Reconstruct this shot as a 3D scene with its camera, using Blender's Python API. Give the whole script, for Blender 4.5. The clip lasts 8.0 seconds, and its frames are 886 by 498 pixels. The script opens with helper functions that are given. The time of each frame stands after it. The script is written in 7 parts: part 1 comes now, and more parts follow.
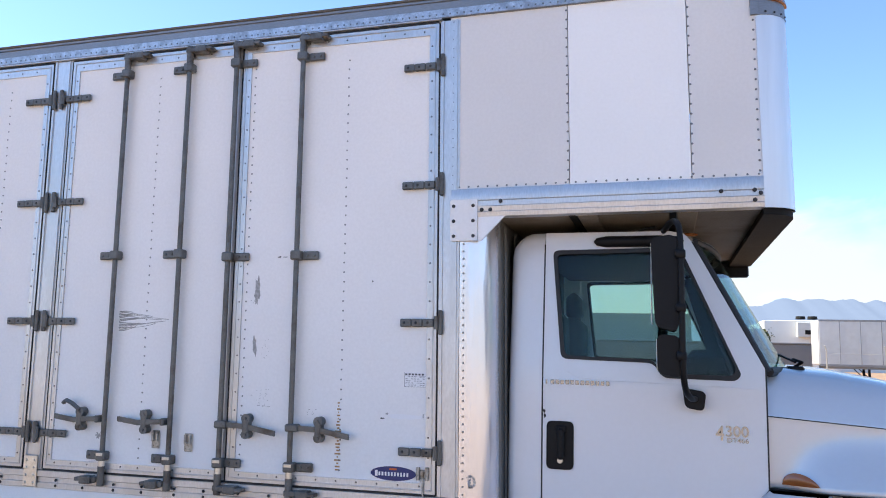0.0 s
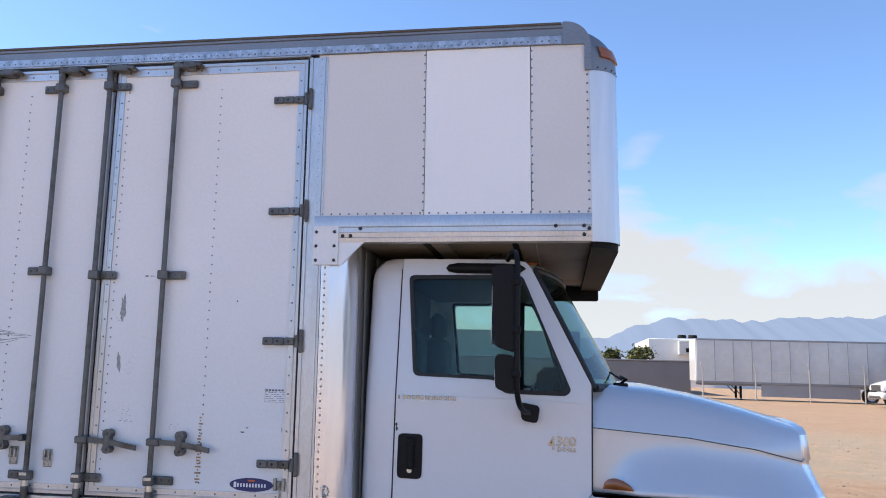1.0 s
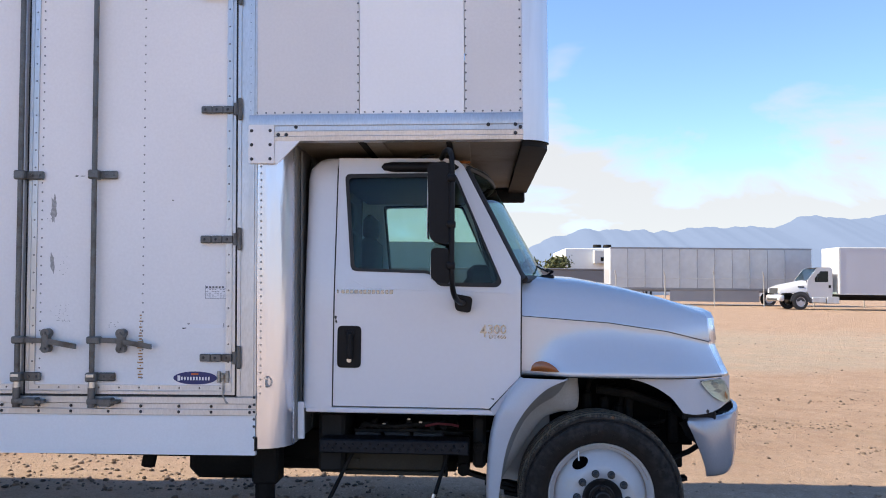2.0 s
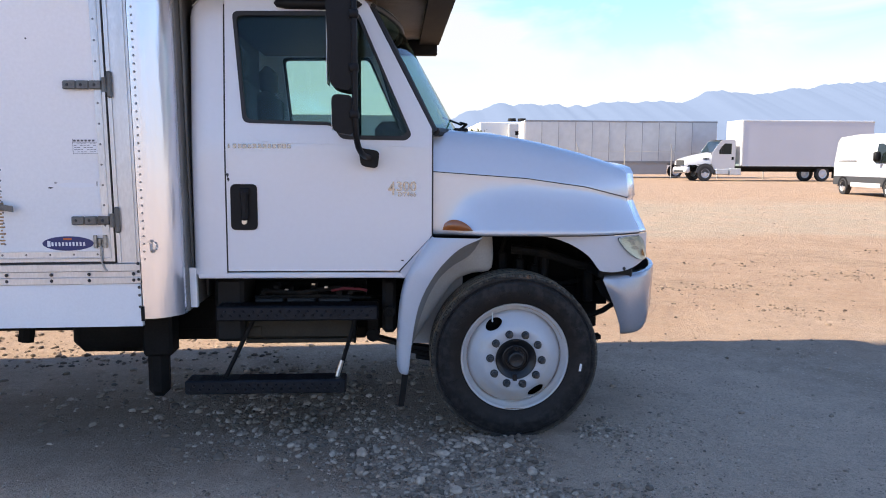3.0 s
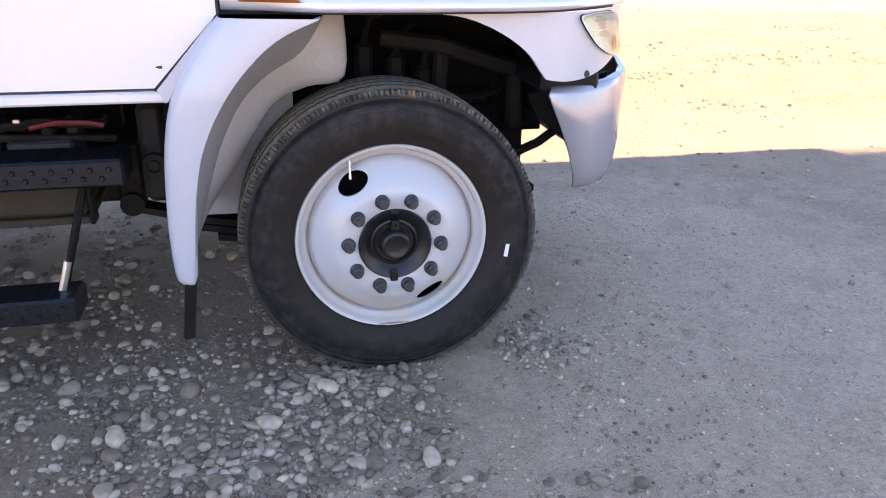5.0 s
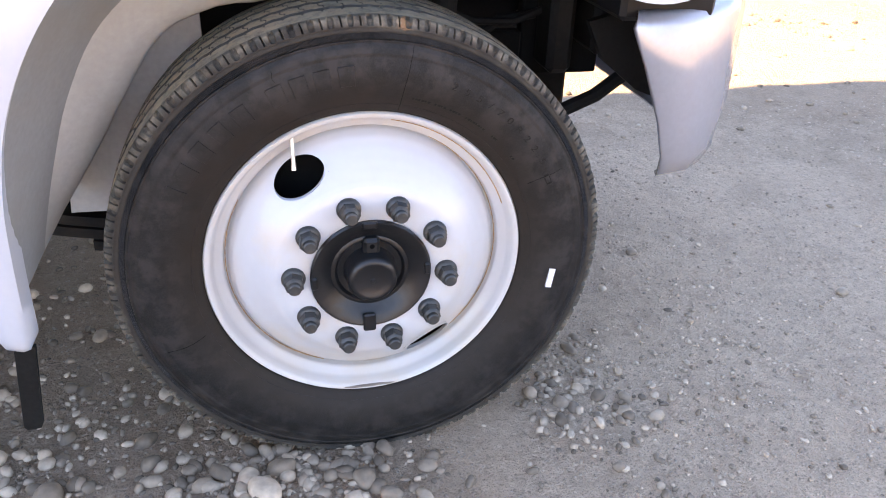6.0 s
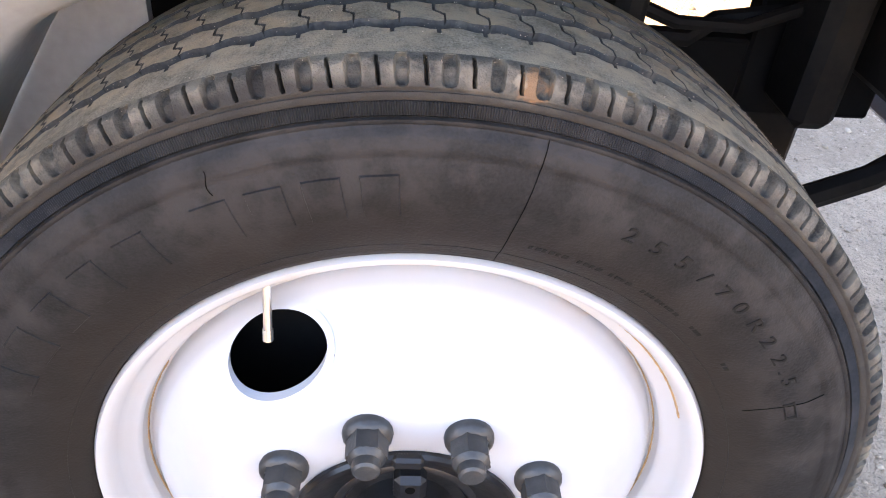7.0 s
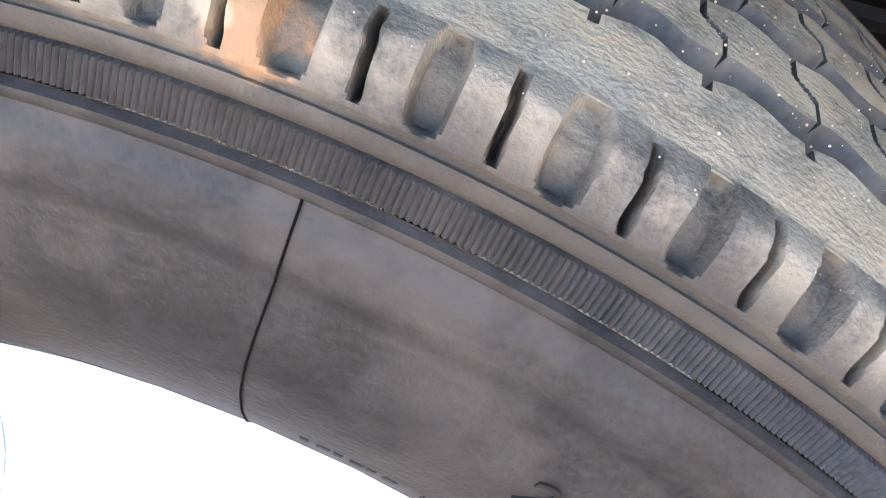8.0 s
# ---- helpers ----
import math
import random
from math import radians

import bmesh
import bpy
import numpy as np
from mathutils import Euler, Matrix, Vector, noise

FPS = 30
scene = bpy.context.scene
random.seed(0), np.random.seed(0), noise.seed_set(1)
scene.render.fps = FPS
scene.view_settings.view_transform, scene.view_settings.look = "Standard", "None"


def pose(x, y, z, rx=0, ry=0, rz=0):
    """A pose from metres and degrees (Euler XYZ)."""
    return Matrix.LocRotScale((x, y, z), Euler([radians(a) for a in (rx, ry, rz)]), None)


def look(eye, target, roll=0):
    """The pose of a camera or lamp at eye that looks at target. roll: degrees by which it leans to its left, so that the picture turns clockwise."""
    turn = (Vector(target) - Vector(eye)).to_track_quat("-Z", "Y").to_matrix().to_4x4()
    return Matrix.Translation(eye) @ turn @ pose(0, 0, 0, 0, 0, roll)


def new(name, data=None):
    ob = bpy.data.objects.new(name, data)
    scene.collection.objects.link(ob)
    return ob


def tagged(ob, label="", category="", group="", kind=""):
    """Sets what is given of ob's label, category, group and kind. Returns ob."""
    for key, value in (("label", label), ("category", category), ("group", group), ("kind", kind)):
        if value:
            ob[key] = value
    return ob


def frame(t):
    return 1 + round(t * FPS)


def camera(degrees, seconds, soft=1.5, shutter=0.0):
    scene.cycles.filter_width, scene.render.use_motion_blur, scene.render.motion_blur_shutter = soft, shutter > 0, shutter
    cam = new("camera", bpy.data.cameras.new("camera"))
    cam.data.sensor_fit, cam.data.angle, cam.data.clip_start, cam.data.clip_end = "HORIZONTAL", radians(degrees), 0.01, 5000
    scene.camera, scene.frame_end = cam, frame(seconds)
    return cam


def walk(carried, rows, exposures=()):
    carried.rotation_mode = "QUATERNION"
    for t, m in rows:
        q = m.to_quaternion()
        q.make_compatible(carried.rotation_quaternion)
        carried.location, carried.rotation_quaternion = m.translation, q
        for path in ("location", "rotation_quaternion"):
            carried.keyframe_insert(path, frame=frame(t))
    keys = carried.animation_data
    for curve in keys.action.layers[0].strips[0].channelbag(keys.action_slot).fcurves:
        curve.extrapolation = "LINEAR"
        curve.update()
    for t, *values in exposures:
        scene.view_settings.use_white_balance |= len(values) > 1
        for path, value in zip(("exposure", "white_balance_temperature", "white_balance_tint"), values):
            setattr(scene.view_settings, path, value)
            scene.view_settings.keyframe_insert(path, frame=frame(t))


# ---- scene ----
cam = camera(59.7, 8.0, soft=1.0)
PATH = [
    (0, (-0.919, -3.673, 1.737), (-1.474, -1.77, 2.003), 1.5),
    (0.5, (-0.678, -3.8, 1.733), (-1.079, -1.867, 2.053), 1.9),
    (1, (-0.631, -3.93, 1.75), (-0.934, -1.978, 2.063), 1.7),
    (1.2, (-0.653, -3.969, 1.737), (-0.922, -2.009, 2.031), 1.5),
    (2.3, (-0.698, -4.08, 1.604), (-0.728, -2.081, 1.601), 0.4),
    (2.5, (-0.697, -4.042, 1.577), (-0.684, -2.043, 1.51), 0.3),
    (3, (-0.657, -3.726, 1.527), (-0.535, -1.742, 1.302), 0.3),
    (3.5, (-0.587, -3.264, 1.476), (-0.366, -1.312, 1.106), 0.3),
    (4, (-0.552, -2.81, 1.434), (-0.239, -0.902, 0.921), 0.5),
    (4.5, (-0.463, -2.299, 1.365), (-0.078, -0.445, 0.721), 0.7),
    (4.7, (-0.416, -2.078, 1.364), (-0.009, -0.249, 0.666), 0.8),
    (5.8, (-0.246, -1.043, 1.216), (0.211, 0.673, 0.297), 1.5),
    (6, (-0.178, -0.837, 1.199), (0.256, 0.853, 0.222), 2.0),
    (6.5, (-0.088, -0.403, 1.192), (0.249, 1.207, 0.055), 4.5),
    (7, (-0.029, -0.056, 1.117), (0.121, 1.546, -0.071), 5.2),
    (7.5, (0.064, 0.187, 1.053), (0.073, 1.744, -0.203), 8.0),
    (7.7, (0.101, 0.237, 1.023), (0.001, 1.76, -0.27), 8.1),
    (8, (0.134, 0.279, 0.978), (-0.112, 1.768, -0.335), 8.5),
]
walk(cam, [(t, look(eye, target, roll)) for t, eye, target, roll in PATH],
     exposures=[(0.0, 1.88, 7250, 6), (0.5, 1.85, 7350, 5), (1.0, 1.58, 7100, 8), (2.5, 1.78, 7300, 9), (3.5, 2.1, 7500, 10), (4.0, 2.4, 7900, 11), (4.7, 2.9, 8900, 17), (5.8, 3.65, 11000, 18), (6.5, 3.92, 11700, 17), (7.0, 4.2, 11800, 18), (7.5, 4.68, 12700, 17), (8.0, 5.2, 11600, 14)])

# ---- light ----
SUN_DIR = Vector((-1.0, -0.04, 0.93)).normalized()
world = bpy.data.worlds.new("world")
scene.world = world
world.use_nodes = True
wn = world.node_tree.nodes
sky = wn.new("ShaderNodeTexSky")
sky.sky_type = "NISHITA"
sky.sun_disc = False
sky.sun_elevation = math.asin(SUN_DIR.z)
sky.sun_rotation = radians(270)
sky.altitude = 1200
sky.air_density = 0.75
sky.dust_density = 0.1
sky.ozone_density = 6.0
world.node_tree.links.new(sky.outputs["Color"], wn["Background"].inputs["Color"])
wn["Background"].inputs["Strength"].default_value = 0.12
sun_data = bpy.data.lights.new("sun", "SUN")
sun_data.energy = 2.9
sun_data.angle = radians(0.55)
sun_data.color = (1.0, 0.93, 0.82)
sun = new("sun", sun_data)
sun.matrix_world = look(SUN_DIR * 60, (0, 0, 0))


# ---- geometry helpers ----
class Geo:
    """Vertices and faces of one mesh."""

    def __init__(self):
        self.v, self.f = [], []

    def add(self, verts, faces):
        n = len(self.v)
        self.v += [tuple(p) for p in verts]
        self.f += [tuple(i + n for i in q) for q in faces]
        return self

    def box(self, x0, y0, z0, x1, y1, z1, b=0.004):
        """A box with chamfered edges."""
        lo, hi = (min(x0, x1), min(y0, y1), min(z0, z1)), (max(x0, x1), max(y0, y1), max(z0, z1))
        b = min(b, *(0.45 * (h - l) for l, h in zip(lo, hi)))
        vs, key = [], {}
        for sx in (0, 1):
            for sy in (0, 1):
                for sz in (0, 1):
                    c = [(lo, hi)[s][k] for k, s in enumerate((sx, sy, sz))]
                    for ax in range(3):
                        p = [c[k] + (0 if k == ax else (b, -b)[(sx, sy, sz)[k]]) for k in range(3)]
                        key[(sx, sy, sz, ax)] = len(vs)
                        vs.append(p)
        fs = []
        for ax in range(3):
            for s in (0, 1):
                o = [k for k in range(3) if k != ax]
                q = []
                for a, c in ((0, 0), (1, 0), (1, 1), (0, 1)):
                    t = [0, 0, 0]
                    t[ax], t[o[0]], t[o[1]] = s, a, c
                    q.append(key[(*t, ax)])
                fs.append(q if (s == 1) == (ax != 1) else q[::-1])
        for ax in range(3):
            o = [k for k in range(3) if k != ax]
            for a in (0, 1):
                for c in (0, 1):
                    e = []
                    for s in (0, 1):
                        t = [0, 0, 0]
                        t[ax], t[o[0]], t[o[1]] = s, a, c
                        e.append((key[(*t, o[0])], key[(*t, o[1])]))
                    fs.append([e[0][0], e[0][1], e[1][1], e[1][0]])
        for sx in (0, 1):
            for sy in (0, 1):
                for sz in (0, 1):
                    fs.append([key[(sx, sy, sz, k)] for k in range(3)])
        return self.add(vs, fs)

    def tube(self, pts, r, n=10, caps=True):
        """A round tube along a line of points."""
        pts = [Vector(p) for p in pts]
        rs = r if isinstance(r, (list, tuple)) else [r] * len(pts)
        vs, fs, up = [], [], None
        for i, p in enumerate(pts):
            d = (pts[min(i + 1, len(pts) - 1)] - pts[max(i - 1, 0)]).normalized()
            if up is None:
                up = Vector((0, 0, 1)) if abs(d.z) < 0.9 else Vector((1, 0, 0))
            a = d.cross(up).normalized()
            up = a.cross(d).normalized()
            for k in range(n):
                w = 2 * math.pi * k / n
                vs.append(p + (a * math.cos(w) + up * math.sin(w)) * rs[i])
        for i in range(len(pts) - 1):
            for k in range(n):
                j = (k + 1) % n
                fs.append((i * n + k, i * n + j, (i + 1) * n + j, (i + 1) * n + k))
        if caps:
            fs.append(tuple(range(n))[::-1])
            fs.append(tuple((len(pts) - 1) * n + k for k in range(n)))
        return self.add(vs, fs)

    def grid(self, rows, close=False):
        """A sheet through rows of points, all of one length."""
        n = len(rows[0])
        fs = []
        for i in range(len(rows) - 1):
            for k in range(n if close else n - 1):
                j = (k + 1) % n
                fs.append((i * n + k, i * n + j, (i + 1) * n + j, (i + 1) * n + k))
        return self.add([p for row in rows for p in row], fs)

    def plate(self, outer, place, thick, holes=()):
        """A flat plate with holes: loops of (a, b), put in space by place(a, b, depth)."""
        from mathutils.geometry import tessellate_polygon
        loops = [list(outer)] + [list(h) for h in holes]
        flat = [p for l in loops for p in l]
        tris = tessellate_polygon([[Vector((a, b, 0)) for a, b in l] for l in loops])
        n = len(flat)
        vs = [place(a, b, 0) for a, b in flat] + [place(a, b, thick) for a, b in flat]
        fs = [tuple(t) for t in tris] + [tuple(i + n for i in t[::-1]) for t in tris]
        s = 0
        for l in loops:
            m = len(l)
            for k in range(m):
                a, b = s + k, s + (k + 1) % m
                fs.append((a, b, b + n, a + n))
            s += m
        return self.add(vs, fs)

    def lathe(self, prof, c, n=48, axis="y"):
        """A profile of (radius, depth) turned about an axis through c."""
        rows = []
        for r, d in prof:
            row = []
            for k in range(n):
                w = 2 * math.pi * k / n
                a, b = r * math.cos(w), r * math.sin(w)
                row.append((c[0] + a, c[1] + d, c[2] + b) if axis == "y" else (c[0] + d, c[1] + a, c[2] + b) if axis == "x" else (c[0] + a, c[1] + b, c[2] + d))
            rows.append(row)
        return self.grid(rows, close=True)

    def rivet(self, x, y, z, r=0.006, h=0.004, n=6):
        """A low dome on a wall that faces -y."""
        vs = [(x + r * math.cos(2 * math.pi * k / n), y, z + r * math.sin(2 * math.pi * k / n)) for k in range(n)]
        vs += [(x + 0.6 * r * math.cos(2 * math.pi * k / n), y - h, z + 0.6 * r * math.sin(2 * math.pi * k / n)) for k in range(n)]
        fs = [(k, (k + 1) % n, n + (k + 1) % n, n + k) for k in range(n)] + [tuple(range(n, 2 * n))]
        return self.add(vs, fs)


def mesh(name, geo, material, angle=35, recalc=True):
    me = bpy.data.meshes.new(name)
    me.from_pydata(geo.v, [], geo.f)
    if recalc:
        bm = bmesh.new()
        bm.from_mesh(me)
        bmesh.ops.recalc_face_normals(bm, faces=bm.faces)
        bm.to_mesh(me)
        bm.free()
    me.polygons.foreach_set("use_smooth", [True] * len(me.polygons))
    me.set_sharp_from_angle(angle=radians(angle))
    me.materials.append(material)
    me.update()
    return me


BASE = {}


def thing(name, x, y, z, label, category, group="", kind=""):
    """An empty at the base of a thing; its parts are built in world places."""
    ob = new(name)
    ob.empty_display_size = 0.2
    ob.location = (x, y, z)
    BASE[ob.name] = Vector((x, y, z))
    return tagged(ob, label, category, group, kind)


def part(name, geo, material, parent, label="", angle=35, recalc=True, kind=""):
    """One mesh under a thing or under a part."""
    me = geo if isinstance(geo, bpy.types.Mesh) else mesh(name, geo, material, angle, recalc)
    ob = new(name, me)
    ob.parent = parent
    ob.matrix_parent_inverse = Matrix.Translation(-BASE.get(parent.name, Vector()))
    return tagged(ob, label, kind=kind)


def solo(name, geo, material, label, category, kind="", group="", angle=35, recalc=True):
    """A thing that is a single mesh."""
    ob = new(name, mesh(name, geo, material, angle, recalc))
    return tagged(ob, label, category, group, kind)


def mix(a, b, t):
    return a + (b - a) * t


def step(a, b, x):
    t = min(1.0, max(0.0, (x - a) / (b - a)))
    return t * t * (3 - 2 * t)


def lerp(pairs, x):
    """A value read off a table of (x, value)."""
    return float(np.interp(x, [p[0] for p in pairs], [p[1] for p in pairs]))


def rounded(pts, r, n=4):
    """A loop of (a, b) with its corners rounded."""
    out, m = [], len(pts)
    for i in range(m):
        p, a, b = Vector(pts[i]), Vector(pts[i - 1]), Vector(pts[(i + 1) % m])
        u, w = a - p, b - p
        d = min(r, 0.45 * u.length, 0.45 * w.length)
        s, e = p + u.normalized() * d, p + w.normalized() * d
        for k in range(n + 1):
            t = k / n
            q = s * (1 - t) ** 2 + p * 2 * t * (1 - t) + e * t * t
            out.append((q.x, q.y))
    return out


def smooth(pts, n=4):
    """A line of points made finer along a Catmull-Rom curve."""
    p = [Vector(pts[0])] + [Vector(q) for q in pts] + [Vector(pts[-1])]
    out = []
    for i in range(1, len(p) - 2):
        for k in range(n):
            t = k / n
            out.append(tuple(0.5 * (2 * p[i] + (p[i + 1] - p[i - 1]) * t + (2 * p[i - 1] - 5 * p[i] + 4 * p[i + 1] - p[i + 2]) * t * t + (3 * p[i] - p[i - 1] - 3 * p[i + 1] + p[i + 2]) * t ** 3)))
    return out + [tuple(pts[-1])]


# ---- materials ----
def shader(name, color, rough=0.5, metal=0.0, vary=0.08, scale=6.0, fine=90.0, bump=0.15, coat=0.0, second=None, patch=0.0, dist=0.002, stretch=(1, 1, 1), spec=0.5):
    """A surface with grain at two scales: colour varied by vary, a second colour in patches, and a fine relief."""
    m = bpy.data.materials.new(name)
    m.use_nodes = True
    nt = m.node_tree
    n, l = nt.nodes, nt.links
    p = n["Principled BSDF"]
    tc = n.new("ShaderNodeTexCoord")
    mp = n.new("ShaderNodeMapping")
    mp.inputs["Scale"].default_value = stretch
    l.new(tc.outputs["Object"], mp.inputs["Vector"])
    big, small = n.new("ShaderNodeTexNoise"), n.new("ShaderNodeTexNoise")
    big.inputs["Scale"].default_value, big.inputs["Detail"].default_value = scale, 5
    small.inputs["Scale"].default_value, small.inputs["Detail"].default_value = fine, 3
    l.new(mp.outputs["Vector"], big.inputs["Vector"])
    l.new(mp.outputs["Vector"], small.inputs["Vector"])
    add = n.new("ShaderNodeMath")
    add.operation = "ADD"
    l.new(big.outputs["Fac"], add.inputs[0])
    l.new(small.outputs["Fac"], add.inputs[1])
    ramp = n.new("ShaderNodeMapRange")
    ramp.inputs["From Min"].default_value, ramp.inputs["From Max"].default_value = 0.6, 1.4
    ramp.inputs["To Min"].default_value, ramp.inputs["To Max"].default_value = 1 - vary, 1 + vary
    l.new(add.outputs["Value"], ramp.inputs["Value"])
    tint = n.new("ShaderNodeVectorMath")
    tint.operation = "SCALE"
    tint.inputs[0].default_value = color
    l.new(ramp.outputs["Result"], tint.inputs["Scale"])
    out = tint.outputs["Vector"]
    if second:
        blotch = n.new("ShaderNodeTexNoise")
        blotch.inputs["Scale"].default_value, blotch.inputs["Detail"].default_value = scale * 0.6, 7
        blotch.inputs["Roughness"].default_value = 0.62
        l.new(mp.outputs["Vector"], blotch.inputs["Vector"])
        cut = n.new("ShaderNodeMapRange")
        cut.inputs["From Min"].default_value, cut.inputs["From Max"].default_value = 0.62 - 0.3 * patch, 0.78 - 0.3 * patch
        l.new(blotch.outputs["Fac"], cut.inputs["Value"])
        mx = n.new("ShaderNodeMix")
        mx.data_type = "RGBA"
        l.new(cut.outputs["Result"], mx.inputs["Factor"])
        l.new(out, mx.inputs[6])
        mx.inputs[7].default_value = (*second, 1)
        out = mx.outputs[2]
    l.new(out, p.inputs["Base Color"])
    p.inputs["Roughness"].default_value = rough
    p.inputs["Metallic"].default_value = metal
    p.inputs["Coat Weight"].default_value = coat
    p.inputs["Coat Roughness"].default_value = 0.06
    p.inputs["Specular IOR Level"].default_value = spec
    if bump:
        b = n.new("ShaderNodeBump")
        b.inputs["Strength"].default_value, b.inputs["Distance"].default_value = bump, dist
        l.new(add.outputs["Value"], b.inputs["Height"])
        l.new(b.outputs["Normal"], p.inputs["Normal"])
    return m


def glass(name, color, base=0.03, rough=0.02):
    """A thin pane: partly clear, partly a gloss."""
    m = bpy.data.materials.new(name)
    m.use_nodes = True
    n, l = m.node_tree.nodes, m.node_tree.links
    n.remove(n["Principled BSDF"])
    clear, gloss, mx, fr = n.new("ShaderNodeBsdfTransparent"), n.new("ShaderNodeBsdfGlossy"), n.new("ShaderNodeMixShader"), n.new("ShaderNodeLayerWeight")
    steep, lift = n.new("ShaderNodeMath"), n.new("ShaderNodeMath")
    steep.operation, lift.operation = "POWER", "MULTIPLY_ADD"
    steep.inputs[1].default_value, lift.inputs[1].default_value, lift.inputs[2].default_value = 4.0, 0.5, base
    clear.inputs["Color"].default_value = (*color, 1)
    gloss.inputs["Roughness"].default_value = rough
    l.new(fr.outputs["Facing"], steep.inputs[0])
    l.new(steep.outputs[0], lift.inputs[0])
    l.new(lift.outputs[0], mx.inputs["Fac"])
    l.new(clear.outputs[0], mx.inputs[1])
    l.new(gloss.outputs[0], mx.inputs[2])
    l.new(mx.outputs[0], n["Material Output"].inputs["Surface"])
    return m


M_PANEL = shader("grey_white_frp_panel", (0.800, 0.786, 0.781), 0.42, vary=0.05, scale=1.3, fine=60, bump=0.10, second=(0.79, 0.775, 0.77), patch=0.25)
M_PANEL_OLD = shader("aged_grey_overhang_panel", (0.70, 0.685, 0.68), 0.45, vary=0.05, scale=1.3, fine=60, bump=0.10, second=(0.67, 0.655, 0.645), patch=0.25)
M_PANEL_NEW = shader("bright_white_panel", (0.860, 0.860, 0.860), 0.38, vary=0.03, scale=1.1, fine=60, bump=0.08)
M_SKIRT = shader("white_painted_skirt", (0.82, 0.82, 0.83), 0.35, vary=0.04, scale=2, bump=0.08)
M_ALU = shader("dull_aluminium", (0.57, 0.58, 0.60), 0.36, 0.68, vary=0.15, scale=4, fine=120, bump=0.12, second=(0.5, 0.5, 0.5), patch=0.3, stretch=(1, 1, 0.3))
# the cab's white, darker and bluer here for how light strikes the hood
M_HOOD = shader("white_hood_paint_toned_for_light", (0.57, 0.60, 0.65), 0.26, 0.25, vary=0.02, scale=1.5, fine=40, bump=0.02, coat=0.6, dist=0.001)
M_RAIL = shader("grey_roof_rail_metal", (0.24, 0.25, 0.27), 0.42, 0.6, vary=0.18, scale=5, fine=150, bump=0.2, stretch=(0.3, 1, 1))
M_NOSE = shader("brushed_aluminium_skin", (0.72, 0.715, 0.72), 0.36, 0.65, vary=0.12, scale=5, fine=14, bump=0.35, dist=0.006, second=(0.60, 0.60, 0.61), patch=0.3, stretch=(1, 1, 0.08))
M_CHROME = shader("polished_aluminium", (0.80, 0.80, 0.84), 0.22, 0.72, vary=0.07, scale=3.5, fine=9, bump=0.55, dist=0.014, stretch=(1, 1, 0.14))
M_HARD = shader("grey_painted_steel", (0.125, 0.124, 0.120), 0.42, 0.35, vary=0.3, scale=14, fine=160, bump=0.3, second=(0.065, 0.052, 0.043), patch=0.35)
M_RIVET = shader("rivet_aluminium", (0.20, 0.20, 0.21), 0.38, 0.8, vary=0.1)
M_DARKBOLT = shader("dark_bolt_steel", (0.045, 0.045, 0.05), 0.5, 0.5, vary=0.2)
M_GALV = shader("bare_worn_steel", (0.62, 0.61, 0.58), 0.32, 0.9, vary=0.2, scale=25, bump=0.2)
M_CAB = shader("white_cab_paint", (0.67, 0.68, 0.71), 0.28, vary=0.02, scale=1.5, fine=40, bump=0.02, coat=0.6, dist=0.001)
# the same white again, greyed and blued for the light on the flare
M_FLARE = shader("white_fender_paint_toned_for_light", (0.48, 0.51, 0.565), 0.30, vary=0.03, scale=3, bump=0.03, coat=0.4)
M_BUMPER = shader("light_grey_bumper_paint", (0.34, 0.35, 0.39), 0.22, 0.35, vary=0.05, scale=3, bump=0.05, coat=0.4)
# one dusty liner plastic in two greys: darker in shade, paler where lit
M_LINER = shader("dusty_liner_plastic_shade_tone", (0.232, 0.242, 0.246), 0.65, vary=0.12, scale=4, bump=0.15, second=(0.215, 0.212, 0.20), patch=0.4)
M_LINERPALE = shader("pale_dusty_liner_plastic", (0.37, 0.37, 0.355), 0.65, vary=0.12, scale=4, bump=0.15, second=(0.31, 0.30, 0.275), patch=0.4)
M_BLACK = shader("black_plastic", (0.007, 0.007, 0.008), 0.5, vary=0.15, scale=20, bump=0.15, spec=0.2)
M_FRAME = shader("dusty_black_chassis_steel", (0.009, 0.0086, 0.0082), 0.7, 0.1, vary=0.4, scale=8, bump=0.3, second=(0.024, 0.020, 0.016), patch=0.25, spec=0.2)
M_RUBBER = shader("black_rubber_seal", (0.012, 0.012, 0.013), 0.6, vary=0.1)
M_STEP = shader("dark_blue_black_step_tread", (0.0065, 0.008, 0.012), 0.5, 0.4, vary=0.35, scale=30, fine=180, bump=0.5, dist=0.004)
M_GLASS = glass("tinted_side_glass", (0.74, 0.86, 0.84), 0.018)
M_WIND = glass("green_tinted_windscreen", (0.34, 0.50, 0.46))
M_LENS = glass("clear_lamp_lens", (0.86, 0.86, 0.80), rough=0.05)
M_AMBER = shader("amber_lamp_plastic", (0.30, 0.095, 0.028), 0.2, vary=0.15, scale=30, bump=0.15, coat=0.5)
M_REFL = shader("lamp_reflector", (0.88, 0.88, 0.84), 0.3, 0.1, vary=0.1, scale=30, bump=0.3)
M_INTER = shader("dark_grey_cab_trim", (0.020, 0.022, 0.023), 0.7, vary=0.15, scale=9)
M_SEAT = shader("grey_seat_fabric", (0.050, 0.054, 0.060), 0.9, vary=0.12, scale=12)
M_CHBADGE = shader("chrome_badge", (0.34, 0.34, 0.35), 0.22, 0.85, vary=0.1)
M_NAVY = shader("navy_blue_oval_sticker", (0.012, 0.022, 0.13), 0.35, vary=0.1)
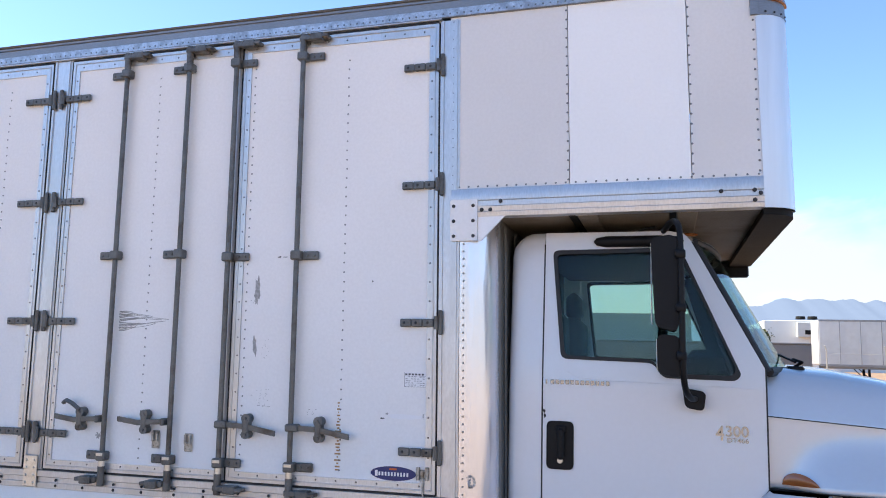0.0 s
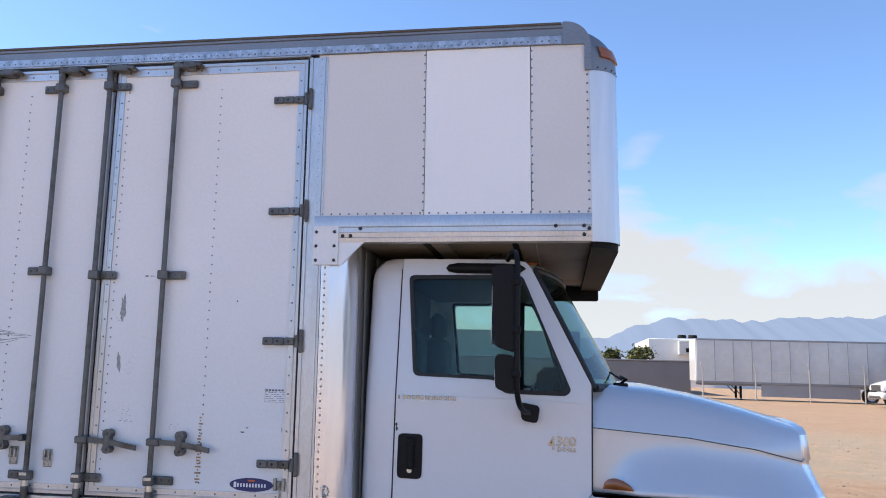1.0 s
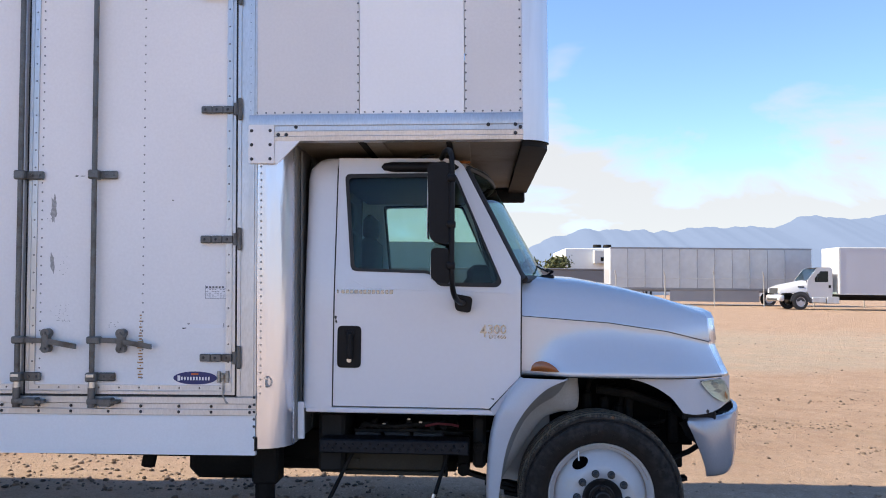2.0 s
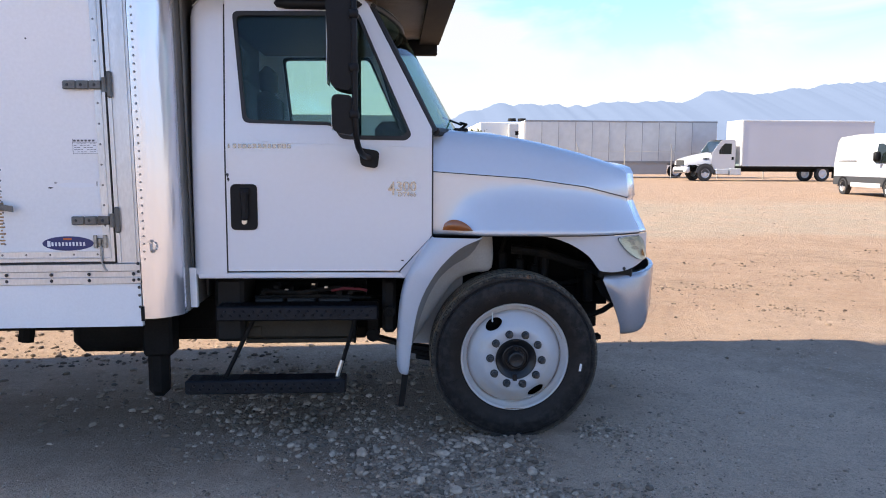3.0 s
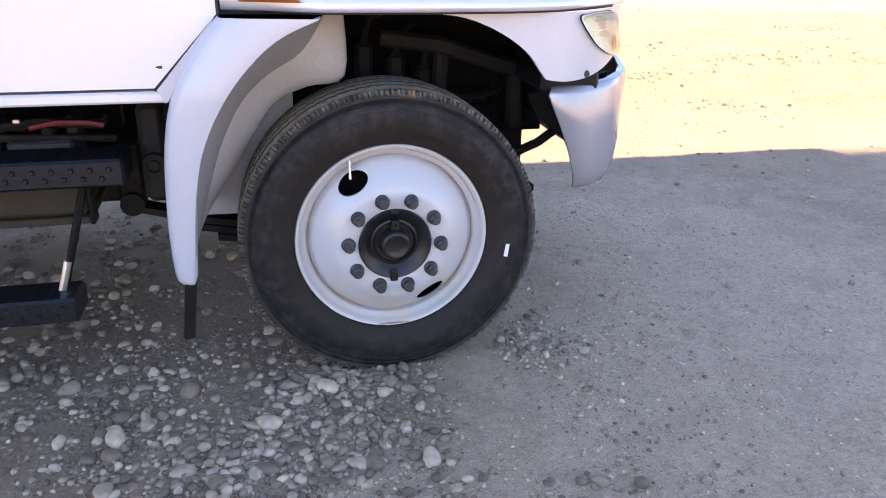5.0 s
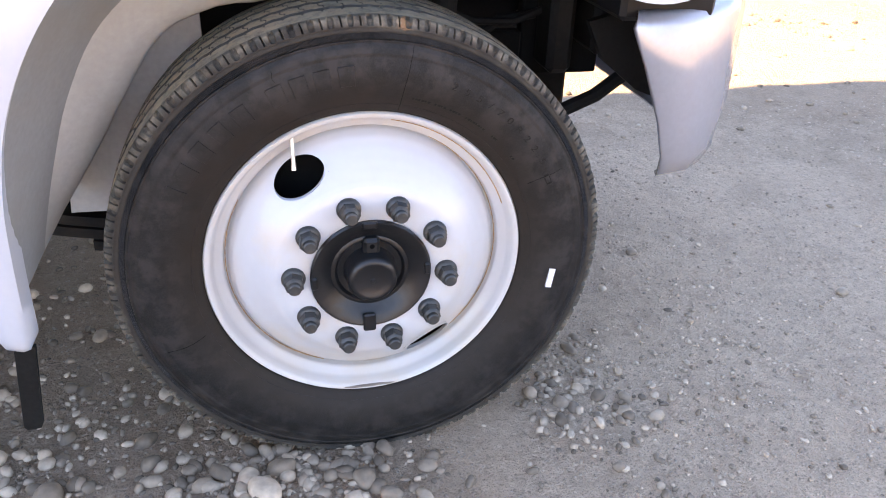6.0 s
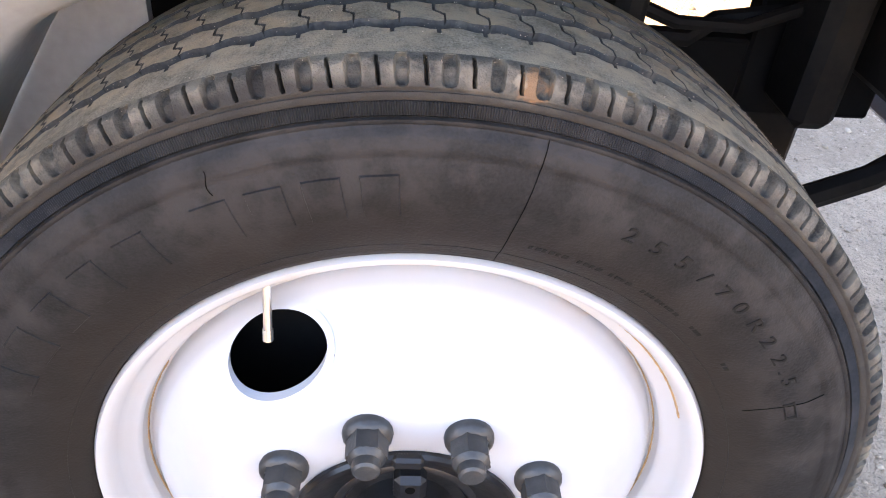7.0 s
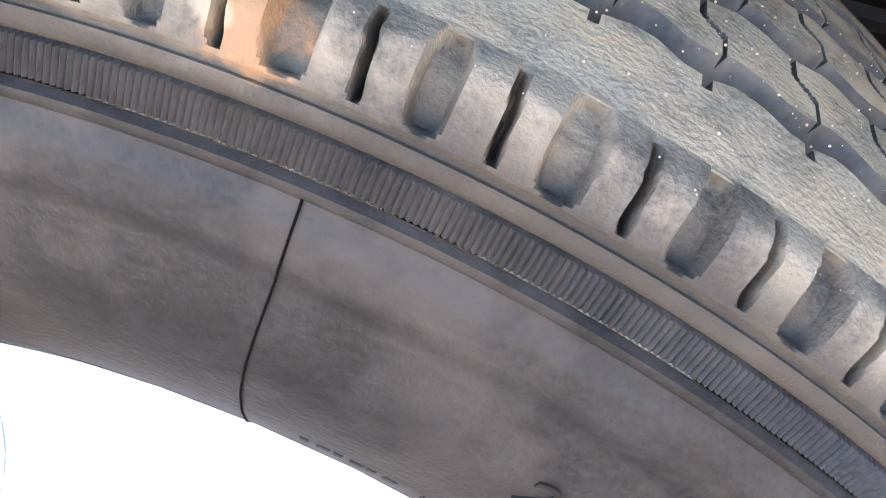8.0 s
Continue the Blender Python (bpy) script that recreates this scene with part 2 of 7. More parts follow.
M_WHITE = shader("white_print", (0.78, 0.78, 0.80), 0.5, vary=0.03)
M_PRINT = shader("black_print", (0.03, 0.03, 0.03), 0.6, vary=0.1)
M_ORANGE = shader("orange_print", (0.55, 0.12, 0.02), 0.5, vary=0.1)
M_CATCH = shader("tarnished_steel_catch", (0.36, 0.35, 0.33), 0.4, 0.7, vary=0.3, scale=40, bump=0.3, second=(0.16, 0.14, 0.12), patch=0.4)
M_RUST = shader("brown_rust_stain", (0.40, 0.23, 0.11), 0.85, vary=0.4, scale=40, bump=0.3)
M_SCUFF = shader("grey_scuff_mark", (0.34, 0.335, 0.33), 0.8, vary=0.4, scale=60)
M_WHEEL = shader("white_wheel_paint", (0.49, 0.50, 0.52), 0.34, vary=0.03, scale=6, fine=50, bump=0.05, coat=0.3, second=(0.52, 0.46, 0.40), patch=0.25)
M_TYRE = shader("dusty_black_tyre_rubber", (0.013, 0.0127, 0.013), 0.62, vary=0.25, scale=42, fine=420, bump=0.5, second=(0.028, 0.0235, 0.020), patch=0.62, dist=0.0015, spec=0.2)
M_TREAD = shader("worn_grey_tread_rubber", (0.074, 0.066, 0.055), 0.8, vary=0.6, scale=60, fine=700, bump=0.5, second=(0.172, 0.145, 0.112), patch=0.55, dist=0.0015, spec=0.3)
M_HUB = shader("black_painted_hub", (0.013, 0.0133, 0.0148), 0.34, 0.2, vary=0.25, scale=25, bump=0.3)
M_NUT = shader("dark_grey_wheel_nut", (0.060, 0.061, 0.061), 0.45, 0.5, vary=0.25, scale=60, bump=0.4, second=(0.10, 0.085, 0.07), patch=0.35)


# ---- ground, distance ----
def rise(y):
    """The yard climbs gently away from the truck."""
    return 0.0085 * min(max(y - 2.5, 0.0), 90.0)


def ground_height(x, y):
    near = math.exp(-((x / 9) ** 2) - ((y - 1) / 8) ** 2)
    h = rise(y) - 0.09 * step(-1.2, -4.0, x) * step(0.8, 2.2, y) * step(9.0, 4.0, y)
    h += near * 0.022 * (noise.noise(Vector((x * 0.7, y * 0.7, 0.3))))
    h += near * 0.010 * (noise.noise(Vector((x * 3.1, y * 3.1, 5.3))))
    h += near * 0.006 * noise.noise(Vector((x * 11, y * 11, 1.7)))
    return h


def spread(lo, hi, s, far):
    """Even steps between lo and hi, then steps that grow out to far."""
    inner = [lo + s * k for k in range(int(round((hi - lo) / s)) + 1)]
    out, d = [], s
    p = hi
    while p < far:
        d *= 1.35
        p += d
        out.append(p)
    left, d, p = [], s, lo
    while p > -far:
        d *= 1.35
        p -= d
        left.append(p)
    return left[::-1] + inner + out


def dirt():
    """Dry tan dirt with grey gravel worn into it in patches and a gravel strip across the yard."""
    m = bpy.data.materials.new("dry_gravelly_dirt")
    m.use_nodes = True
    n, l = m.node_tree.nodes, m.node_tree.links
    p = n["Principled BSDF"]
    tc = n.new("ShaderNodeTexCoord")

    def tex(scale, detail=4, rough=0.55):
        t = n.new("ShaderNodeTexNoise")
        t.inputs["Scale"].default_value, t.inputs["Detail"].default_value, t.inputs["Roughness"].default_value = scale, detail, rough
        l.new(tc.outputs["Object"], t.inputs["Vector"])
        return t.outputs["Fac"]

    def remap(v, a, b, c=0.0, d=1.0):
        r = n.new("ShaderNodeMapRange")
        for k, x in zip(("From Min", "From Max", "To Min", "To Max"), (a, b, c, d)):
            r.inputs[k].default_value = x
        l.new(v, r.inputs["Value"])
        return r.outputs["Result"]

    def math2(op, a, b):
        q = n.new("ShaderNodeMath")
        q.operation = op
        for k, x in enumerate((a, b)):
            if isinstance(x, (int, float)):
                q.inputs[k].default_value = x
            else:
                l.new(x, q.inputs[k])
        return q.outputs["Value"]

    def blend(f, a, b):
        q = n.new("ShaderNodeMix")
        q.data_type = "RGBA"
        l.new(f, q.inputs["Factor"])
        for k, x in ((6, a), (7, b)):
            if isinstance(x, tuple):
                q.inputs[k].default_value = (*x, 1)
            else:
                l.new(x, q.inputs[k])
        return q.outputs[2]

    sep = n.new("ShaderNodeSeparateXYZ")
    l.new(tc.outputs["Object"], sep.inputs[0])
    wob = math2("MULTIPLY", math2("SUBTRACT", tex(0.35, 6), 0.5), 6.0)
    yy = math2("ADD", sep.outputs["Y"], wob)
    # the grey parking strip round the truck, and the gravel track across the yard
    near_grey = math2("MULTIPLY", remap(yy, 3.6, 2.0), remap(yy, -30, -12))
    track = math2("MULTIPLY", remap(yy, 10.5, 12.0), remap(yy, 24, 21))
    patches = remap(tex(0.5, 7, 0.65), 0.56, 0.68)
    grey = math2("MAXIMUM", math2("MAXIMUM", near_grey, math2("MULTIPLY", track, 0.75)), math2("MULTIPLY", patches, 0.45))
    tan_c = blend(remap(tex(1.4, 6, 0.7), 0.35, 0.68), (0.325, 0.202, 0.132), (0.435, 0.290, 0.198))
    grey_c = blend(remap(tex(2.6, 7, 0.7), 0.35, 0.68), (0.39, 0.276, 0.200), (0.55, 0.402, 0.298))
    col = blend(grey, tan_c, grey_c)
    # the gravel track is greyer than the parking strip, with a few darker scraped patches short of it
    band = math2("MULTIPLY", track, remap(tex(1.1, 7, 0.7), 0.36, 0.56))
    col = blend(math2("MULTIPLY", band, 0.85), col, (0.335, 0.285, 0.215))
    scrape = math2("MULTIPLY", math2("MULTIPLY", remap(yy, 3.4, 4.4), remap(yy, 10.5, 8.0)), remap(tex(0.55, 8, 0.72), 0.53, 0.62))
    col = blend(math2("MULTIPLY", scrape, 0.6), col, (0.225, 0.150, 0.100))
    col = blend(math2("MULTIPLY", remap(tex(11, 6, 0.8), 0.50, 0.36), 0.55), col, (0.20, 0.145, 0.105))
    col = blend(math2("MULTIPLY", remap(tex(0.9, 8, 0.75), 0.54, 0.66), 0.5), col, (0.30, 0.218, 0.145))
    # pale powdery dust on the truck's near side, lightened to lift the shade
    low = math2("ADD", sep.outputs["Y"], math2("MULTIPLY", math2("SUBTRACT", tex(1.3, 6), 0.5), 1.4))
    col = blend(math2("MULTIPLY", remap(low, 0.75, -0.25), 0.85), col, (0.69, 0.505, 0.375))
    # loose brown soil where the pebbles lie, also darkened for shade under the truck
    ex = math2("DIVIDE", math2("ADD", sep.outputs["X"], 1.25), 2.0)
    ey = math2("DIVIDE", math2("SUBTRACT", sep.outputs["Y"], 0.85), 1.05)
    soil_shade = math2("ADD", math2("ADD", math2("MULTIPLY", ex, ex), math2("MULTIPLY", ey, ey)), math2("MULTIPLY", math2("SUBTRACT", tex(1.7, 7, 0.7), 0.5), 3.0))
    col = blend(math2("MULTIPLY", remap(soil_shade, 1.3, 0.5), 0.8), col, (0.30, 0.197, 0.134))
    # pale trodden dust ahead of the wheel, its colour raised against the shade
    dx = math2("DIVIDE", math2("SUBTRACT", sep.outputs["X"], 1.35), 1.05)
    dy = math2("DIVIDE", math2("SUBTRACT", sep.outputs["Y"], 0.55), 1.5)
    dust_lift = math2("ADD", math2("ADD", math2("MULTIPLY", dx, dx), math2("MULTIPLY", dy, dy)), math2("MULTIPLY", math2("SUBTRACT", tex(2.2, 7, 0.7), 0.5), 2.4))
    col = blend(math2("MULTIPLY", remap(dust_lift, 1.5, 0.5), 0.75), col, (0.70, 0.510, 0.380))
    # blotches, then a fine crust, over all of it
    col = blend(math2("MULTIPLY", remap(tex(4.5, 9, 0.8), 0.47, 0.64), 0.5), col, (0.44, 0.315, 0.232))
    col = blend(math2("MULTIPLY", remap(tex(34, 7, 0.8), 0.46, 0.62), 0.45), col, (0.35, 0.250, 0.185))
    col = blend(math2("MULTIPLY", remap(tex(55, 6, 0.8), 0.54, 0.68), 0.5), col, (0.78, 0.60, 0.46))
    specks = n.new("ShaderNodeTexVoronoi")
    specks.inputs["Scale"].default_value = 85
    l.new(tc.outputs["Object"], specks.inputs["Vector"])
    grit = math2("MULTIPLY", remap(specks.outputs["Distance"], 0.30, 0.12), remap(tex(9, 4), 0.45, 0.62))
    col = blend(math2("MULTIPLY", grit, 0.5), col, (0.50, 0.47, 0.43))
    dark = math2("MAXIMUM", remap(tex(240, 2), 0.45, 0.30), remap(tex(70, 3, 0.65), 0.42, 0.30))
    col = blend(math2("MULTIPLY", dark, 0.55), col, (0.11, 0.09, 0.07))
    l.new(col, p.inputs["Base Color"])
    p.inputs["Roughness"].default_value = 0.92
    p.inputs["Specular IOR Level"].default_value = 0.2
    hgt = math2("ADD", math2("MULTIPLY", tex(26, 6, 0.7), 1.6), math2("MULTIPLY", math2("ADD", tex(120, 4, 0.7), math2("MULTIPLY", grit, 0.5)), 0.8))
    b = n.new("ShaderNodeBump")
    b.inputs["Strength"].default_value, b.inputs["Distance"].default_value = 1.0, 0.018
    l.new(hgt, b.inputs["Height"])
    l.new(b.outputs["Normal"], p.inputs["Normal"])
    return m


M_DIRT = dirt()
gx, gy = spread(-3.5, 5.0, 0.05, 2600), spread(-2.5, 5.5, 0.05, 2600)
g = Geo().grid([[(x, y, ground_height(x, y)) for x in gx] for y in gy])
solo("ground", g, M_DIRT, "dry tan dirt yard with grey gravel worn into it", "ground", "structure", angle=180, recalc=False)


def icosphere(sub):
    bm = bmesh.new()
    bmesh.ops.create_icosphere(bm, subdivisions=sub, radius=1.0)
    v = np.array([q.co[:] for q in bm.verts])
    f = np.array([[q.index for q in t.verts] for t in bm.faces])
    bm.free()
    return v, f


def stones(name, spots, material, label, sub=2, kind="stuff"):
    """Rounded, flattened pebbles at spots of (x, y, size), all in one mesh."""
    rng = np.random.default_rng(len(spots))
    bv, bf = icosphere(sub)
    vs, fs = [], []
    for x, y, s in spots:
        q = bv.copy()
        k = rng.normal(0, 1, (3, 3))
        for a in range(3):
            q *= 1 + 0.085 * np.sin(bv @ (k[a] * 1.9) + rng.uniform(0, 6))[:, None]
        q *= np.array([rng.uniform(0.8, 1.25), rng.uniform(0.62, 0.95), rng.uniform(0.45, 0.75)]) * s
        a, c = rng.uniform(0, 6.3), rng.uniform(-0.3, 0.3)
        ca, sa, cc, sc = math.cos(a), math.sin(a), math.cos(c), math.sin(c)
        r = np.array([[ca, -sa, 0], [sa, ca, 0], [0, 0, 1]]) @ np.array([[1, 0, 0], [0, cc, -sc], [0, sc, cc]])
        q = q @ r.T
        q += np.array([x, y, ground_height(x, y) + s * rng.uniform(0.02, 0.26)])
        fs.append(bf + len(bv) * len(vs))
        vs.append(q)
    me = bpy.data.meshes.new(name)
    me.from_pydata(np.concatenate(vs).tolist(), [], np.concatenate(fs).tolist())
    me.polygons.foreach_set("use_smooth", [True] * len(me.polygons))
    me.materials.append(material)
    me.update()
    return tagged(new(name, me), label, "gravel", kind=kind)


def pebble_material(name, a, b, c):
    """Stones whose greys and browns differ from stone to stone."""
    m = shader(name, a, 0.75, vary=0.2, scale=30, fine=200, bump=0.4)
    n, l = m.node_tree.nodes, m.node_tree.links
    geo = n.new("ShaderNodeNewGeometry")
    ramp = n.new("ShaderNodeValToRGB")
    e = ramp.color_ramp.elements
    e[0].color, e[1].color = (*a, 1), (*c, 1)
    mid = e.new(0.5)
    mid.color = (*b, 1)
    l.new(geo.outputs["Random Per Island"], ramp.inputs["Fac"])
    mul = n.new("ShaderNodeMix")
    mul.data_type, mul.blend_type = "RGBA", "MULTIPLY"
    mul.inputs["Factor"].default_value = 1.0
    tone = n.new("ShaderNodeTexNoise")
    tone.inputs["Scale"].default_value, tone.inputs["Detail"].default_value = 45, 5
    tc = n.new("ShaderNodeTexCoord")
    l.new(tc.outputs["Object"], tone.inputs["Vector"])
    lift = n.new("ShaderNodeMapRange")
    lift.inputs["From Min"].default_value, lift.inputs["From Max"].default_value = 0.3, 0.7
    lift.inputs["To Min"].default_value, lift.inputs["To Max"].default_value = 0.75, 1.2
    l.new(tone.outputs["Fac"], lift.inputs["Value"])
    l.new(ramp.outputs["Color"], mul.inputs[6])
    l.new(lift.outputs["Result"], mul.inputs[7])
    l.new(mul.outputs[2], n["Principled BSDF"].inputs["Base Color"])
    return m


M_PEBBLE = pebble_material("mixed_grey_pebbles", (0.125, 0.090, 0.065), (0.26, 0.192, 0.141), (0.54, 0.412, 0.310))
M_PALESTONE = pebble_material("pale_dusty_stones", (0.22, 0.163, 0.118), (0.36, 0.272, 0.202), (0.52, 0.402, 0.305))
M_GRIT = pebble_material("ground_coloured_grit", (0.28, 0.200, 0.145), (0.43, 0.318, 0.236), (0.60, 0.452, 0.345))
M_DARKSTONE = pebble_material("brown_yard_stones", (0.06, 0.040, 0.028), (0.13, 0.089, 0.062), (0.28, 0.196, 0.136))
rng = np.random.default_rng(11)


def scatter(n, cx, cy, rx, ry, s0, s1, power=2.2):
    out = []
    while len(out) < n:
        u, w = rng.normal(0, 0.5, 2)
        x, y = cx + u * rx, cy + w * ry
        if noise.noise(Vector((x * 1.9, y * 1.9, 9.0))) < -0.30 + rng.uniform(-0.3, 0.3):
            continue
        out.append((x, y, s0 + (s1 - s0) * rng.uniform() ** power))
    return out


spots = scatter(1250, -0.45, 0.02, 0.50, 0.30, 0.005, 0.021, 2.6) + scatter(420, -0.62, 0.38, 0.75, 0.32, 0.006, 0.024, 2.6)
spots += scatter(260, 0.16, -0.42, 0.34, 0.30, 0.006, 0.026) + scatter(260, -0.05, 0.33, 0.50, 0.16, 0.006, 0.023, 2.6)
spots += scatter(150, 0.38, 0.46, 0.24, 0.20, 0.005, 0.020, 2.6) + scatter(650, -1.35, 0.75, 0.75, 0.5, 0.006, 0.025, 2.6)
spots += scatter(220, -0.75, -0.30, 0.45, 0.32, 0.006, 0.022) + scatter(700, -1.4, 1.5, 1.8, 0.9, 0.008, 0.030)
spots += scatter(3600, -0.4, 0.1, 1.4, 0.9, 0.003, 0.010)
solo_spots = [(rng.uniform(-3.0, 3.2), rng.uniform(-2.0, 2.6), 0.006 + 0.018 * rng.uniform() ** 4) for _ in range(620)]
solo_spots += scatter(420, 0.75, 0.5, 0.9, 0.8, 0.004, 0.014, 3)
stones("gravel", spots, M_PEBBLE, "loose rounded grey river pebbles beside the wheel", 2)
big = scatter(46, -0.45, 0.10, 0.9, 0.6, 0.022, 0.036, 1.0)
stones("cobbles", big, M_PEBBLE, "larger rounded grey stones among the pebbles", 3)
stones("scattered_pebbles", solo_spots, M_PALESTONE, "sparse small grey stones on packed dirt", 1)
grit = [(rng.uniform(-2.6, 3.0), rng.uniform(-1.9, 2.4), 0.0022 + 0.0055 * rng.uniform() ** 2.5) for _ in range(30000)]
grit = [q for q in grit if ((q[0] + 1.25) / 2.0) ** 2 + ((q[1] - 0.85) / 1.05) ** 2 > 1.15]
stones("grit", grit, M_GRIT, "fine grey grit pressed into the dirt", 1)
lit = [(rng.uniform(-6, 9), 2.6 + 7 * rng.uniform() ** 1.4, 0.004 + 0.018 * rng.uniform() ** 4) for _ in range(1700)]
for cx, cy, rx, ry, n in ((2.6, 5.4, 1.5, 0.6, 420), (5.5, 6.2, 1.6, 0.6, 320), (7.5, 8.6, 2.2, 0.5, 260), (4.2, 7.4, 1.6, 0.4, 200), (3.4, 3.9, 0.9, 0.4, 120)):
    lit += scatter(n, cx, cy, rx, ry, 0.005, 0.026, 4)
lit += [(rng.uniform(-4, 30), rng.uniform(10, 24), 0.008 + 0.022 * rng.uniform() ** 3) for _ in range(1800)]
lit += [(rng.uniform(-6.5, -1.6), 2.3 + 3.5 * rng.uniform() ** 1.5, 0.006 + 0.026 * rng.uniform() ** 2) for _ in range(1500)]
stones("yard_stones", lit, M_DARKSTONE, "scattered brown stones on sunlit dirt", 1)
# one pale rock that stands alone
stones("yard_rock", [(3.45, 3.25, 0.030)], M_DARKSTONE, "single pale rock on sunlit dirt", 2)

# unseen tall block, added to cast the shade that covers the truck
M_WALL = shader("pale_concrete_wall", (0.55, 0.53, 0.50), 0.85, vary=0.08, scale=0.6, fine=20, bump=0.2)
g = Geo().box(-16, -3.0, -0.1, -11.5, 1.80, 18.0, 0.05)
solo("shade_block", g, M_WALL, "tall pale concrete block behind the truck, added to cast shade", "building", "structure")

# mountains and cloud
RIDGE = [(-3000, 90), (-1500, 70), (-600, 60), (-200, 40), (78, 74), (110, 90), (200, 112), (330, 110), (428, 117), (559, 119), (603, 135),
         (646, 144), (737, 136), (833, 153), (1045, 165), (1250, 140), (1500, 175), (2000, 150), (3000, 120)]
# distance haze is put in as a blue emission on the slopes
M_MOUNT = shader("haze_glow_blue_mountain", (0.040, 0.050, 0.070), 1.0, vary=0.06, scale=0.02, fine=0.05, bump=0)
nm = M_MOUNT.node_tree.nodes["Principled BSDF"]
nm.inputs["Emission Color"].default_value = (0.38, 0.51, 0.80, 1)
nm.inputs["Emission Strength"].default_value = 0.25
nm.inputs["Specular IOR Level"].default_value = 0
rows = []
xs = np.linspace(-3000, 3000, 1400)
for k in range(16):
    t = k / 15
    row = []
    for x in xs:
        ridge = lerp(RIDGE, x) + 9 * noise.fractal(Vector((x * 0.016, 3.3, 0)), 0.8, 2.1, 7)
        fold = 9 * noise.fractal(Vector((x * 0.008, t * 2.0, 1.0)), 1.0, 2.0, 5) * (1 - t)
        row.append((x, 1500 - 420 * (1 - t) + fold, -8 + (ridge + 8) * (t ** 0.85)))
    rows.append(row)
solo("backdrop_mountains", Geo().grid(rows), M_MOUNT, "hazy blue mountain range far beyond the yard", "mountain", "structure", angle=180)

m = bpy.data.materials.new("thin_white_cloud")
m.use_nodes = True
n, l = m.node_tree.nodes, m.node_tree.links
n.remove(n["Principled BSDF"])
tc, mp = n.new("ShaderNodeTexCoord"), n.new("ShaderNodeMapping")
mp.inputs["Scale"].default_value = (0.0015, 0.0015, 0.0040)
l.new(tc.outputs["Object"], mp.inputs["Vector"])
t1 = n.new("ShaderNodeTexNoise")
t1.inputs["Scale"].default_value, t1.inputs["Detail"].default_value, t1.inputs["Roughness"].default_value = 1.0, 9, 0.55
t1.inputs["Distortion"].default_value = 0.5
l.new(mp.outputs["Vector"], t1.inputs["Vector"])
sep = n.new("ShaderNodeSeparateXYZ")
l.new(tc.outputs["Object"], sep.inputs[0])
hz = n.new("ShaderNodeMapRange")
for k, x in zip(("From Min", "From Max", "To Min", "To Max"), (90, 640, 0.33, -0.17)):
    hz.inputs[k].default_value = x
l.new(sep.outputs["Z"], hz.inputs["Value"])
ad = n.new("ShaderNodeMath")
ad.operation = "ADD"
l.new(t1.outputs["Fac"], ad.inputs[0])
l.new(hz.outputs["Result"], ad.inputs[1])
# one torn wisp that rises from the bank
wm, wl, wr, wa = n.new("ShaderNodeMapping"), n.new("ShaderNodeVectorMath"), n.new("ShaderNodeMapRange"), n.new("ShaderNodeMath")
wm.vector_type = "TEXTURE"
wm.inputs["Location"].default_value, wm.inputs["Rotation"].default_value, wm.inputs["Scale"].default_value = (220, 2287, 650), (0, radians(-58), 0), (390, 600, 190)
wl.operation, wa.operation = "LENGTH", "ADD"
l.new(tc.outputs["Object"], wm.inputs["Vector"])
l.new(wm.outputs["Vector"], wl.inputs[0])
for k, x in zip(("From Min", "From Max", "To Min", "To Max"), (0.0, 1.0, 0.25, 0.0)):
    wr.inputs[k].default_value = x
l.new(wl.outputs["Value"], wr.inputs["Value"])
l.new(ad.outputs["Value"], wa.inputs[0])
l.new(wr.outputs["Result"], wa.inputs[1])
ad = wa
al = n.new("ShaderNodeMapRange")
for k, x in zip(("From Min", "From Max", "To Min", "To Max"), (0.52, 0.70, 0.0, 0.92)):
    al.inputs[k].default_value = x
l.new(ad.outputs["Value"], al.inputs["Value"])
em, tr, mx = n.new("ShaderNodeEmission"), n.new("ShaderNodeBsdfTransparent"), n.new("ShaderNodeMixShader")
em.inputs["Color"].default_value, em.inputs["Strength"].default_value = (0.90, 0.935, 1.0, 1), 0.28
l.new(al.outputs["Result"], mx.inputs["Fac"])
l.new(tr.outputs[0], mx.inputs[1])
l.new(em.outputs[0], mx.inputs[2])
l.new(mx.outputs[0], n["Material Output"].inputs["Surface"])
rows = [[(2300 * math.cos(a), 2300 * math.sin(a), z) for a in np.linspace(0, 2 * math.pi, 97)] for z in np.linspace(-20, 1300, 12)]
solo("backdrop_clouds", Geo().grid(rows), m, "bright white cloud bank low over the mountains", "cloud", "structure", angle=180)


# ---- the box truck: cargo body ----
CY = 1.35                      # the truck's middle
BY, FARY = 0.20, 2.50          # cargo box sides
truck = thing("box_truck", -2.0, CY, 0.0, "white medium-duty moving truck with a side-door cargo box and cab overhang", "truck")


def wall(name, loop, y, thick, mat, parent, label="", holes=(), angle=35):
    """A plate in the plane of the truck's side, its outer face at y."""
    return part(name, Geo().plate(loop, lambda a, b, d: (a, y + d, b), thick, holes), mat, parent, label, angle)


def rect(x0, z0, x1, z1):
    return [(x0, z0), (x1, z0), (x1, z1), (x0, z1)]


ROOF, RAILZ, SILLT, SILLB, SKIRTB = 3.69, 3.565, 1.03, 0.92, 0.70
NOSE = -0.31
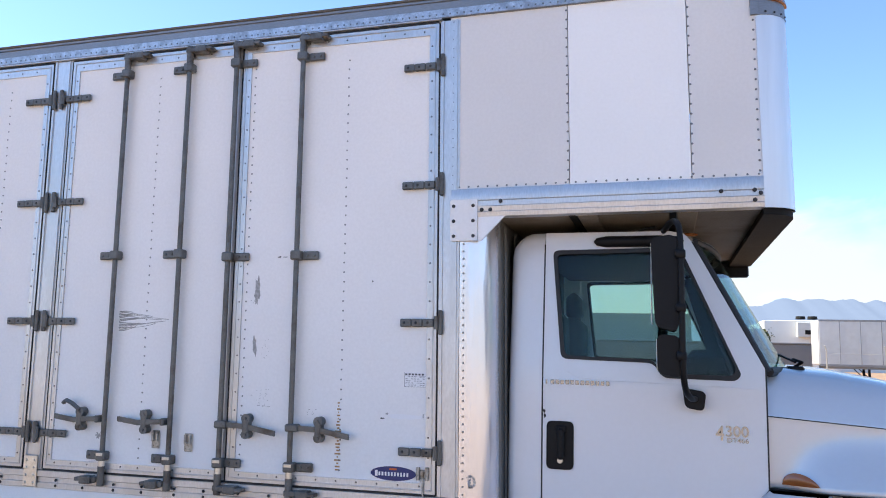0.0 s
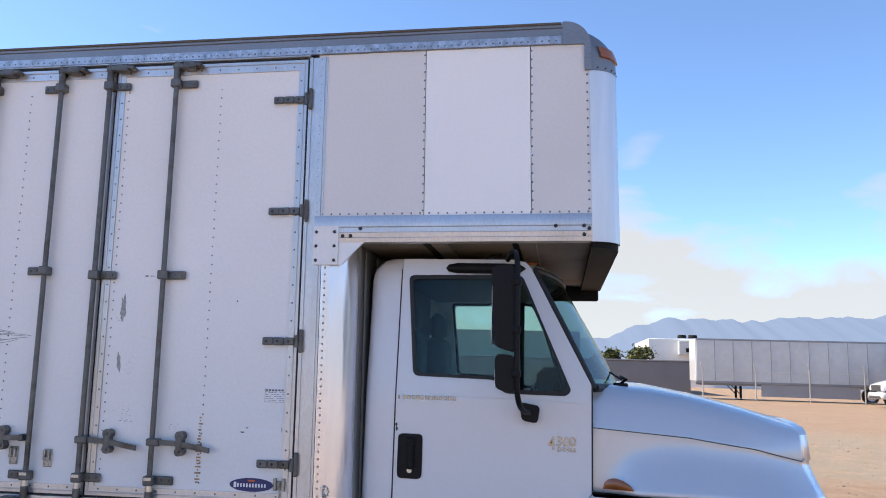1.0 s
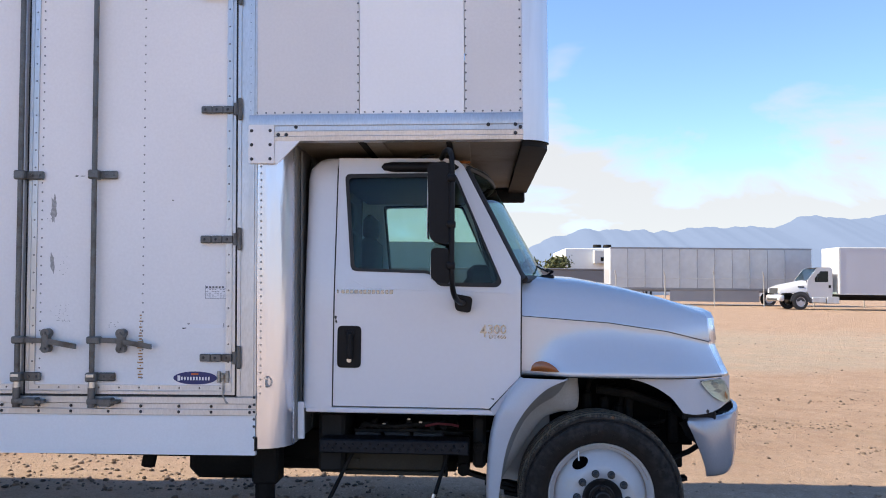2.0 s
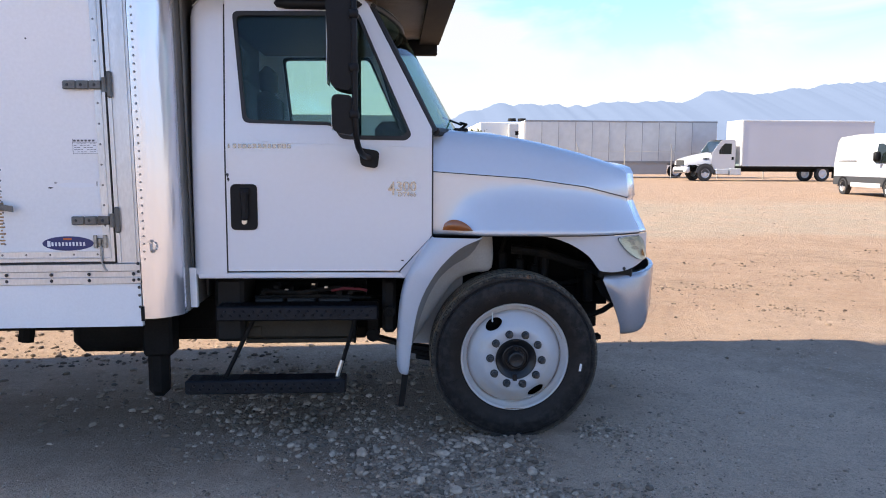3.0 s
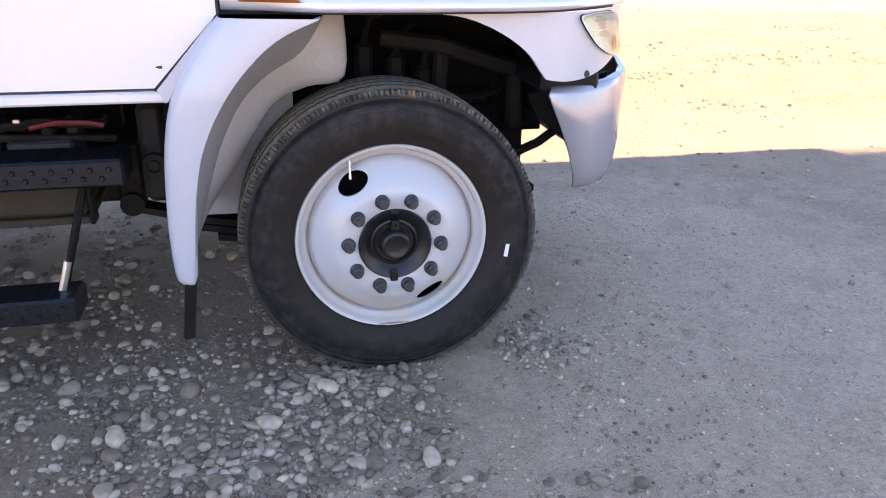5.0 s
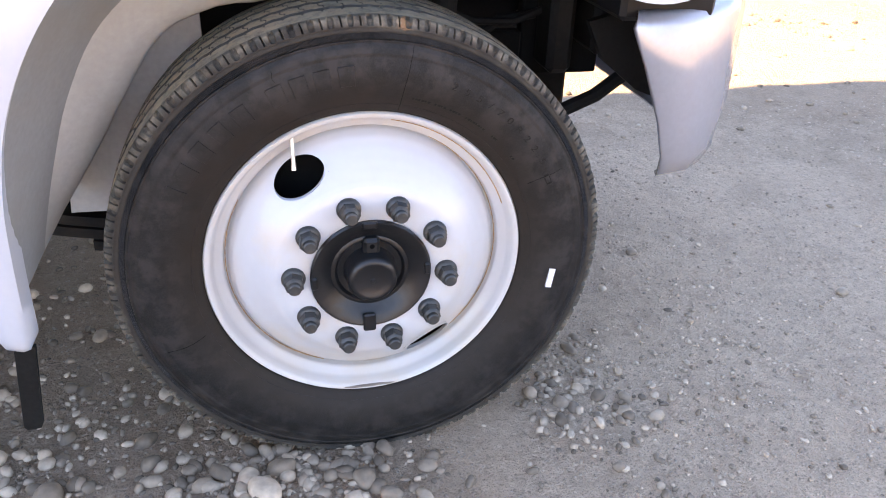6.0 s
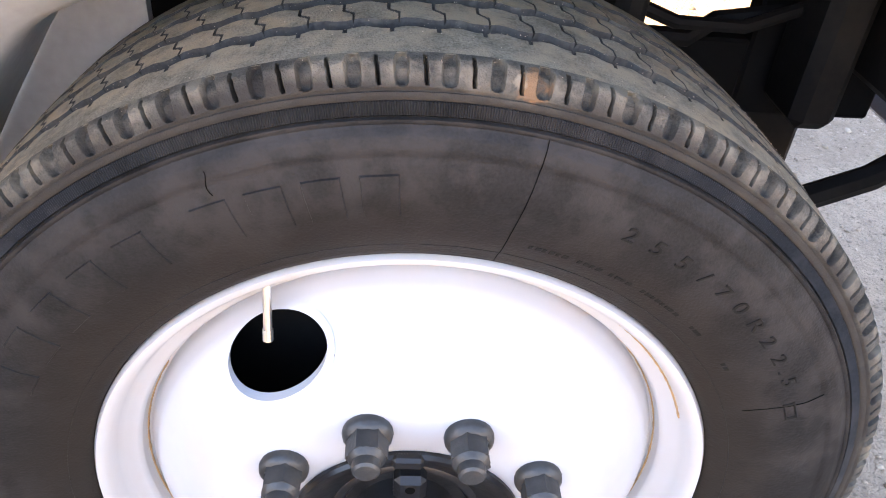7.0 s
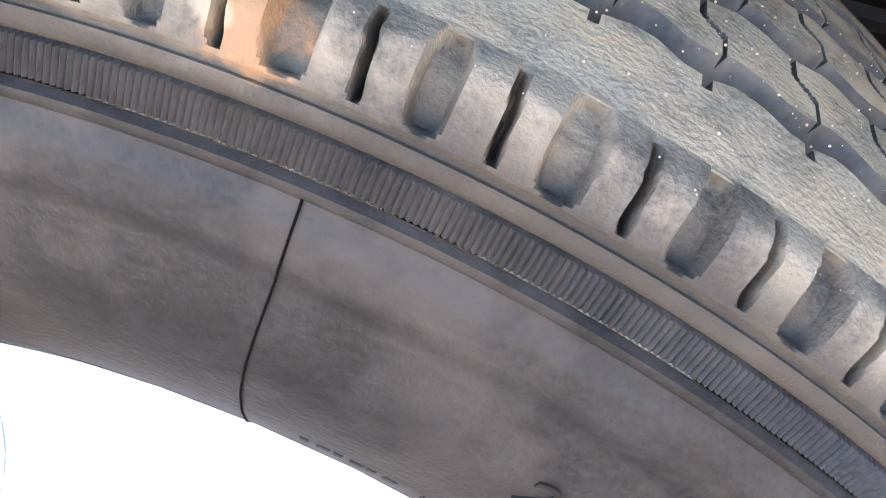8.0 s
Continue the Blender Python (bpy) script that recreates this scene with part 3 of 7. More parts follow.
# shell: far wall, roof, floor, rear
body = part("cargo_body", Geo().box(-9.6, FARY - 0.06, SKIRTB, -1.95, FARY, RAILZ).box(-1.95, FARY - 0.06, 2.45, NOSE - 0.15, FARY, RAILZ)
            .box(-9.6, BY + 0.07, SKIRTB, -9.54, FARY - 0.06, RAILZ).box(-9.54, BY + 0.12, 0.93, -1.95, FARY - 0.06, 1.0), M_SKIRT, truck, "white cargo body shell")
part("roof", Geo().box(-9.6, BY + 0.03, RAILZ + 0.06, NOSE - 0.2, FARY - 0.03, ROOF - 0.015, 0.03), M_SKIRT, truck, "white cargo roof skin")
M_FLANGE = shader("mottled_galvanised_flange", (0.46, 0.49, 0.54), 0.35, 0.7, vary=0.3, scale=30, fine=110, bump=0.2, second=(0.30, 0.32, 0.35), patch=0.5)
M_LIP = shader("brown_weathered_lip", (0.10, 0.085, 0.07), 0.7, vary=0.3, scale=12, bump=0.2)
# roof rail, an extrusion with ledges
rail = Geo()
prof = [(0.0, RAILZ), (-0.012, RAILZ), (-0.012, RAILZ + 0.035), (-0.006, RAILZ + 0.040), (-0.006, ROOF - 0.030), (-0.014, ROOF - 0.026), (-0.014, ROOF - 0.008), (-0.004, ROOF), (0.06, ROOF + 0.004), (0.06, RAILZ)]
rail.grid([[(x, BY + a, b) for a, b in prof] for x in (-9.6, -0.60)], close=True)
rail_ob = part("roof_rail", rail, M_RAIL, truck, "grey extruded roof rail with rivets")
rv = Geo()
for k in range(227):
    rv.rivet(-9.5 + k * 0.0392, BY - 0.0165, RAILZ + 0.020, 0.0058)
part("rivet_row", rv, M_RIVET, rail_ob, kind="stuff")
part("rail_flange", Geo().box(-9.6, BY - 0.0165, RAILZ + 0.002, -0.61, BY - 0.0125, RAILZ + 0.050, 0.002), M_FLANGE, rail_ob, "mottled galvanised flange under the rail")
part("rail_lip", Geo().box(-9.6, BY - 0.022, ROOF - 0.012, -0.61, BY - 0.0145, ROOF + 0.002, 0.002), M_LIP, rail_ob, "dark brown weathered roof lip")
# overhang panels
panels = ((-2.013, -1.380, M_PANEL_OLD, "warm grey overhang panel"), (-1.376, -0.787, M_PANEL_NEW, "replaced brighter white overhang panel"), (-0.783, -0.463, M_PANEL_OLD, "warm grey overhang panel"))
for x0, x1, mt, lab in panels:
    wall("overhang_panel", rect(x0, 2.598, x1, RAILZ), BY, 0.04, mt, truck, lab)
rv = Geo()
for x in (-1.995, -1.385, -0.778, -0.475):
    for k in range(19):
        rv.rivet(x, BY, 2.63 + k * 0.0505, 0.0062)
for k in range(30):
    rv.rivet(-1.96 + k * 0.051, BY, 2.615, 0.0058)
part("rivet_row", rv, M_RIVET, truck, kind="stuff")
# nose rail under the panels
g = Geo()
prof = [(0.0, 2.45), (-0.012, 2.452), (-0.016, 2.475), (-0.010, 2.48), (-0.014, 2.505), (-0.008, 2.51), (-0.008, 2.535), (-0.014, 2.54), (-0.016, 2.592), (-0.010, 2.602), (0.05, 2.602), (0.05, 2.45)]
g.grid([[(x, BY + a, b) for a, b in prof] for x in (-2.0, -0.463)], close=True)
nr = part("overhang_rail", g, M_ALU, truck, "ribbed aluminium rail along the overhang")
g = Geo()
for x, z in ((-1.835, 2.487), (-1.79, 2.487), (-1.735, 2.53), (-0.655, 2.535), (-0.505, 2.535), (-0.505, 2.487), (-0.478, 2.52)):
    g.rivet(x, BY - 0.014, z, 0.011, 0.007, 8)
part("bolt", g, M_DARKBOLT, nr, kind="stuff")
# corner plate and gusset
pl = wall("corner_plate", rounded(rect(-2.003, 2.325, -1.858, 2.543), 0.008), BY - 0.020, 0.018, M_PANEL, truck, "riveted corner plate")
g = Geo()
for x in (-1.985, -1.88):
    for z in (2.35, 2.43, 2.51):
        g.rivet(x, BY - 0.020, z, 0.010, 0.007, 8)
part("bolt", g, M_DARKBOLT, pl, kind="stuff")
wall("gusset", [(-1.857, 2.325), (-1.84, 2.325), (-1.712, 2.452), (-1.857, 2.452)], BY - 0.010, 0.012, M_SKIRT, truck, "white triangular gusset")


def corner(x_in, rad, n=14):
    """Rows of points for a post that turns from the side to the front."""
    pts = [(x_in, BY)]
    for k in range(n + 1):
        a = math.pi / 2 * k / n
        pts.append((x_in + rad * math.sin(a), BY + rad * (1 - math.cos(a))))
    return pts


# polished nose corner of the overhang
c = corner(-0.463, 0.155)
g = Geo().grid([[(x, y - 0.004, z) for x, y in c] + [(NOSE, BY + 0.155 + 0.02, z)] for z in np.linspace(2.45, 3.41, 16)])
g.grid([[(x, y - 0.001, z) for x, y in c] for z in (2.45, 2.462)])
part("overhang_corner", g, M_NOSE, truck, "bright polished aluminium overhang corner", angle=60)
# grey cap above it, rounding back into the roof
def cap_point(a, z, out):
    """A point on the corner cap, out metres proud of it."""
    k = 1 - math.cos(math.asin(min(1, max(0, (z - 3.46) / 0.235))))
    return (-0.463 + (0.155 + out) * math.sin(a) - k * 0.25, BY - 0.007 + k * 0.05 + 0.155 - (0.155 + out) * math.cos(a), z)


g = Geo()
g.grid([[cap_point(a, z, 0.0) for a in np.linspace(0, math.pi / 2, 15)] + [(cap_point(math.pi / 2, z, 0.0)[0], FARY - 0.2, z)] for z in 3.41 + 0.285 * np.sin(np.linspace(0, math.pi / 2, 15))])
edge = [(-0.487, 3.41), (-0.450, 3.41)] + [(-0.450 - 0.135 * (1 - math.cos(a)), 3.55 + 0.147 * math.sin(a)) for a in np.linspace(0, math.pi / 2, 9)] + [(-0.605, 3.697), (-0.605, 3.563), (-0.487, 3.563)]
g.plate(edge, lambda a, b, d: (a, BY - 0.016 + d, b), 0.03)
g.box(-0.80, BY + 0.02, ROOF - 0.03, -0.56, FARY - 0.05, ROOF + 0.004, 0.012)
cap = part("corner_cap", g, M_RAIL, truck, "grey cast roof corner cap", angle=45)
lamp = Geo()
for z0, z1, a0, a1, o in ((3.484, 3.552, 0.42, 1.50, 0.012),):
    ring = [cap_point(a, z, 0.0) for z, a in ((z0, a0), (z1, a0))]
    lamp.grid([[cap_point(a, z0, 0.0)] + [cap_point(a, z, o) for z in np.linspace(z0 + 0.004, z1 - 0.004, 4)] + [cap_point(a, z1, 0.0)] for a in np.linspace(a0, a1, 10)])
part("marker_lamp", lamp, M_AMBER, cap, "amber clearance lamp")
g = Geo()
for k in range(6):
    a = math.pi / 2 * k / 5
    g.rivet(-0.463 + 0.155 * math.sin(a), BY - 0.01 + 0.155 * (1 - math.cos(a)), 3.425, 0.006)
part("rivet_row", g, M_DARKBOLT, cap, kind="stuff")
# overhang front and underside
part("overhang_front", Geo().box(NOSE - 0.02, BY + 0.165, 2.45, NOSE, FARY - 0.16, 3.43), M_NOSE, truck, "polished aluminium overhang front")
M_UNDER = shader("dusty_tan_underside_board", (0.25, 0.215, 0.17), 0.8, vary=0.25, scale=3, bump=0.2, second=(0.15, 0.115, 0.08), patch=0.35)
under = part("overhang_floor", Geo().box(-1.78, BY + 0.02, 2.462, -0.455, FARY - 0.02, 2.50), M_UNDER, truck, "dusty tan underside of the overhang")
g = Geo()
for x in (-1.35, -0.86):
    g.box(x, BY + 0.05, 2.448, x + 0.10, FARY - 0.05, 2.462, 0.004)
g.box(-1.78, BY + 0.004, 2.452, -0.47, BY + 0.03, 2.466)
part("cross_member", g, M_UNDER, under)
g = Geo().box(-1.395, BY + 0.03, 2.450, -1.352, FARY - 0.05, 2.462).box(-0.895, BY + 0.03, 2.450, -0.862, FARY - 0.05, 2.462)
part("seam_gap", g, M_FRAME, under, "black gap between underside boards")
beam = [(-0.468, BY + 0.008), (-0.440, BY + 0.008), (-0.368, BY + 0.045), (-0.326, BY + 0.11), (-0.316, BY + 0.17), (-0.316, FARY - 0.1), (-0.468, FARY - 0.1)]
part("front_beam", Geo().plate(beam, lambda a, b, d: (a, b, 2.418 + d), 0.034), M_FRAME, under, "black steel beam under the overhang's nose")
part("far_rail", Geo().box(-1.70, FARY - 0.10, 2.34, -0.33, FARY - 0.03, 2.455, 0.01), M_FRAME, under, "black rail along the overhang's far edge")
# wall grey lowered to carry the shade in the gap behind the cab
M_DIM = shader("shade_dimmed_grey_box_front", (0.15, 0.145, 0.138), 0.6, vary=0.12, scale=3, bump=0.1)
# front wall of the box behind the cab, with its rounded polished post
g = Geo()
c2 = corner(-1.956, 0.175)
g.grid([[(x, y, z) for x, y in c2] for z in np.linspace(0.735, 2.47, 24)])
post = part("front_corner_post", g, M_CHROME, truck, "rounded polished corner post with dents", angle=60)
g = Geo()
for k in range(34):
    g.rivet(-1.935, BY + 0.0005, 1.04 + k * 0.0385, 0.006)
part("rivet_row", g, M_RIVET, post, kind="stuff")
g = Geo()
for k in range(26):
    g.rivet(-1.896 + 0.03 * math.sin(k * 2.4) * (0.5 + 0.5 * math.sin(k * 5)), BY + 0.005, 1.105 + 0.028 * math.cos(k * 2.4), 0.004 + 0.004 * ((k * 7) % 5) / 5, 0.0015)
part("dent_marks", g, M_SCUFF, post, "scraped dent marks", kind="stuff")
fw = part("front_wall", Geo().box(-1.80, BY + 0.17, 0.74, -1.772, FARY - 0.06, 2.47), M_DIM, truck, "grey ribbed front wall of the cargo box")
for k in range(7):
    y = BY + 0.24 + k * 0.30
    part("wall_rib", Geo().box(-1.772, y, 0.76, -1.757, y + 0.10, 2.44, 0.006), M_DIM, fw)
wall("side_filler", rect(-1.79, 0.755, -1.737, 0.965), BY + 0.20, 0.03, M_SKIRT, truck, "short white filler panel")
# bottom rail and skirt
g = Geo()
prof = [(0.0, SILLB), (-0.012, SILLB), (-0.012, SILLB + 0.03), (-0.006, SILLB + 0.034), (-0.006, SILLB + 0.06), (-0.014, SILLB + 0.065), (-0.014, SILLT - 0.012), (-0.004, SILLT - 0.008), (0.06, SILLT - 0.008), (0.06, SILLB)]
g.grid([[(x, BY + a, b) for a, b in prof] for x in (-9.6, -1.957)], close=True)
sill = part("bottom_rail", g, M_ALU, truck, "ribbed aluminium bottom rail")
g = Geo()
for k in range(26):
    x = -7.0 + 0.2 * k
    for z in (SILLB + 0.017, SILLB + 0.048):
        g.rivet(x + 0.01 * math.sin(k * 3.1), BY - 0.012, z, 0.009, 0.006, 8)
for z in (0.94, 0.98, 1.02, 0.80, 0.86, 0.90):
    g.rivet(-1.966, BY - 0.014, z, 0.008, 0.005, 8)
part("bolt", g, M_DARKBOLT, sill, kind="stuff")
wall("skirt", rect(-9.6, SKIRTB, -1.962, SILLB - 0.003), BY - 0.004, 0.03, M_SKIRT, truck, "white lower skirt panel")
wall("skirt_end", rect(-1.966, 0.725, -1.950, 0.80), BY - 0.008, 0.01, M_BLACK, truck)
# header over the doors
g = Geo().box(-9.6, BY + 0.0, 3.545, -2.06, BY + 0.05, RAILZ - 0.001).box(-9.6, BY - 0.022, RAILZ - 0.012, -2.06, BY - 0.001, RAILZ - 0.002, 0.003)
part("door_header", g, M_ALU, truck, "aluminium header with a drip lip")
# pillars
def pillar(x0, x1, label):
    lines = [(x0, 0.05), (x0, -0.004), (x0 + 0.012, -0.004), (x0 + 0.013, -0.012), (x0 + 0.021, -0.012), (x0 + 0.022, -0.004), (x1 - 0.022, -0.004), (x1 - 0.021, -0.012), (x1 - 0.013, -0.012), (x1 - 0.012, -0.004), (x1, -0.004), (x1, 0.05)]
    g = Geo().grid([[(x, BY + d, z) for x, d in lines] for z in (SILLT - 0.006, 3.55)], close=True)
    return part("door_pillar", g, M_ALU, truck, label)


pillar(-2.068, -1.958, "aluminium pillar beside the cab")
mid = pillar(-4.645, -4.510, "aluminium pillar between side doors")
g = Geo().box(-4.625, BY - 0.024, 0.925, -4.530, BY - 0.013, 1.105, 0.004)
for k in range(4):
    for x in (-4.605, -4.550):
        g.rivet(x, BY - 0.024, 0.948 + k * 0.043, 0.009, 0.006, 8)
part("splice_plate", g, M_GALV, mid, "bolted aluminium splice plate")


def hinge(parent, x, z, sgn, tilt=0.0):
    """A strap hinge; the strap runs from its pin at x towards -sgn."""
    g = Geo()
    y = BY - 0.012
    for k in range(3):
        x0, x1 = x - sgn * (0.015 + 0.062 * k), x - sgn * (0.015 + 0.062 * (k + 1))
        g.box(x0, y - 0.012, z - 0.021 + tilt * k, x1, y + 0.006, z + 0.021 + tilt * k, 0.005)
    g.box(x - 0.012 + sgn * 0.02, y - 0.016, z - 0.062, x + 0.012 + sgn * 0.02, y + 0.006, z + 0.066, 0.006)
    g.tube([(x, y - 0.014, z - 0.034), (x, y - 0.014, z + 0.034)], 0.013, 10)
    h = part("hinge", g, M_HARD, parent, "grey strap hinge")
    b = Geo()
    for k in range(3):
        b.rivet(x - sgn * (0.05 + 0.064 * k), y - 0.012, z, 0.008, 0.004, 8)
    part("hinge_bolts", b, M_DARKBOLT, h, kind="stuff")
    return h


def rod(parent, x0, z0, x1, z1):
    """A cargo-door lock rod from z0 at the foot to z1 at the head."""
    y = BY - 0.034
    g = Geo().tube([(x0, y, z0), (mix(x0, x1, 0.35), y, mix(z0, z1, 0.35)), (mix(x0, x1, 0.7), y, mix(z0, z1, 0.7)), (x1, y, z1)], 0.0145, 12)
    r = part("lock_rod", g, M_HARD, parent, "grey painted steel lock rod")
    return r


def clamp(parent, x, z, sgn, worn=False):
    """A rod bearing with a bolted flange on the side sgn."""
    y = BY - 0.034
    g = Geo().box(x - 0.030, y - 0.024, z - 0.026, x + 0.030, BY - 0.001, z + 0.026, 0.007)
    g.box(x + sgn * 0.026, BY - 0.020, z - 0.024, x + sgn * 0.125, BY - 0.002, z + 0.024, 0.006)
    g.rivet(x + sgn * 0.06, BY - 0.020, z, 0.009, 0.006, 8).rivet(x + sgn * 0.102, BY - 0.020, z, 0.009, 0.006, 8)
    return part("rod_bearing", g, M_HARD, parent)


def cam_end(parent, x, z, sgn, top):
    """The cam and keeper at an end of a rod."""
    y = BY - 0.034
    s = 1 if top else -1
    g = Geo().tube([(x, y, z - s * 0.08), (x, y, z + s * 0.03)], 0.020, 12)
    g.box(x - 0.022, y - 0.020, z - 0.012, x + sgn * 0.09, y + 0.020, z + 0.020, 0.006)
    g.box(x + sgn * 0.05, y - 0.034, z - 0.020, x + sgn * 0.125, BY - 0.008, z + 0.024, 0.006)
    g.box(x + sgn * 0.105, y - 0.030, z - 0.006, x + sgn * 0.16, BY - 0.008, z + 0.014, 0.004)
    ob = part("cam_keeper", g, M_HARD, parent)
    if not top:
        part("worn_collar", Geo().tube([(x, y, z + 0.05), (x, y, z + 0.13)], 0.0185, 12).box(x - 0.026, y - 0.026, z + 0.135, x + 0.026, y + 0.02, z + 0.16, 0.006), M_GALV, parent, "worn shiny steel collar")
    return ob


def handle(parent, x, z, sgn, drop, raised=False):
    """A lever handle on its pivot, held by a hasp."""
    y = BY - 0.040
    g = Geo().box(x - 0.022, y - 0.026, z - 0.020, x + sgn * 0.05, y + 0.026, z + 0.020, 0.007)
    L = 0.34
    pts = [(x + sgn * 0.03, z), (x + sgn * 0.14, z - 0.004), (x + sgn * 0.20, z - 0.012), (x + sgn * L, z - drop)]
    for (xa, za), (xb, zb) in zip(pts, pts[1:]):
        vs = []
        for xx, zz in ((xa, za), (xb, zb)):
            vs += [(xx, y - 0.010, zz - 0.014), (xx, y + 0.006, zz - 0.014), (xx, y + 0.006, zz + 0.014), (xx, y - 0.010, zz + 0.014)]
        g.add(vs, [(0, 1, 5, 4), (1, 2, 6, 5), (2, 3, 7, 6), (3, 0, 4, 7), (0, 3, 2, 1), (4, 5, 6, 7)])
    part("lever_handle", g, M_HARD, parent, "grey steel lever handle")
    hx = x + sgn * 0.165
    g = Geo()
    for dz, r in ((0.045, 0.026), (-0.040, 0.024)):
        ring = [(hx + r * math.cos(a), z - 0.008 + dz + r * math.sin(a)) for a in np.linspace(0, 2 * math.pi, 17)[:-1]]
        g.plate(ring, lambda a, b, d: (a, BY - 0.050 + d, b), 0.046)
    g.box(hx - 0.018, BY - 0.056, z - 0.045, hx + 0.018, BY - 0.004, z + 0.035, 0.006)
    g.rivet(hx, BY - 0.050, z + 0.037, 0.011, 0.008, 8).rivet(hx, BY - 0.050, z - 0.048, 0.011, 0.008, 8)
    if raised:
        g.tube([(hx, BY - 0.05, z + 0.05), (hx - 0.05, BY - 0.055, z + 0.085), (hx - 0.09, BY - 0.055, z + 0.10), (hx - 0.115, BY - 0.05, z + 0.085)], 0.013, 8)
    part("hasp", g, M_HARD, parent)


def side_door(x0, x1, rivet_xs, rods, hinges, waist, label):
    """A door leaf in an aluminium frame with its rods, handles and hinges."""
    z0, z1 = SILLT + 0.002, 3.540
    door = wall("side_door", rect(x0 + 0.045, z0 + 0.04, x1 - 0.045, z1 - 0.055), BY + 0.002, 0.045, M_PANEL, truck, label)
    g = Geo()
    w, y = 0.052, BY - 0.006
    for loop in ([(x0, z0), (x1, z0), (x1 - w, z0 + w), (x0 + w, z0 + w)], [(x1, z0), (x1, z1), (x1 - w, z1 - w - 0.012), (x1 - w, z0 + w)],
                 [(x1, z1), (x0, z1), (x0 + w, z1 - w - 0.012), (x1 - w, z1 - w - 0.012)], [(x0, z1), (x0, z0), (x0 + w, z0 + w), (x0 + w, z1 - w - 0.012)]):
        g.plate(loop, lambda a, b, d: (a, y + d, b), 0.05)
    # a raised bead round the frame
    b = 0.016
    for q in ((x0 + b, z0 + b, x1 - b, z0 + b + 0.006), (x0 + b, z1 - b - 0.006, x1 - b, z1 - b), (x0 + b, z0 + b, x0 + b + 0.006, z1 - b), (x1 - b - 0.006, z0 + b, x1 - b, z1 - b)):
        g.box(q[0], y - 0.006, q[1], q[2], y + 0.002, q[3], 0.002)
    part("door_frame", g, M_ALU, door, "aluminium edge frame")
    for q in ((x0 - 0.007, z0, x0 - 0.001, z1), (x1 + 0.001, z0, x1 + 0.007, z1), (x0, z0 - 0.012, x1, z0 - 0.001), (x0, z1 + 0.001, x1, z1 + 0.012)):
        part("door_seal", Geo().box(q[0], BY - 0.009, q[1], q[2], BY + 0.03, q[3], 0.001), M_RUBBER, door, "black rubber seal")
    r = Geo()
    for x in rivet_xs:
        for k in range(44):
            r.rivet(x + 0.0015 * math.sin(k * 4.7), BY + 0.002, z0 + 0.09 + k * 0.0525, 0.0054, 0.0035)
    for k in range(int((x1 - x0) / 0.115)):
        for z in (z0 + 0.036, z1 - 0.042):
            r.rivet(x0 + 0.08 + k * 0.115, y, z, 0.006)
    for k in range(24):
        for x in (x0 + 0.038, x1 - 0.038):
            r.rivet(x, y, z0 + 0.08 + k * 0.1, 0.006)
    part("rivet_row", r, M_RIVET, door, kind="stuff")
    for x, sg, lever, raised in rods:
        rod(door, x, 1.0, x, 3.49)
        clamp(door, x, 3.413, sg)
        clamp(door, x, waist, sg)
        clamp(door, x, 1.128, sg)
        cam_end(door, x, 3.515, 1, True)
        cam_end(door, x, 0.990, lever, False)
        handle(door, x, 1.335, lever, 0.036 if lever > 0 else -0.006, raised)
    for x, sg in hinges:
        for z in (3.293, 2.632, 1.898, 1.238):
            hinge(door, x, z, sg)
    return door


right = side_door(-3.277, -2.078, (-3.200, -2.608), ((-3.309, 1, 1, False), (-2.879, 1, 1, False)), ((-2.072, 1),), 2.265, "grey-white side door with two lock rods and rust streak")
left = side_door(-4.500, -3.286, (-4.452, -3.850), ((-4.067, -1, -1, True), (-3.628, -1, -1, False)), ((-4.545, -1),), 2.289, "grey-white side door with two lock rods and scratches")
side_door(-5.90, -4.655, (-5.58, -4.98), (), ((-4.640, 1),), 2.28, "grey-white side door further along the box")
side_door(-7.18, -5.910, (-6.8, -6.2), (), (), 2.28, "grey-white rearmost side door")
wall("rear_side_panel", rect(-9.6, SILLT, -7.19, 3.545), BY + 0.002, 0.05, M_PANEL, truck, "grey-white rear side panel")
# small fittings and marks on the right leaf
g = Geo().box(-2.172, BY - 0.010, 1.105, -2.108, BY, 1.150, 0.004).tube([(-2.14, BY - 0.014, 1.14), (-2.140, BY - 0.016, 1.03), (-2.125, BY - 0.016, 0.995), (-2.115, BY - 0.016, 0.985)], 0.005, 8)
g.tube([(-2.165, BY - 0.014, 1.165), (-2.165, BY - 0.014, 1.10)], 0.010, 8).tube([(-2.118, BY - 0.014, 1.165), (-2.118, BY - 0.014, 1.10)], 0.010, 8)
part("hold_back", g, M_CATCH, right, "bare steel hold-back catch")
for x, z in ((-3.735, 1.232), (-3.522, 1.224)):
    g = Geo().box(x - 0.026, BY - 0.008, z - 0.050, x + 0.026, BY + 0.001, z + 0.050, 0.004)
    g.tube([(x - 0.014, BY - 0.014, z + 0.042), (x - 0.014, BY - 0.014, z - 0.01)], 0.008, 8).tube([(x + 0.014, BY - 0.014, z + 0.042), (x + 0.014, BY - 0.014, z - 0.01)], 0.008, 8)
    g.box(x - 0.018, BY - 0.020, z - 0.006, x + 0.018, BY - 0.006, z + 0.004, 0.003).rivet(x - 0.013, BY - 0.008, z - 0.036, 0.006).rivet(x + 0.013, BY - 0.008, z - 0.036, 0.006)
    part("padlock_catch", g, M_CATCH, left, "bare steel padlock catch")
g = Geo()
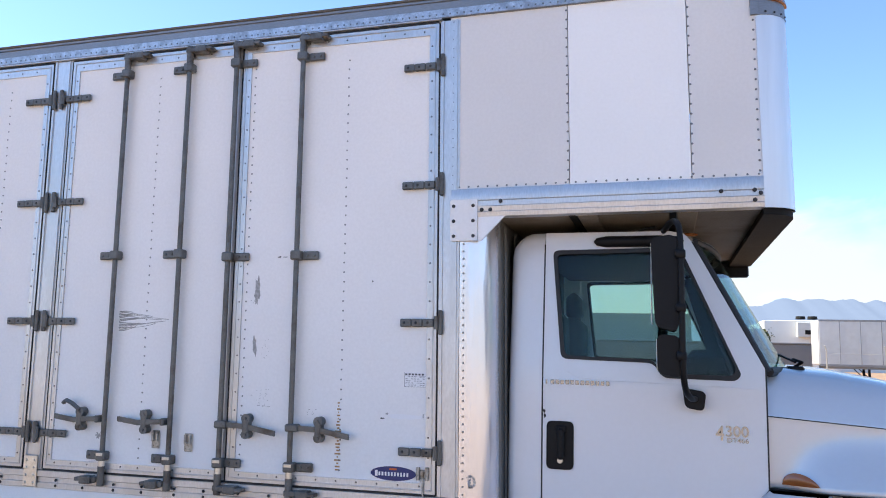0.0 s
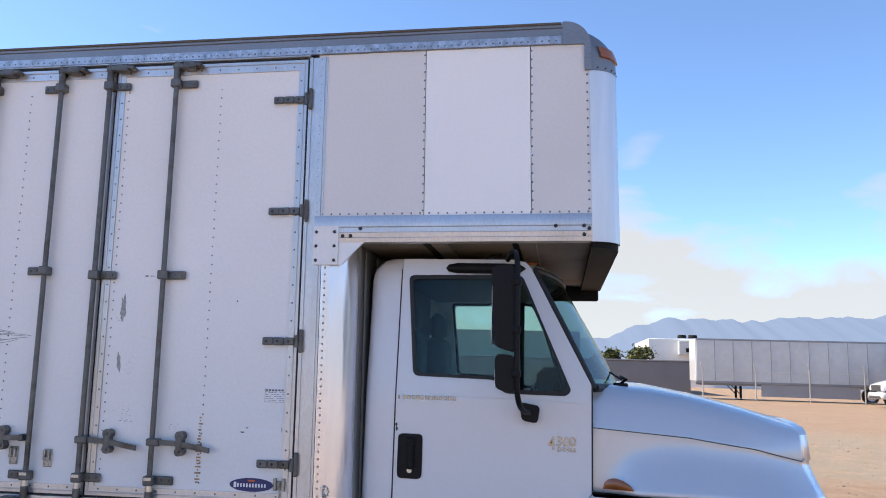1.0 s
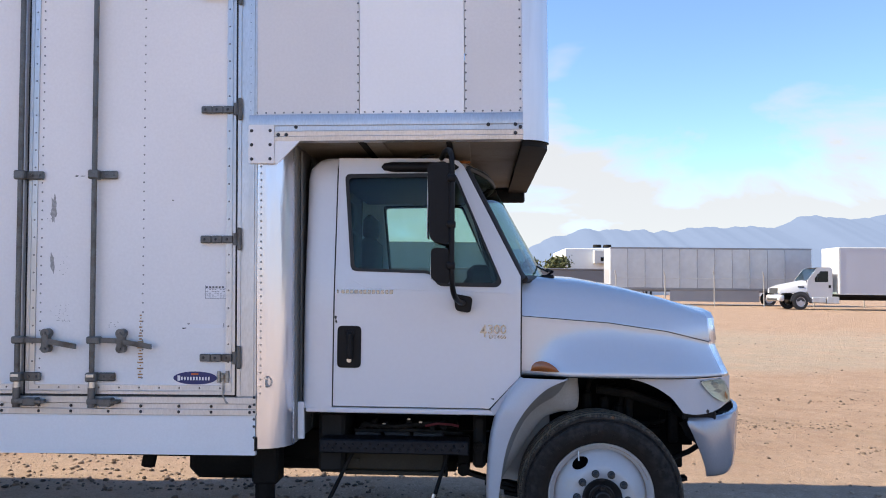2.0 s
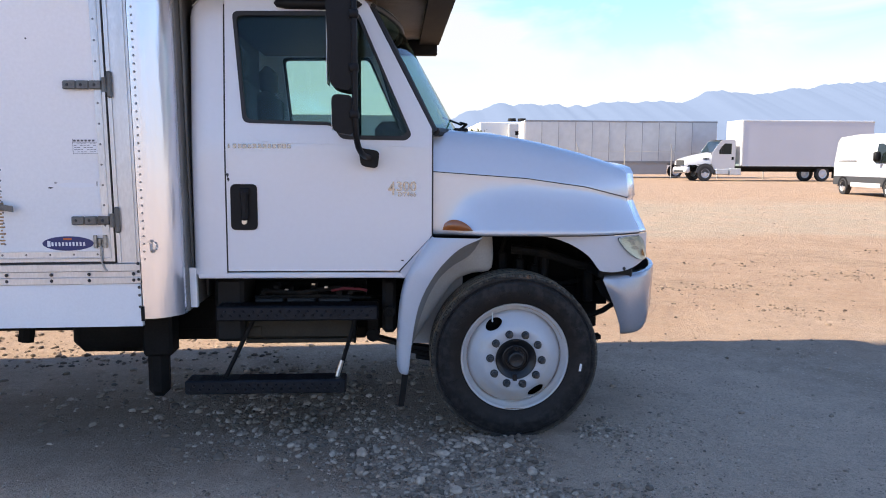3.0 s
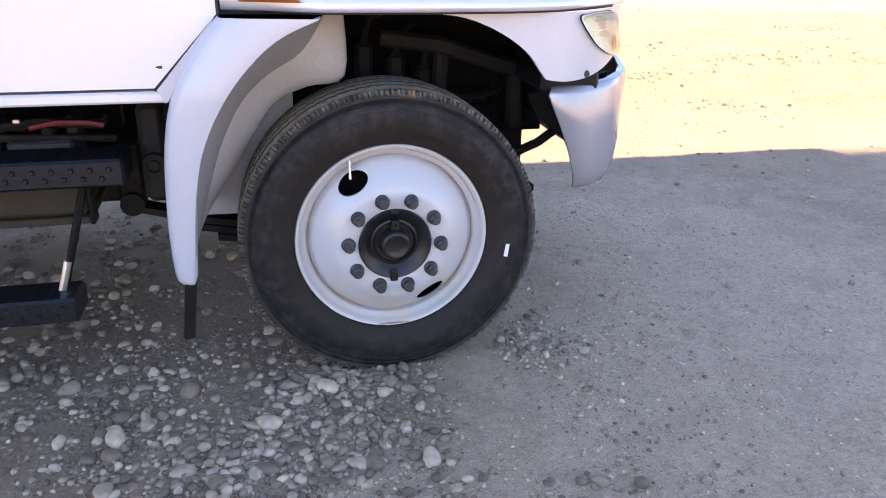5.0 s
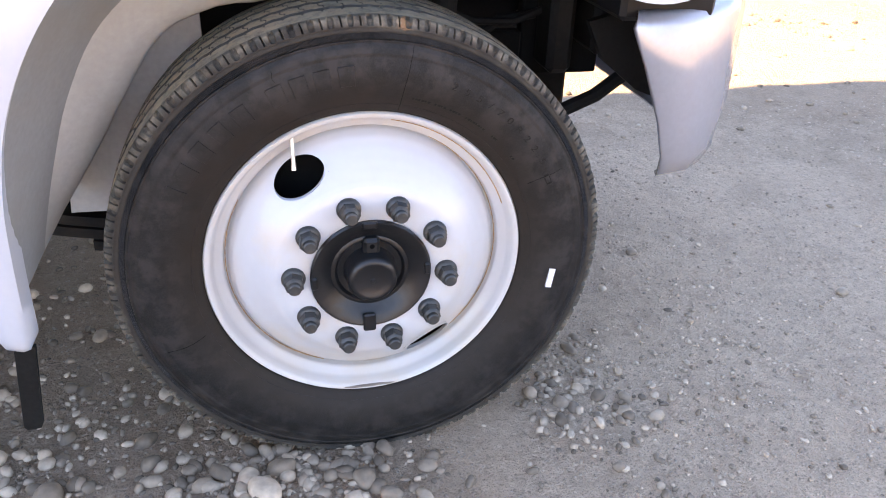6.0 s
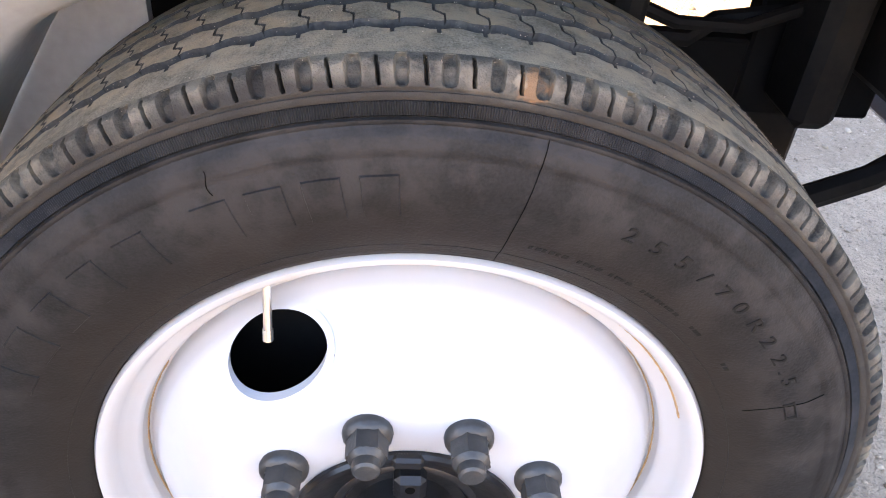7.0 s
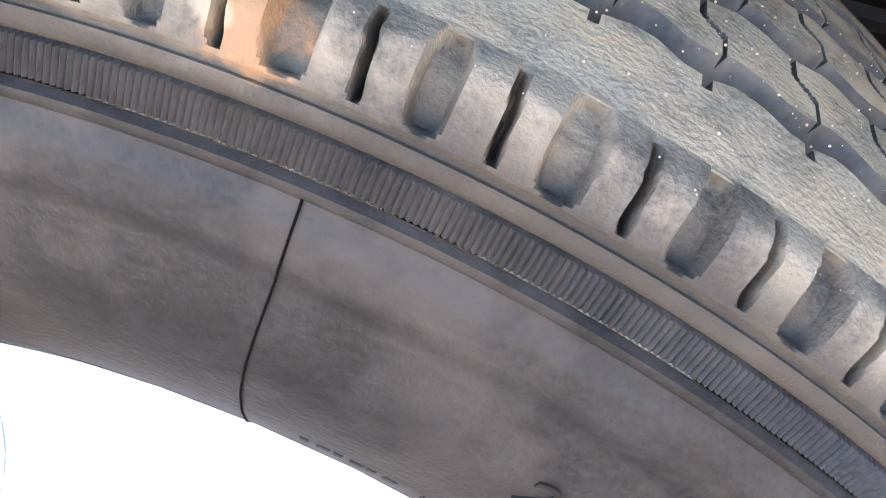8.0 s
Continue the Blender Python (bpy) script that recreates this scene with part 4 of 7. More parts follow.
for k in range(22):
    z = 1.125 + k * 0.0165
    w = 0.018 * (0.6 + 0.4 * math.sin(k * 2.7)) * (1 if k < 15 else 0.5)
    g.box(-2.618 - w, BY - 0.0006, z - 0.004, -2.618 + w, BY + 0.001, z + 0.004, 0.0002)
part("rust_streak", g, M_RUST, right, "rust-brown stain dots", kind="stuff")


def blot(parent, name, x, z, rx, rz, mat, label, seed, n=18, rough=0.35, y=BY):
    """A flat stain with a ragged edge."""
    r = random.Random(seed)
    k = [1 + rough * r.uniform(-1, 1) for _ in range(n)]
    loop = [(x + rx * k[i] * math.cos(2 * math.pi * i / n), z + rz * k[i] * math.sin(2 * math.pi * i / n)) for i in range(n)]
    return part(name, Geo().plate(loop, lambda a, b, d: (a, y + 0.0012 + d, b), 0.0015), mat, parent, label)


blot(right, "scuff", -3.131, 2.08, 0.016, 0.078, M_SCUFF, "ragged grey scuff", 3)
blot(right, "scuff", -3.135, 1.766, 0.012, 0.055, M_SCUFF, "ragged grey scuff", 4)
blot(right, "chip", -3.00, 2.262, 0.010, 0.004, M_PRINT, "", 5)
blot(right, "chip", -2.965, 2.262, 0.014, 0.003, M_SCUFF, "", 6)
blot(right, "chip", -2.44, 2.12, 0.005, 0.005, M_PRINT, "", 7)
blot(right, "chip", -2.37, 1.40, 0.012, 0.004, M_PRINT, "", 8)
blot(left, "scuff", -4.13, 1.235, 0.020, 0.016, M_SCUFF, "", 9, rough=0.6)
g = Geo()
r = random.Random(21)
for k in range(13):
    z, reach = 1.846 + 0.0092 * k, 0.10 + 0.16 * r.random() + (0.14 if k in (5, 6, 7) else 0)
    pts = [(-4.036 + reach * q + r.uniform(-0.003, 0.003), BY + 0.0016, mix(z, 1.915, 0.45 * q) - 0.010 * math.sin(math.pi * q) * (1 if k < 6 else -1) + r.uniform(-0.0015, 0.0015)) for q in np.linspace(0, 1, 6)]
    g.tube(pts[:3], 0.0030, 4)
    g.tube(pts[2:], 0.0016, 4)
part("scratch", g, M_SCUFF, left, "fan of dark scratches", kind="stuff")
g = Geo()
for cx, cz, rx, rz, n in ((-3.09, 1.480, 0.055, 0.05, 20), (-3.07, 1.443, 0.04, 0.008, 10), (-3.08, 1.75, 0.04, 0.06, 12), (-2.775, 1.42, 0.03, 0.018, 8), (-3.16, 2.0, 0.015, 0.02, 4)):
    for k in range(n):
        x, z = cx + r.uniform(-rx, rx), cz + r.uniform(-rz, rz)
        g.box(x, BY + 0.0008, z, x + r.uniform(0.002, 0.008), BY + 0.002, z + r.uniform(0.0015, 0.004), 0.0002)
part("paint_chip", g, M_SCUFF, right, "small paint chips", kind="stuff")
# torn pale tape and two flecks at its ends
blot(right, "tape", -2.245, 1.412, 0.098, 0.013, M_WHITE, "torn strip of pale tape", 12, 24, 0.15)
blot(right, "chip", -2.345, 1.425, 0.008, 0.005, M_SCUFF, "", 13)
blot(right, "chip", -2.146, 1.418, 0.003, 0.012, M_SCUFF, "", 14)
# paper sticker and oval plate
st = wall("paper_sticker", rect(-2.250, 1.566, -2.130, 1.640), BY - 0.0005, 0.002, M_WHITE, truck, "small white paper sticker with dark print")
g = Geo()
for k in range(6):
    g.box(-2.246 + 0.018 * k, BY - 0.0016, 1.626, -2.234 + 0.018 * k, BY, 1.635, 0.0002)
for k in range(5):
    for q in range(7):
        if (k * 5 + q * 3) % 4:
            g.box(-2.244 + 0.0155 * q, BY - 0.0014, 1.6165 - k * 0.0105, -2.2325 + 0.0155 * q, BY, 1.6190 - k * 0.0105, 0.0002)
g.box(-2.250, BY - 0.0014, 1.566, -2.130, BY, 1.5675, 0.0002).box(-2.250, BY - 0.0014, 1.566, -2.2485, BY, 1.640, 0.0002).box(-2.1315, BY - 0.0014, 1.566, -2.130, BY, 1.640, 0.0002).box(-2.250, BY - 0.0014, 1.6215, -2.130, BY, 1.6228, 0.0002)
part("print_bar", g, shader("grey_small_print", (0.09, 0.09, 0.10), 0.6, vary=0.2), st, kind="stuff")
oval = [(-2.304 + 0.124 * math.cos(a), 1.1235 + 0.036 * math.sin(a)) for a in np.linspace(0, 2 * math.pi, 41)[:-1]]
ov = wall("oval_sticker", oval, BY - 0.0005, 0.002, M_NAVY, truck, "navy blue oval sticker with white bars")
g = Geo().box(-2.404, BY - 0.0016, 1.108, -2.389, BY, 1.137, 0.0002)
for k in range(10):
    g.box(-2.384 + k * 0.0170, BY - 0.0016, 1.111, -2.384 + k * 0.0170 + 0.0095, BY, 1.130, 0.0002)
part("emblem_bar", g, M_WHITE, ov, kind="stuff")
part("emblem_flash", Geo().box(-2.325, BY - 0.0016, 1.141, -2.285, BY, 1.150, 0.0002), M_ORANGE, ov)


# the box rides a little nose-up on its springs
ride = Matrix(((1, 0, -0.018, 0.018 * 2.2), (0, 1, 0, 0), (0.010, 0, 1, 0.010 * 1.2), (0, 0, 0, 1)))
for me in {ob.data for ob in truck.children_recursive if ob.data}:
    me.transform(ride)

# ---- the box truck: cab ----
DY = 0.38                       # door skin
FDY = 2 * CY - DY               # far door skin
BELT = 1.60


def lean(z):
    """How far the cab side leans in above the belt line."""
    return DY + (0.085 * max(z - BELT, 0) if z > BELT else 0.012 * step(BELT, 1.0, z) * 0)


def near(a, b, d):
    return (a, lean(b) + d, b)


def far(a, b, d):
    return (a, 2 * CY - lean(b) - d, b)


cab = part("cab", Geo().box(-1.70, DY + 0.15, 0.96, -1.66, FDY - 0.15, 2.36, 0.03).box(-1.66, DY + 0.06, 0.935, -0.5, FDY - 0.06, 0.97)
           .box(-0.50, DY + 0.04, 1.0, -0.46, FDY - 0.04, 1.69), M_INTER, truck, "white day cab shell and floor")
WIN = rounded([(-1.502, 2.296), (-0.850, 2.306), (-0.572, 1.665), (-0.60, 1.636), (-0.945, 1.640), (-0.985, 1.712), (-1.45, 1.722)], 0.035, 4)
for side, mt in ((near, M_CAB), (far, M_CAB)):
    # rear quarter, rounded into the back wall
    g = Geo()
    rows = []
    for z in [*np.linspace(0.925, 2.27, 14), 2.31, 2.34, 2.365, 2.385, 2.398]:
        t = min(1.0, max(0.0, (z - 2.27) / 0.13))
        back, tip = 0.105 * (1 - math.sqrt(1 - t * t)), 0.055 * t * t
        rows.append([side(x + back * (-1.548 - x) / 0.19, z, d + tip) for x, d in ((-1.548, 0.0), (-1.62, 0.001), (-1.685, 0.010), (-1.715, 0.030), (-1.733, 0.075), (-1.738, 0.16))])
    g.grid(rows)
    part("rear_quarter", g, mt, cab, "white cab rear quarter", angle=60)
    low = [(-1.540, 0.945), (-0.640, 0.945), (-0.466, 1.132), (-0.466, BELT), (-1.540, BELT)]
    up = [(-1.540, BELT), (-0.466, BELT), (-0.466, 1.70), (-0.800, 2.345), (-0.832, 2.378), (-0.90, 2.392), (-1.540, 2.392)]
    d = Geo().plate(low, side, 0.05)
    d.plate(up, side, 0.05, [WIN])
    near_door = part("cab_door", d, mt, cab, "white cab door with open view through its window")
    seal = Geo().plate(WIN, lambda a, b, dd: side(a, b, -0.004 + dd), 0.02, [rounded([((a + 1.04) * 0.955 - 1.04, (b - 1.97) * 0.93 + 1.97) for a, b in WIN], 0.001, 1)])
    part("window_seal", seal, M_RUBBER, near_door, "black rubber window seal")
    pane = Geo().plate(WIN, lambda a, b, dd: side(a, b, 0.018 + dd), 0.004)
    pane_ob = part("window_pane", pane, M_GLASS, near_door, "tinted side glass")
    pane_ob.visible_shadow = False
    if side is near:
        door_ob = near_door
    part("sill", Geo().box(-1.70, side(0, 1, 0.004)[1], 0.905, -0.60, side(0, 1, 0.05)[1], 0.936, 0.006), M_CAB, cab, "white sill strip")
for a, b in (((-1.5435, 0.94), (-1.5435, 1.60)), ((-1.5435, 1.60), (-1.5435, 2.33)), ((-0.462, 1.13), (-0.462, 1.60)), ((-0.462, 1.60), (-0.462, 1.70)), ((-0.640, 0.938), (-0.462, 1.13))):
    part("door_gap", Geo().tube([near(a[0], a[1], 0.004), near(b[0], b[1], 0.004)], 0.0045, 6), M_RUBBER, cab, "black gap round the cab door")
# the faint pressed line under the window
pts = [near(x, z, 0.0005) for x, z in ((-1.43, 1.665), (-1.36, 1.63), (-1.2, 1.618), (-0.9, 1.612), (-0.70, 1.608), (-0.52, 1.60))]
part("pressed_line", Geo().tube(pts, 0.0025, 6), M_CAB, door_ob)
# roof
rows = []
for k in range(19):
    u = -1 + 2 * k / 18
    half = CY - DY - 0.064
    y = CY + u * half
    z = 2.386 + 0.042 * (1 - abs(u) ** 5)
    rows.append([(x, y, z - dz) for x, dz in ((-1.71, 0.07), (-1.66, 0.02), (-1.55, 0.0), (-1.2, 0.0), (-0.95, 0.004), (-0.83 + 0.06 * (1 - u * u), 0.018), (-0.785 + 0.16 * (1 - u * u), 0.055))])
part("cab_roof", Geo().grid(rows), M_CAB, cab, "white cab roof", angle=60)
# windscreen with its black surround
rows = []
for k in range(15):
    u = -1 + 2 * k / 14
    y = CY + u * (CY - DY - 0.035)
    bx, tx = -0.445 + 0.20 * (1 - u * u), -0.775 + 0.16 * (1 - u * u)
    ut = CY + u * (CY - DY - 0.075)
    rows.append([(mix(bx, tx, t), mix(y, ut, t), mix(1.685, 2.335, t)) for t in np.linspace(0, 1, 7)])
ws = part("windscreen", Geo().grid(rows), M_WIND, cab, "green tinted curved windscreen", angle=60)
ws.visible_shadow = False
g = Geo()
for u0 in (-1, 1):
    s = near if u0 < 0 else far
    g.tube([s(-0.452, 1.685, 0.02), s(-0.62, 2.02, 0.022), s(-0.785, 2.335, 0.03)], 0.020, 8)
for row_t in (0, 6):
    g.tube([rows[k][row_t] for k in range(15)], 0.017 if row_t else 0.024, 8)
part("windscreen_seal", g, M_RUBBER, cab, "black windscreen surround")
part("cowl", Geo().box(-0.50, DY + 0.24, 1.645, -0.27, FDY - 0.24, 1.690, 0.015), M_BLACK, cab, "black plastic cowl")
g = Geo().tube([(-0.30, 0.70, 1.700), (-0.26, 0.66, 1.735), (-0.28, 0.80, 1.75)], 0.009, 6).box(-0.33, 0.64, 1.685, -0.25, 0.72, 1.715, 0.008)
g.tube([(-0.285, 0.70, 1.735), (-0.36, 1.15, 1.80)], 0.006, 6)
part("wiper", g, M_BLACK, cab, "black wiper arm")
lamp = Geo().grid([[(-0.800 + 0.040 * q * math.cos(a), 0.470 + 0.022 * q * math.sin(a) - 0.003, 2.372 + 0.012 * math.sqrt(1 - q * q) + 0.010 * q * math.sin(a)) for a in np.linspace(0, 2 * math.pi, 25)] for q in (1.0, 0.97, 0.85, 0.6, 0.3, 0.02)])
part("roof_lamp", lamp, M_AMBER, cab, "amber roof clearance lamp", angle=80)
g = Geo().grid([[(x, DY + 0.050 - 0.032 * math.sin(a) * s, 2.338 + 0.030 * math.cos(a) * s) for a in np.linspace(0, 2 * math.pi, 13)] for x, s in ((-1.285, 0.1), (-1.27, 0.7), (-1.22, 1.0), (-0.95, 1.0), (-0.86, 0.8), (-0.83, 0.1))])
part("drip_fairing", g, M_BLACK, cab, "black fairing strip above the door", angle=60)
part("aerial_lead", Geo().tube([(-1.10, DY + 0.10, 2.385), (-1.02, DY + 0.08, 2.41), (-0.97, DY + 0.07, 2.415)], 0.006, 6), M_BLACK, cab)
# door furniture
hd = rounded(rect(-1.520, 1.164, -1.382, 1.405), 0.028, 4)
part("handle_recess", Geo().plate(hd, lambda a, b, d: near(a, b, -0.006 + d), 0.010), M_BLACK, door_ob, "black door handle plate")
g = Geo().box(-1.465, DY - 0.036, 1.215, -1.428, DY - 0.012, 1.372, 0.012).box(-1.475, DY - 0.020, 1.345, -1.418, DY - 0.004, 1.385, 0.008)
part("door_handle", g, M_BLACK, door_ob, "black pull handle")
part("key_lock", Geo().lathe([(0.0, -0.012), (0.013, -0.012), (0.015, -0.006), (0.015, 0.002)], (-1.450, DY, 1.208), 16), M_GALV, door_ob, "chrome key lock")
# chrome lettering kept as plain blocks
g = Geo()
for k in range(13):
    x = -1.527 + k * 0.0255
    g.box(x, DY - 0.004, 1.592, x + (0.018 if k else 0.008), DY + 0.001, 1.614, 0.001)
part("maker_badge", g, M_CHBADGE, door_ob, "chrome maker badge blocks", kind="stuff")


def lettered(body, x, z, size, wide=1.0, deep=0.004):
    """Raised characters on the door skin, their left foot at x, z."""
    cv = bpy.data.curves.new("letters", "FONT")
    cv.body, cv.size, cv.extrude, cv.offset = body, 1.0, 0.5, 0.012
    tmp = bpy.data.objects.new("letters", cv)
    me = bpy.data.meshes.new_from_object(tmp)
    g = Geo().add([(x + v.co.x * size * wide, DY - deep * (v.co.z + 0.5), z + v.co.y * size) for v in me.vertices], [tuple(p.vertices) for p in me.polygons])
    bpy.data.objects.remove(tmp)
    bpy.data.curves.remove(cv)
    bpy.data.meshes.remove(me)
    return g


for body, x, z, size, wide in (("4", -0.698, 1.352, 0.100, 0.80), ("300", -0.656, 1.372, 0.072, 1.02), ("DT466", -0.648, 1.343, 0.032, 1.10)):
    part("model_number", lettered(body, x, z, size, wide), M_CHBADGE, door_ob, "chrome model number", angle=30)
for x, z in ((-1.533, 1.452), (-1.530, 1.43)):
    blot(door_ob, "chip", x, z, 0.005, 0.012, M_PRINT, "", int(z * 100), y=DY - 0.0025)
blot(door_ob, "chip", -0.62, 1.00, 0.010, 0.004, M_PRINT, "", 31, y=DY - 0.0025)
# mirror
mir = part("door_mirror", Geo().plate(rounded([(-0.972, 1.885), (-0.880, 1.862), (-0.862, 1.90), (-0.868, 2.29), (-0.895, 2.315), (-0.990, 2.30)], 0.035, 5), lambda a, b, d: (a, 0.06 + d, b), 0.24), M_BLACK, cab, "tall black door mirror", angle=60)
part("convex_mirror", Geo().plate(rounded([(-0.962, 1.668), (-0.868, 1.652), (-0.858, 1.68), (-0.860, 1.842), (-0.966, 1.848)], 0.035, 5), lambda a, b, d: (a, 0.06 + d, b), 0.22), M_BLACK, mir, "black convex mirror housing", angle=60)
for y0, z0, z1, x in ((0.08, 1.90, 2.28, -0.990), (0.08, 1.68, 1.825, -0.968)):
    part("mirror_glass", Geo().box(x, y0 + 0.02, z0, x + 0.004, y0 + 0.18, z1, 0.002), M_REFL, mir, "mirror glass")
g = Geo().tube(smooth([(-0.93, 0.40, 2.385), (-0.90, 0.22, 2.395), (-0.868, 0.10, 2.375), (-0.855, 0.055, 2.28), (-0.852, 0.045, 1.95), (-0.850, 0.05, 1.70), (-0.840, 0.10, 1.60), (-0.815, 0.20, 1.555), (-0.79, 0.35, 1.545)], 4), 0.015, 10)
for z in (2.22, 1.97, 1.75):
    g.box(-0.880, 0.028, z - 0.022, -0.832, 0.075, z + 0.022, 0.008)
part("mirror_arm", g, M_BLACK, mir, "black tubular mirror arm", angle=60)
part("mirror_foot", Geo().plate(rounded([(-0.838, 1.502), (-0.752, 1.488), (-0.740, 1.580), (-0.850, 1.598)], 0.025, 5), lambda a, b, d: (a, 0.325 + d, b), 0.06), M_BLACK, mir, "black mirror foot")
# inside the cab
g = Geo().box(-1.60, 0.55, 1.0, -1.05, 1.05, 1.42, 0.05).box(-1.62, 0.55, 1.38, -1.48, 1.05, 2.00, 0.05).box(-1.60, 0.66, 1.98, -1.50, 0.94, 2.18, 0.04)
part("seat", g, M_SEAT, cab, "grey fabric seat", angle=60)
g = Geo().box(-1.60, 1.65, 1.0, -1.05, 2.15, 1.42, 0.05).box(-1.62, 1.65, 1.38, -1.48, 2.15, 2.00, 0.05).box(-1.60, 1.76, 1.98, -1.50, 2.04, 2.18, 0.04)
part("seat", g, M_SEAT, cab, "grey fabric seat", angle=60)
part("dashboard", Geo().box(-0.72, DY + 0.06, 1.15, -0.36, FDY - 0.06, 1.60, 0.06).box(-0.70, 1.6, 1.58, -0.50, 2.15, 1.69, 0.04), M_INTER, cab, "dark dashboard")
cx, cz = Vector((-0.86, 1.90, 1.60)), Matrix.Rotation(radians(-52), 3, "Y")
ring = [cx + cz @ Vector((0.235 * math.cos(a), 0.235 * math.sin(a), 0)) for a in np.linspace(0, 2 * math.pi, 29)]
g = Geo().tube(ring, 0.016, 8, caps=False).tube([cx, cx + cz @ Vector((0, 0, -0.25))], 0.03, 8)
for a in (0.5, 2.6, 4.7):
    g.tube([cx, cx + cz @ Vector((0.235 * math.cos(a), 0.235 * math.sin(a), 0))], 0.012, 6)
part("steering_wheel", g, M_BLACK, cab, "black steering wheel", angle=60)
part("headliner", Geo().box(-1.64, DY + 0.09, 2.30, -0.82, FDY - 0.09, 2.335, 0.02), M_INTER, cab, "dark headliner")
g = Geo().tube([(-0.60, DY + 0.10, 1.66), (-0.80, DY + 0.14, 2.28)], 0.022, 8)
part("grab_bar", g, M_INTER, cab, "dark grab bar")
part("vent_divider", Geo().box(-0.985, FDY - 0.16, 1.60, -0.915, FDY - 0.10, 2.31, 0.015), M_INTER, cab, "dark divider of the far door's vent window")
part("far_pillar_trim", Geo().plate([(-0.60, 1.64), (-0.80, 2.30), (-0.70, 2.32), (-0.48, 1.70)], lambda a, b, d: (a, FDY - 0.18 + d, b), 0.05), M_INTER, cab, "dark trim of the far windscreen pillar")
part("instrument_hood", Geo().box(-0.80, 1.62, 1.56, -0.52, 2.18, 1.80, 0.05), M_INTER, cab, "dark instrument hood before the steering wheel")

# ---- hood, fenders, front ----
def hood_front(z):
    return mix(0.575, 0.712, (1.49 - z) / 0.36)


BROW = [(-0.475, 1.13), (-0.445, 1.20), (-0.395, 1.268), (-0.282, 1.345), (-0.134, 1.388), (0.047, 1.397), (0.223, 1.380), (0.396, 1.355), (0.62, 1.295)]


def bulge(x, z):
    """How far the wheel brow stands out of the fender."""
    top = lerp(BROW, x)
    return 0.105 * step(-0.46, -0.20, x) * step(top + 0.020, top - 0.32, z) - 0.010


def hood_rows(mirror=False):
    """Half of the hood from its middle to the foot of the fender."""
    rows = []
    for k in range(61):
        s = k / 60
        x0 = -0.456 + s * 1.08
        zc = lerp([(-0.46, 1.735), (-0.1, 1.712), (0.165, 1.665), (0.40, 1.605), (0.63, 1.530)], x0)
        zsh = lerp([(-0.46, 1.690), (0.05, 1.630), (0.38, 1.550), (0.63, 1.465)], x0)
        zs = lerp([(-0.46, 1.474), (0.05, 1.440), (0.38, 1.394), (0.63, 1.330)], x0)
        wrap = 0.15 * max(0.0, (s - 0.62) / 0.38) ** 2.2
        prof = [(CY, zc), (1.02, zc - 0.004), (0.82, zc - 0.016), (0.60, mix(zc, zsh, 0.5)), (0.490, zsh), (0.442, mix(zsh, zs, 0.4)), (0.412, zs + 0.012), (0.408, zs)]
        for q in range(15):
            z = mix(zs - 0.012, 1.150, q / 14)
            prof.append((0.400 - bulge(x0, z), z))
        last = 0.400 - bulge(x0, 1.15)
        prof += [(last + 0.004, 1.141), (last + 0.016, 1.136)]
        row = []
        for i, (y, z) in enumerate(prof):
            f = min(1.0, i / 6)
            lead = 0.10 * (1 - step(1.0, 8.0, i))
            row.append((-0.456 + s * (hood_front(z) + 0.456 + lead), 2 * CY - y - wrap * f if mirror else y + wrap * f, z))
        rows.append(row)
    return rows


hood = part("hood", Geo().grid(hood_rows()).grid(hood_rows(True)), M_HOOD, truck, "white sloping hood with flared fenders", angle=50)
hr = hood_rows()
g = Geo().tube([(r[7][0], r[7][1] - 0.002, r[7][2]) for r in hr], 0.0026, 6)
part("hood_seam", g, M_RUBBER, hood, "dark panel seam")
g = Geo().tube([(r[-1][0], r[-1][1], r[-1][2] - 0.002) for r in hr], 0.003, 6)
part("fender_seam", g, M_RUBBER, hood, "dark seam below the fender")
# front face: a bright surround that turns in to the grille
e = hr[-1]
inn = [(p[0] + 0.052, p[1] + 0.042, p[2]) for p in e]
deep = [(p[0] + 0.060, p[1] + 0.16, p[2]) for p in e]
flip = lambda row: [(x, 2 * CY - y, z) for x, y, z in row]
part("grille", Geo().grid([deep[5:], flip(deep)[5:]]), M_BLACK, hood, "black grille behind a bright surround")
part("front_panel", Geo().grid([deep[:5], inn[:5], e[:5]]).grid([flip(e)[:5], flip(inn)[:5], flip(deep)[:5]]), M_CAB, hood, "white hood nose above the grille")
part("grille_surround", Geo().grid([e[4:], inn[4:], deep[4:]]), M_CHROME, hood, "chrome grille surround", angle=60)
# side marker lamp
g = Geo()
rows = []
for i in range(19):
    t = i / 18
    x = mix(-0.408, -0.250, t)
    hz = 0.058 * (math.sin(math.pi * min(1, t * 1.02) ** 0.75) ** 0.6 if 0 < t < 1 else 0.02)
    rows.append([(x, 0.392 - 0.026 * math.sin(math.pi * min(1, max(0.02, t))) * math.sin(math.pi * (0.15 + 0.7 * w)), 1.163 + hz * w) for w in np.linspace(0, 1, 6)])
g.grid(rows)
g.v = [(x, y - 0.012 - 0.05 * step(-0.43, -0.20, x), z) for x, y, z in g.v]
part("side_marker", g, M_AMBER, hood, "amber side marker lamp", angle=60)
part("fender_lip", Geo().box(-0.462, 0.395, 1.128, -0.20, 0.43, 1.137, 0.003), M_BLACK, hood, "thin black fender lip")


# lower front corner with the wheel arch, and the headlamp in it
def front_y(x):
    return 0.378 + 0.24 * max(0.0, (x - 0.42) / 0.36) ** 2.2


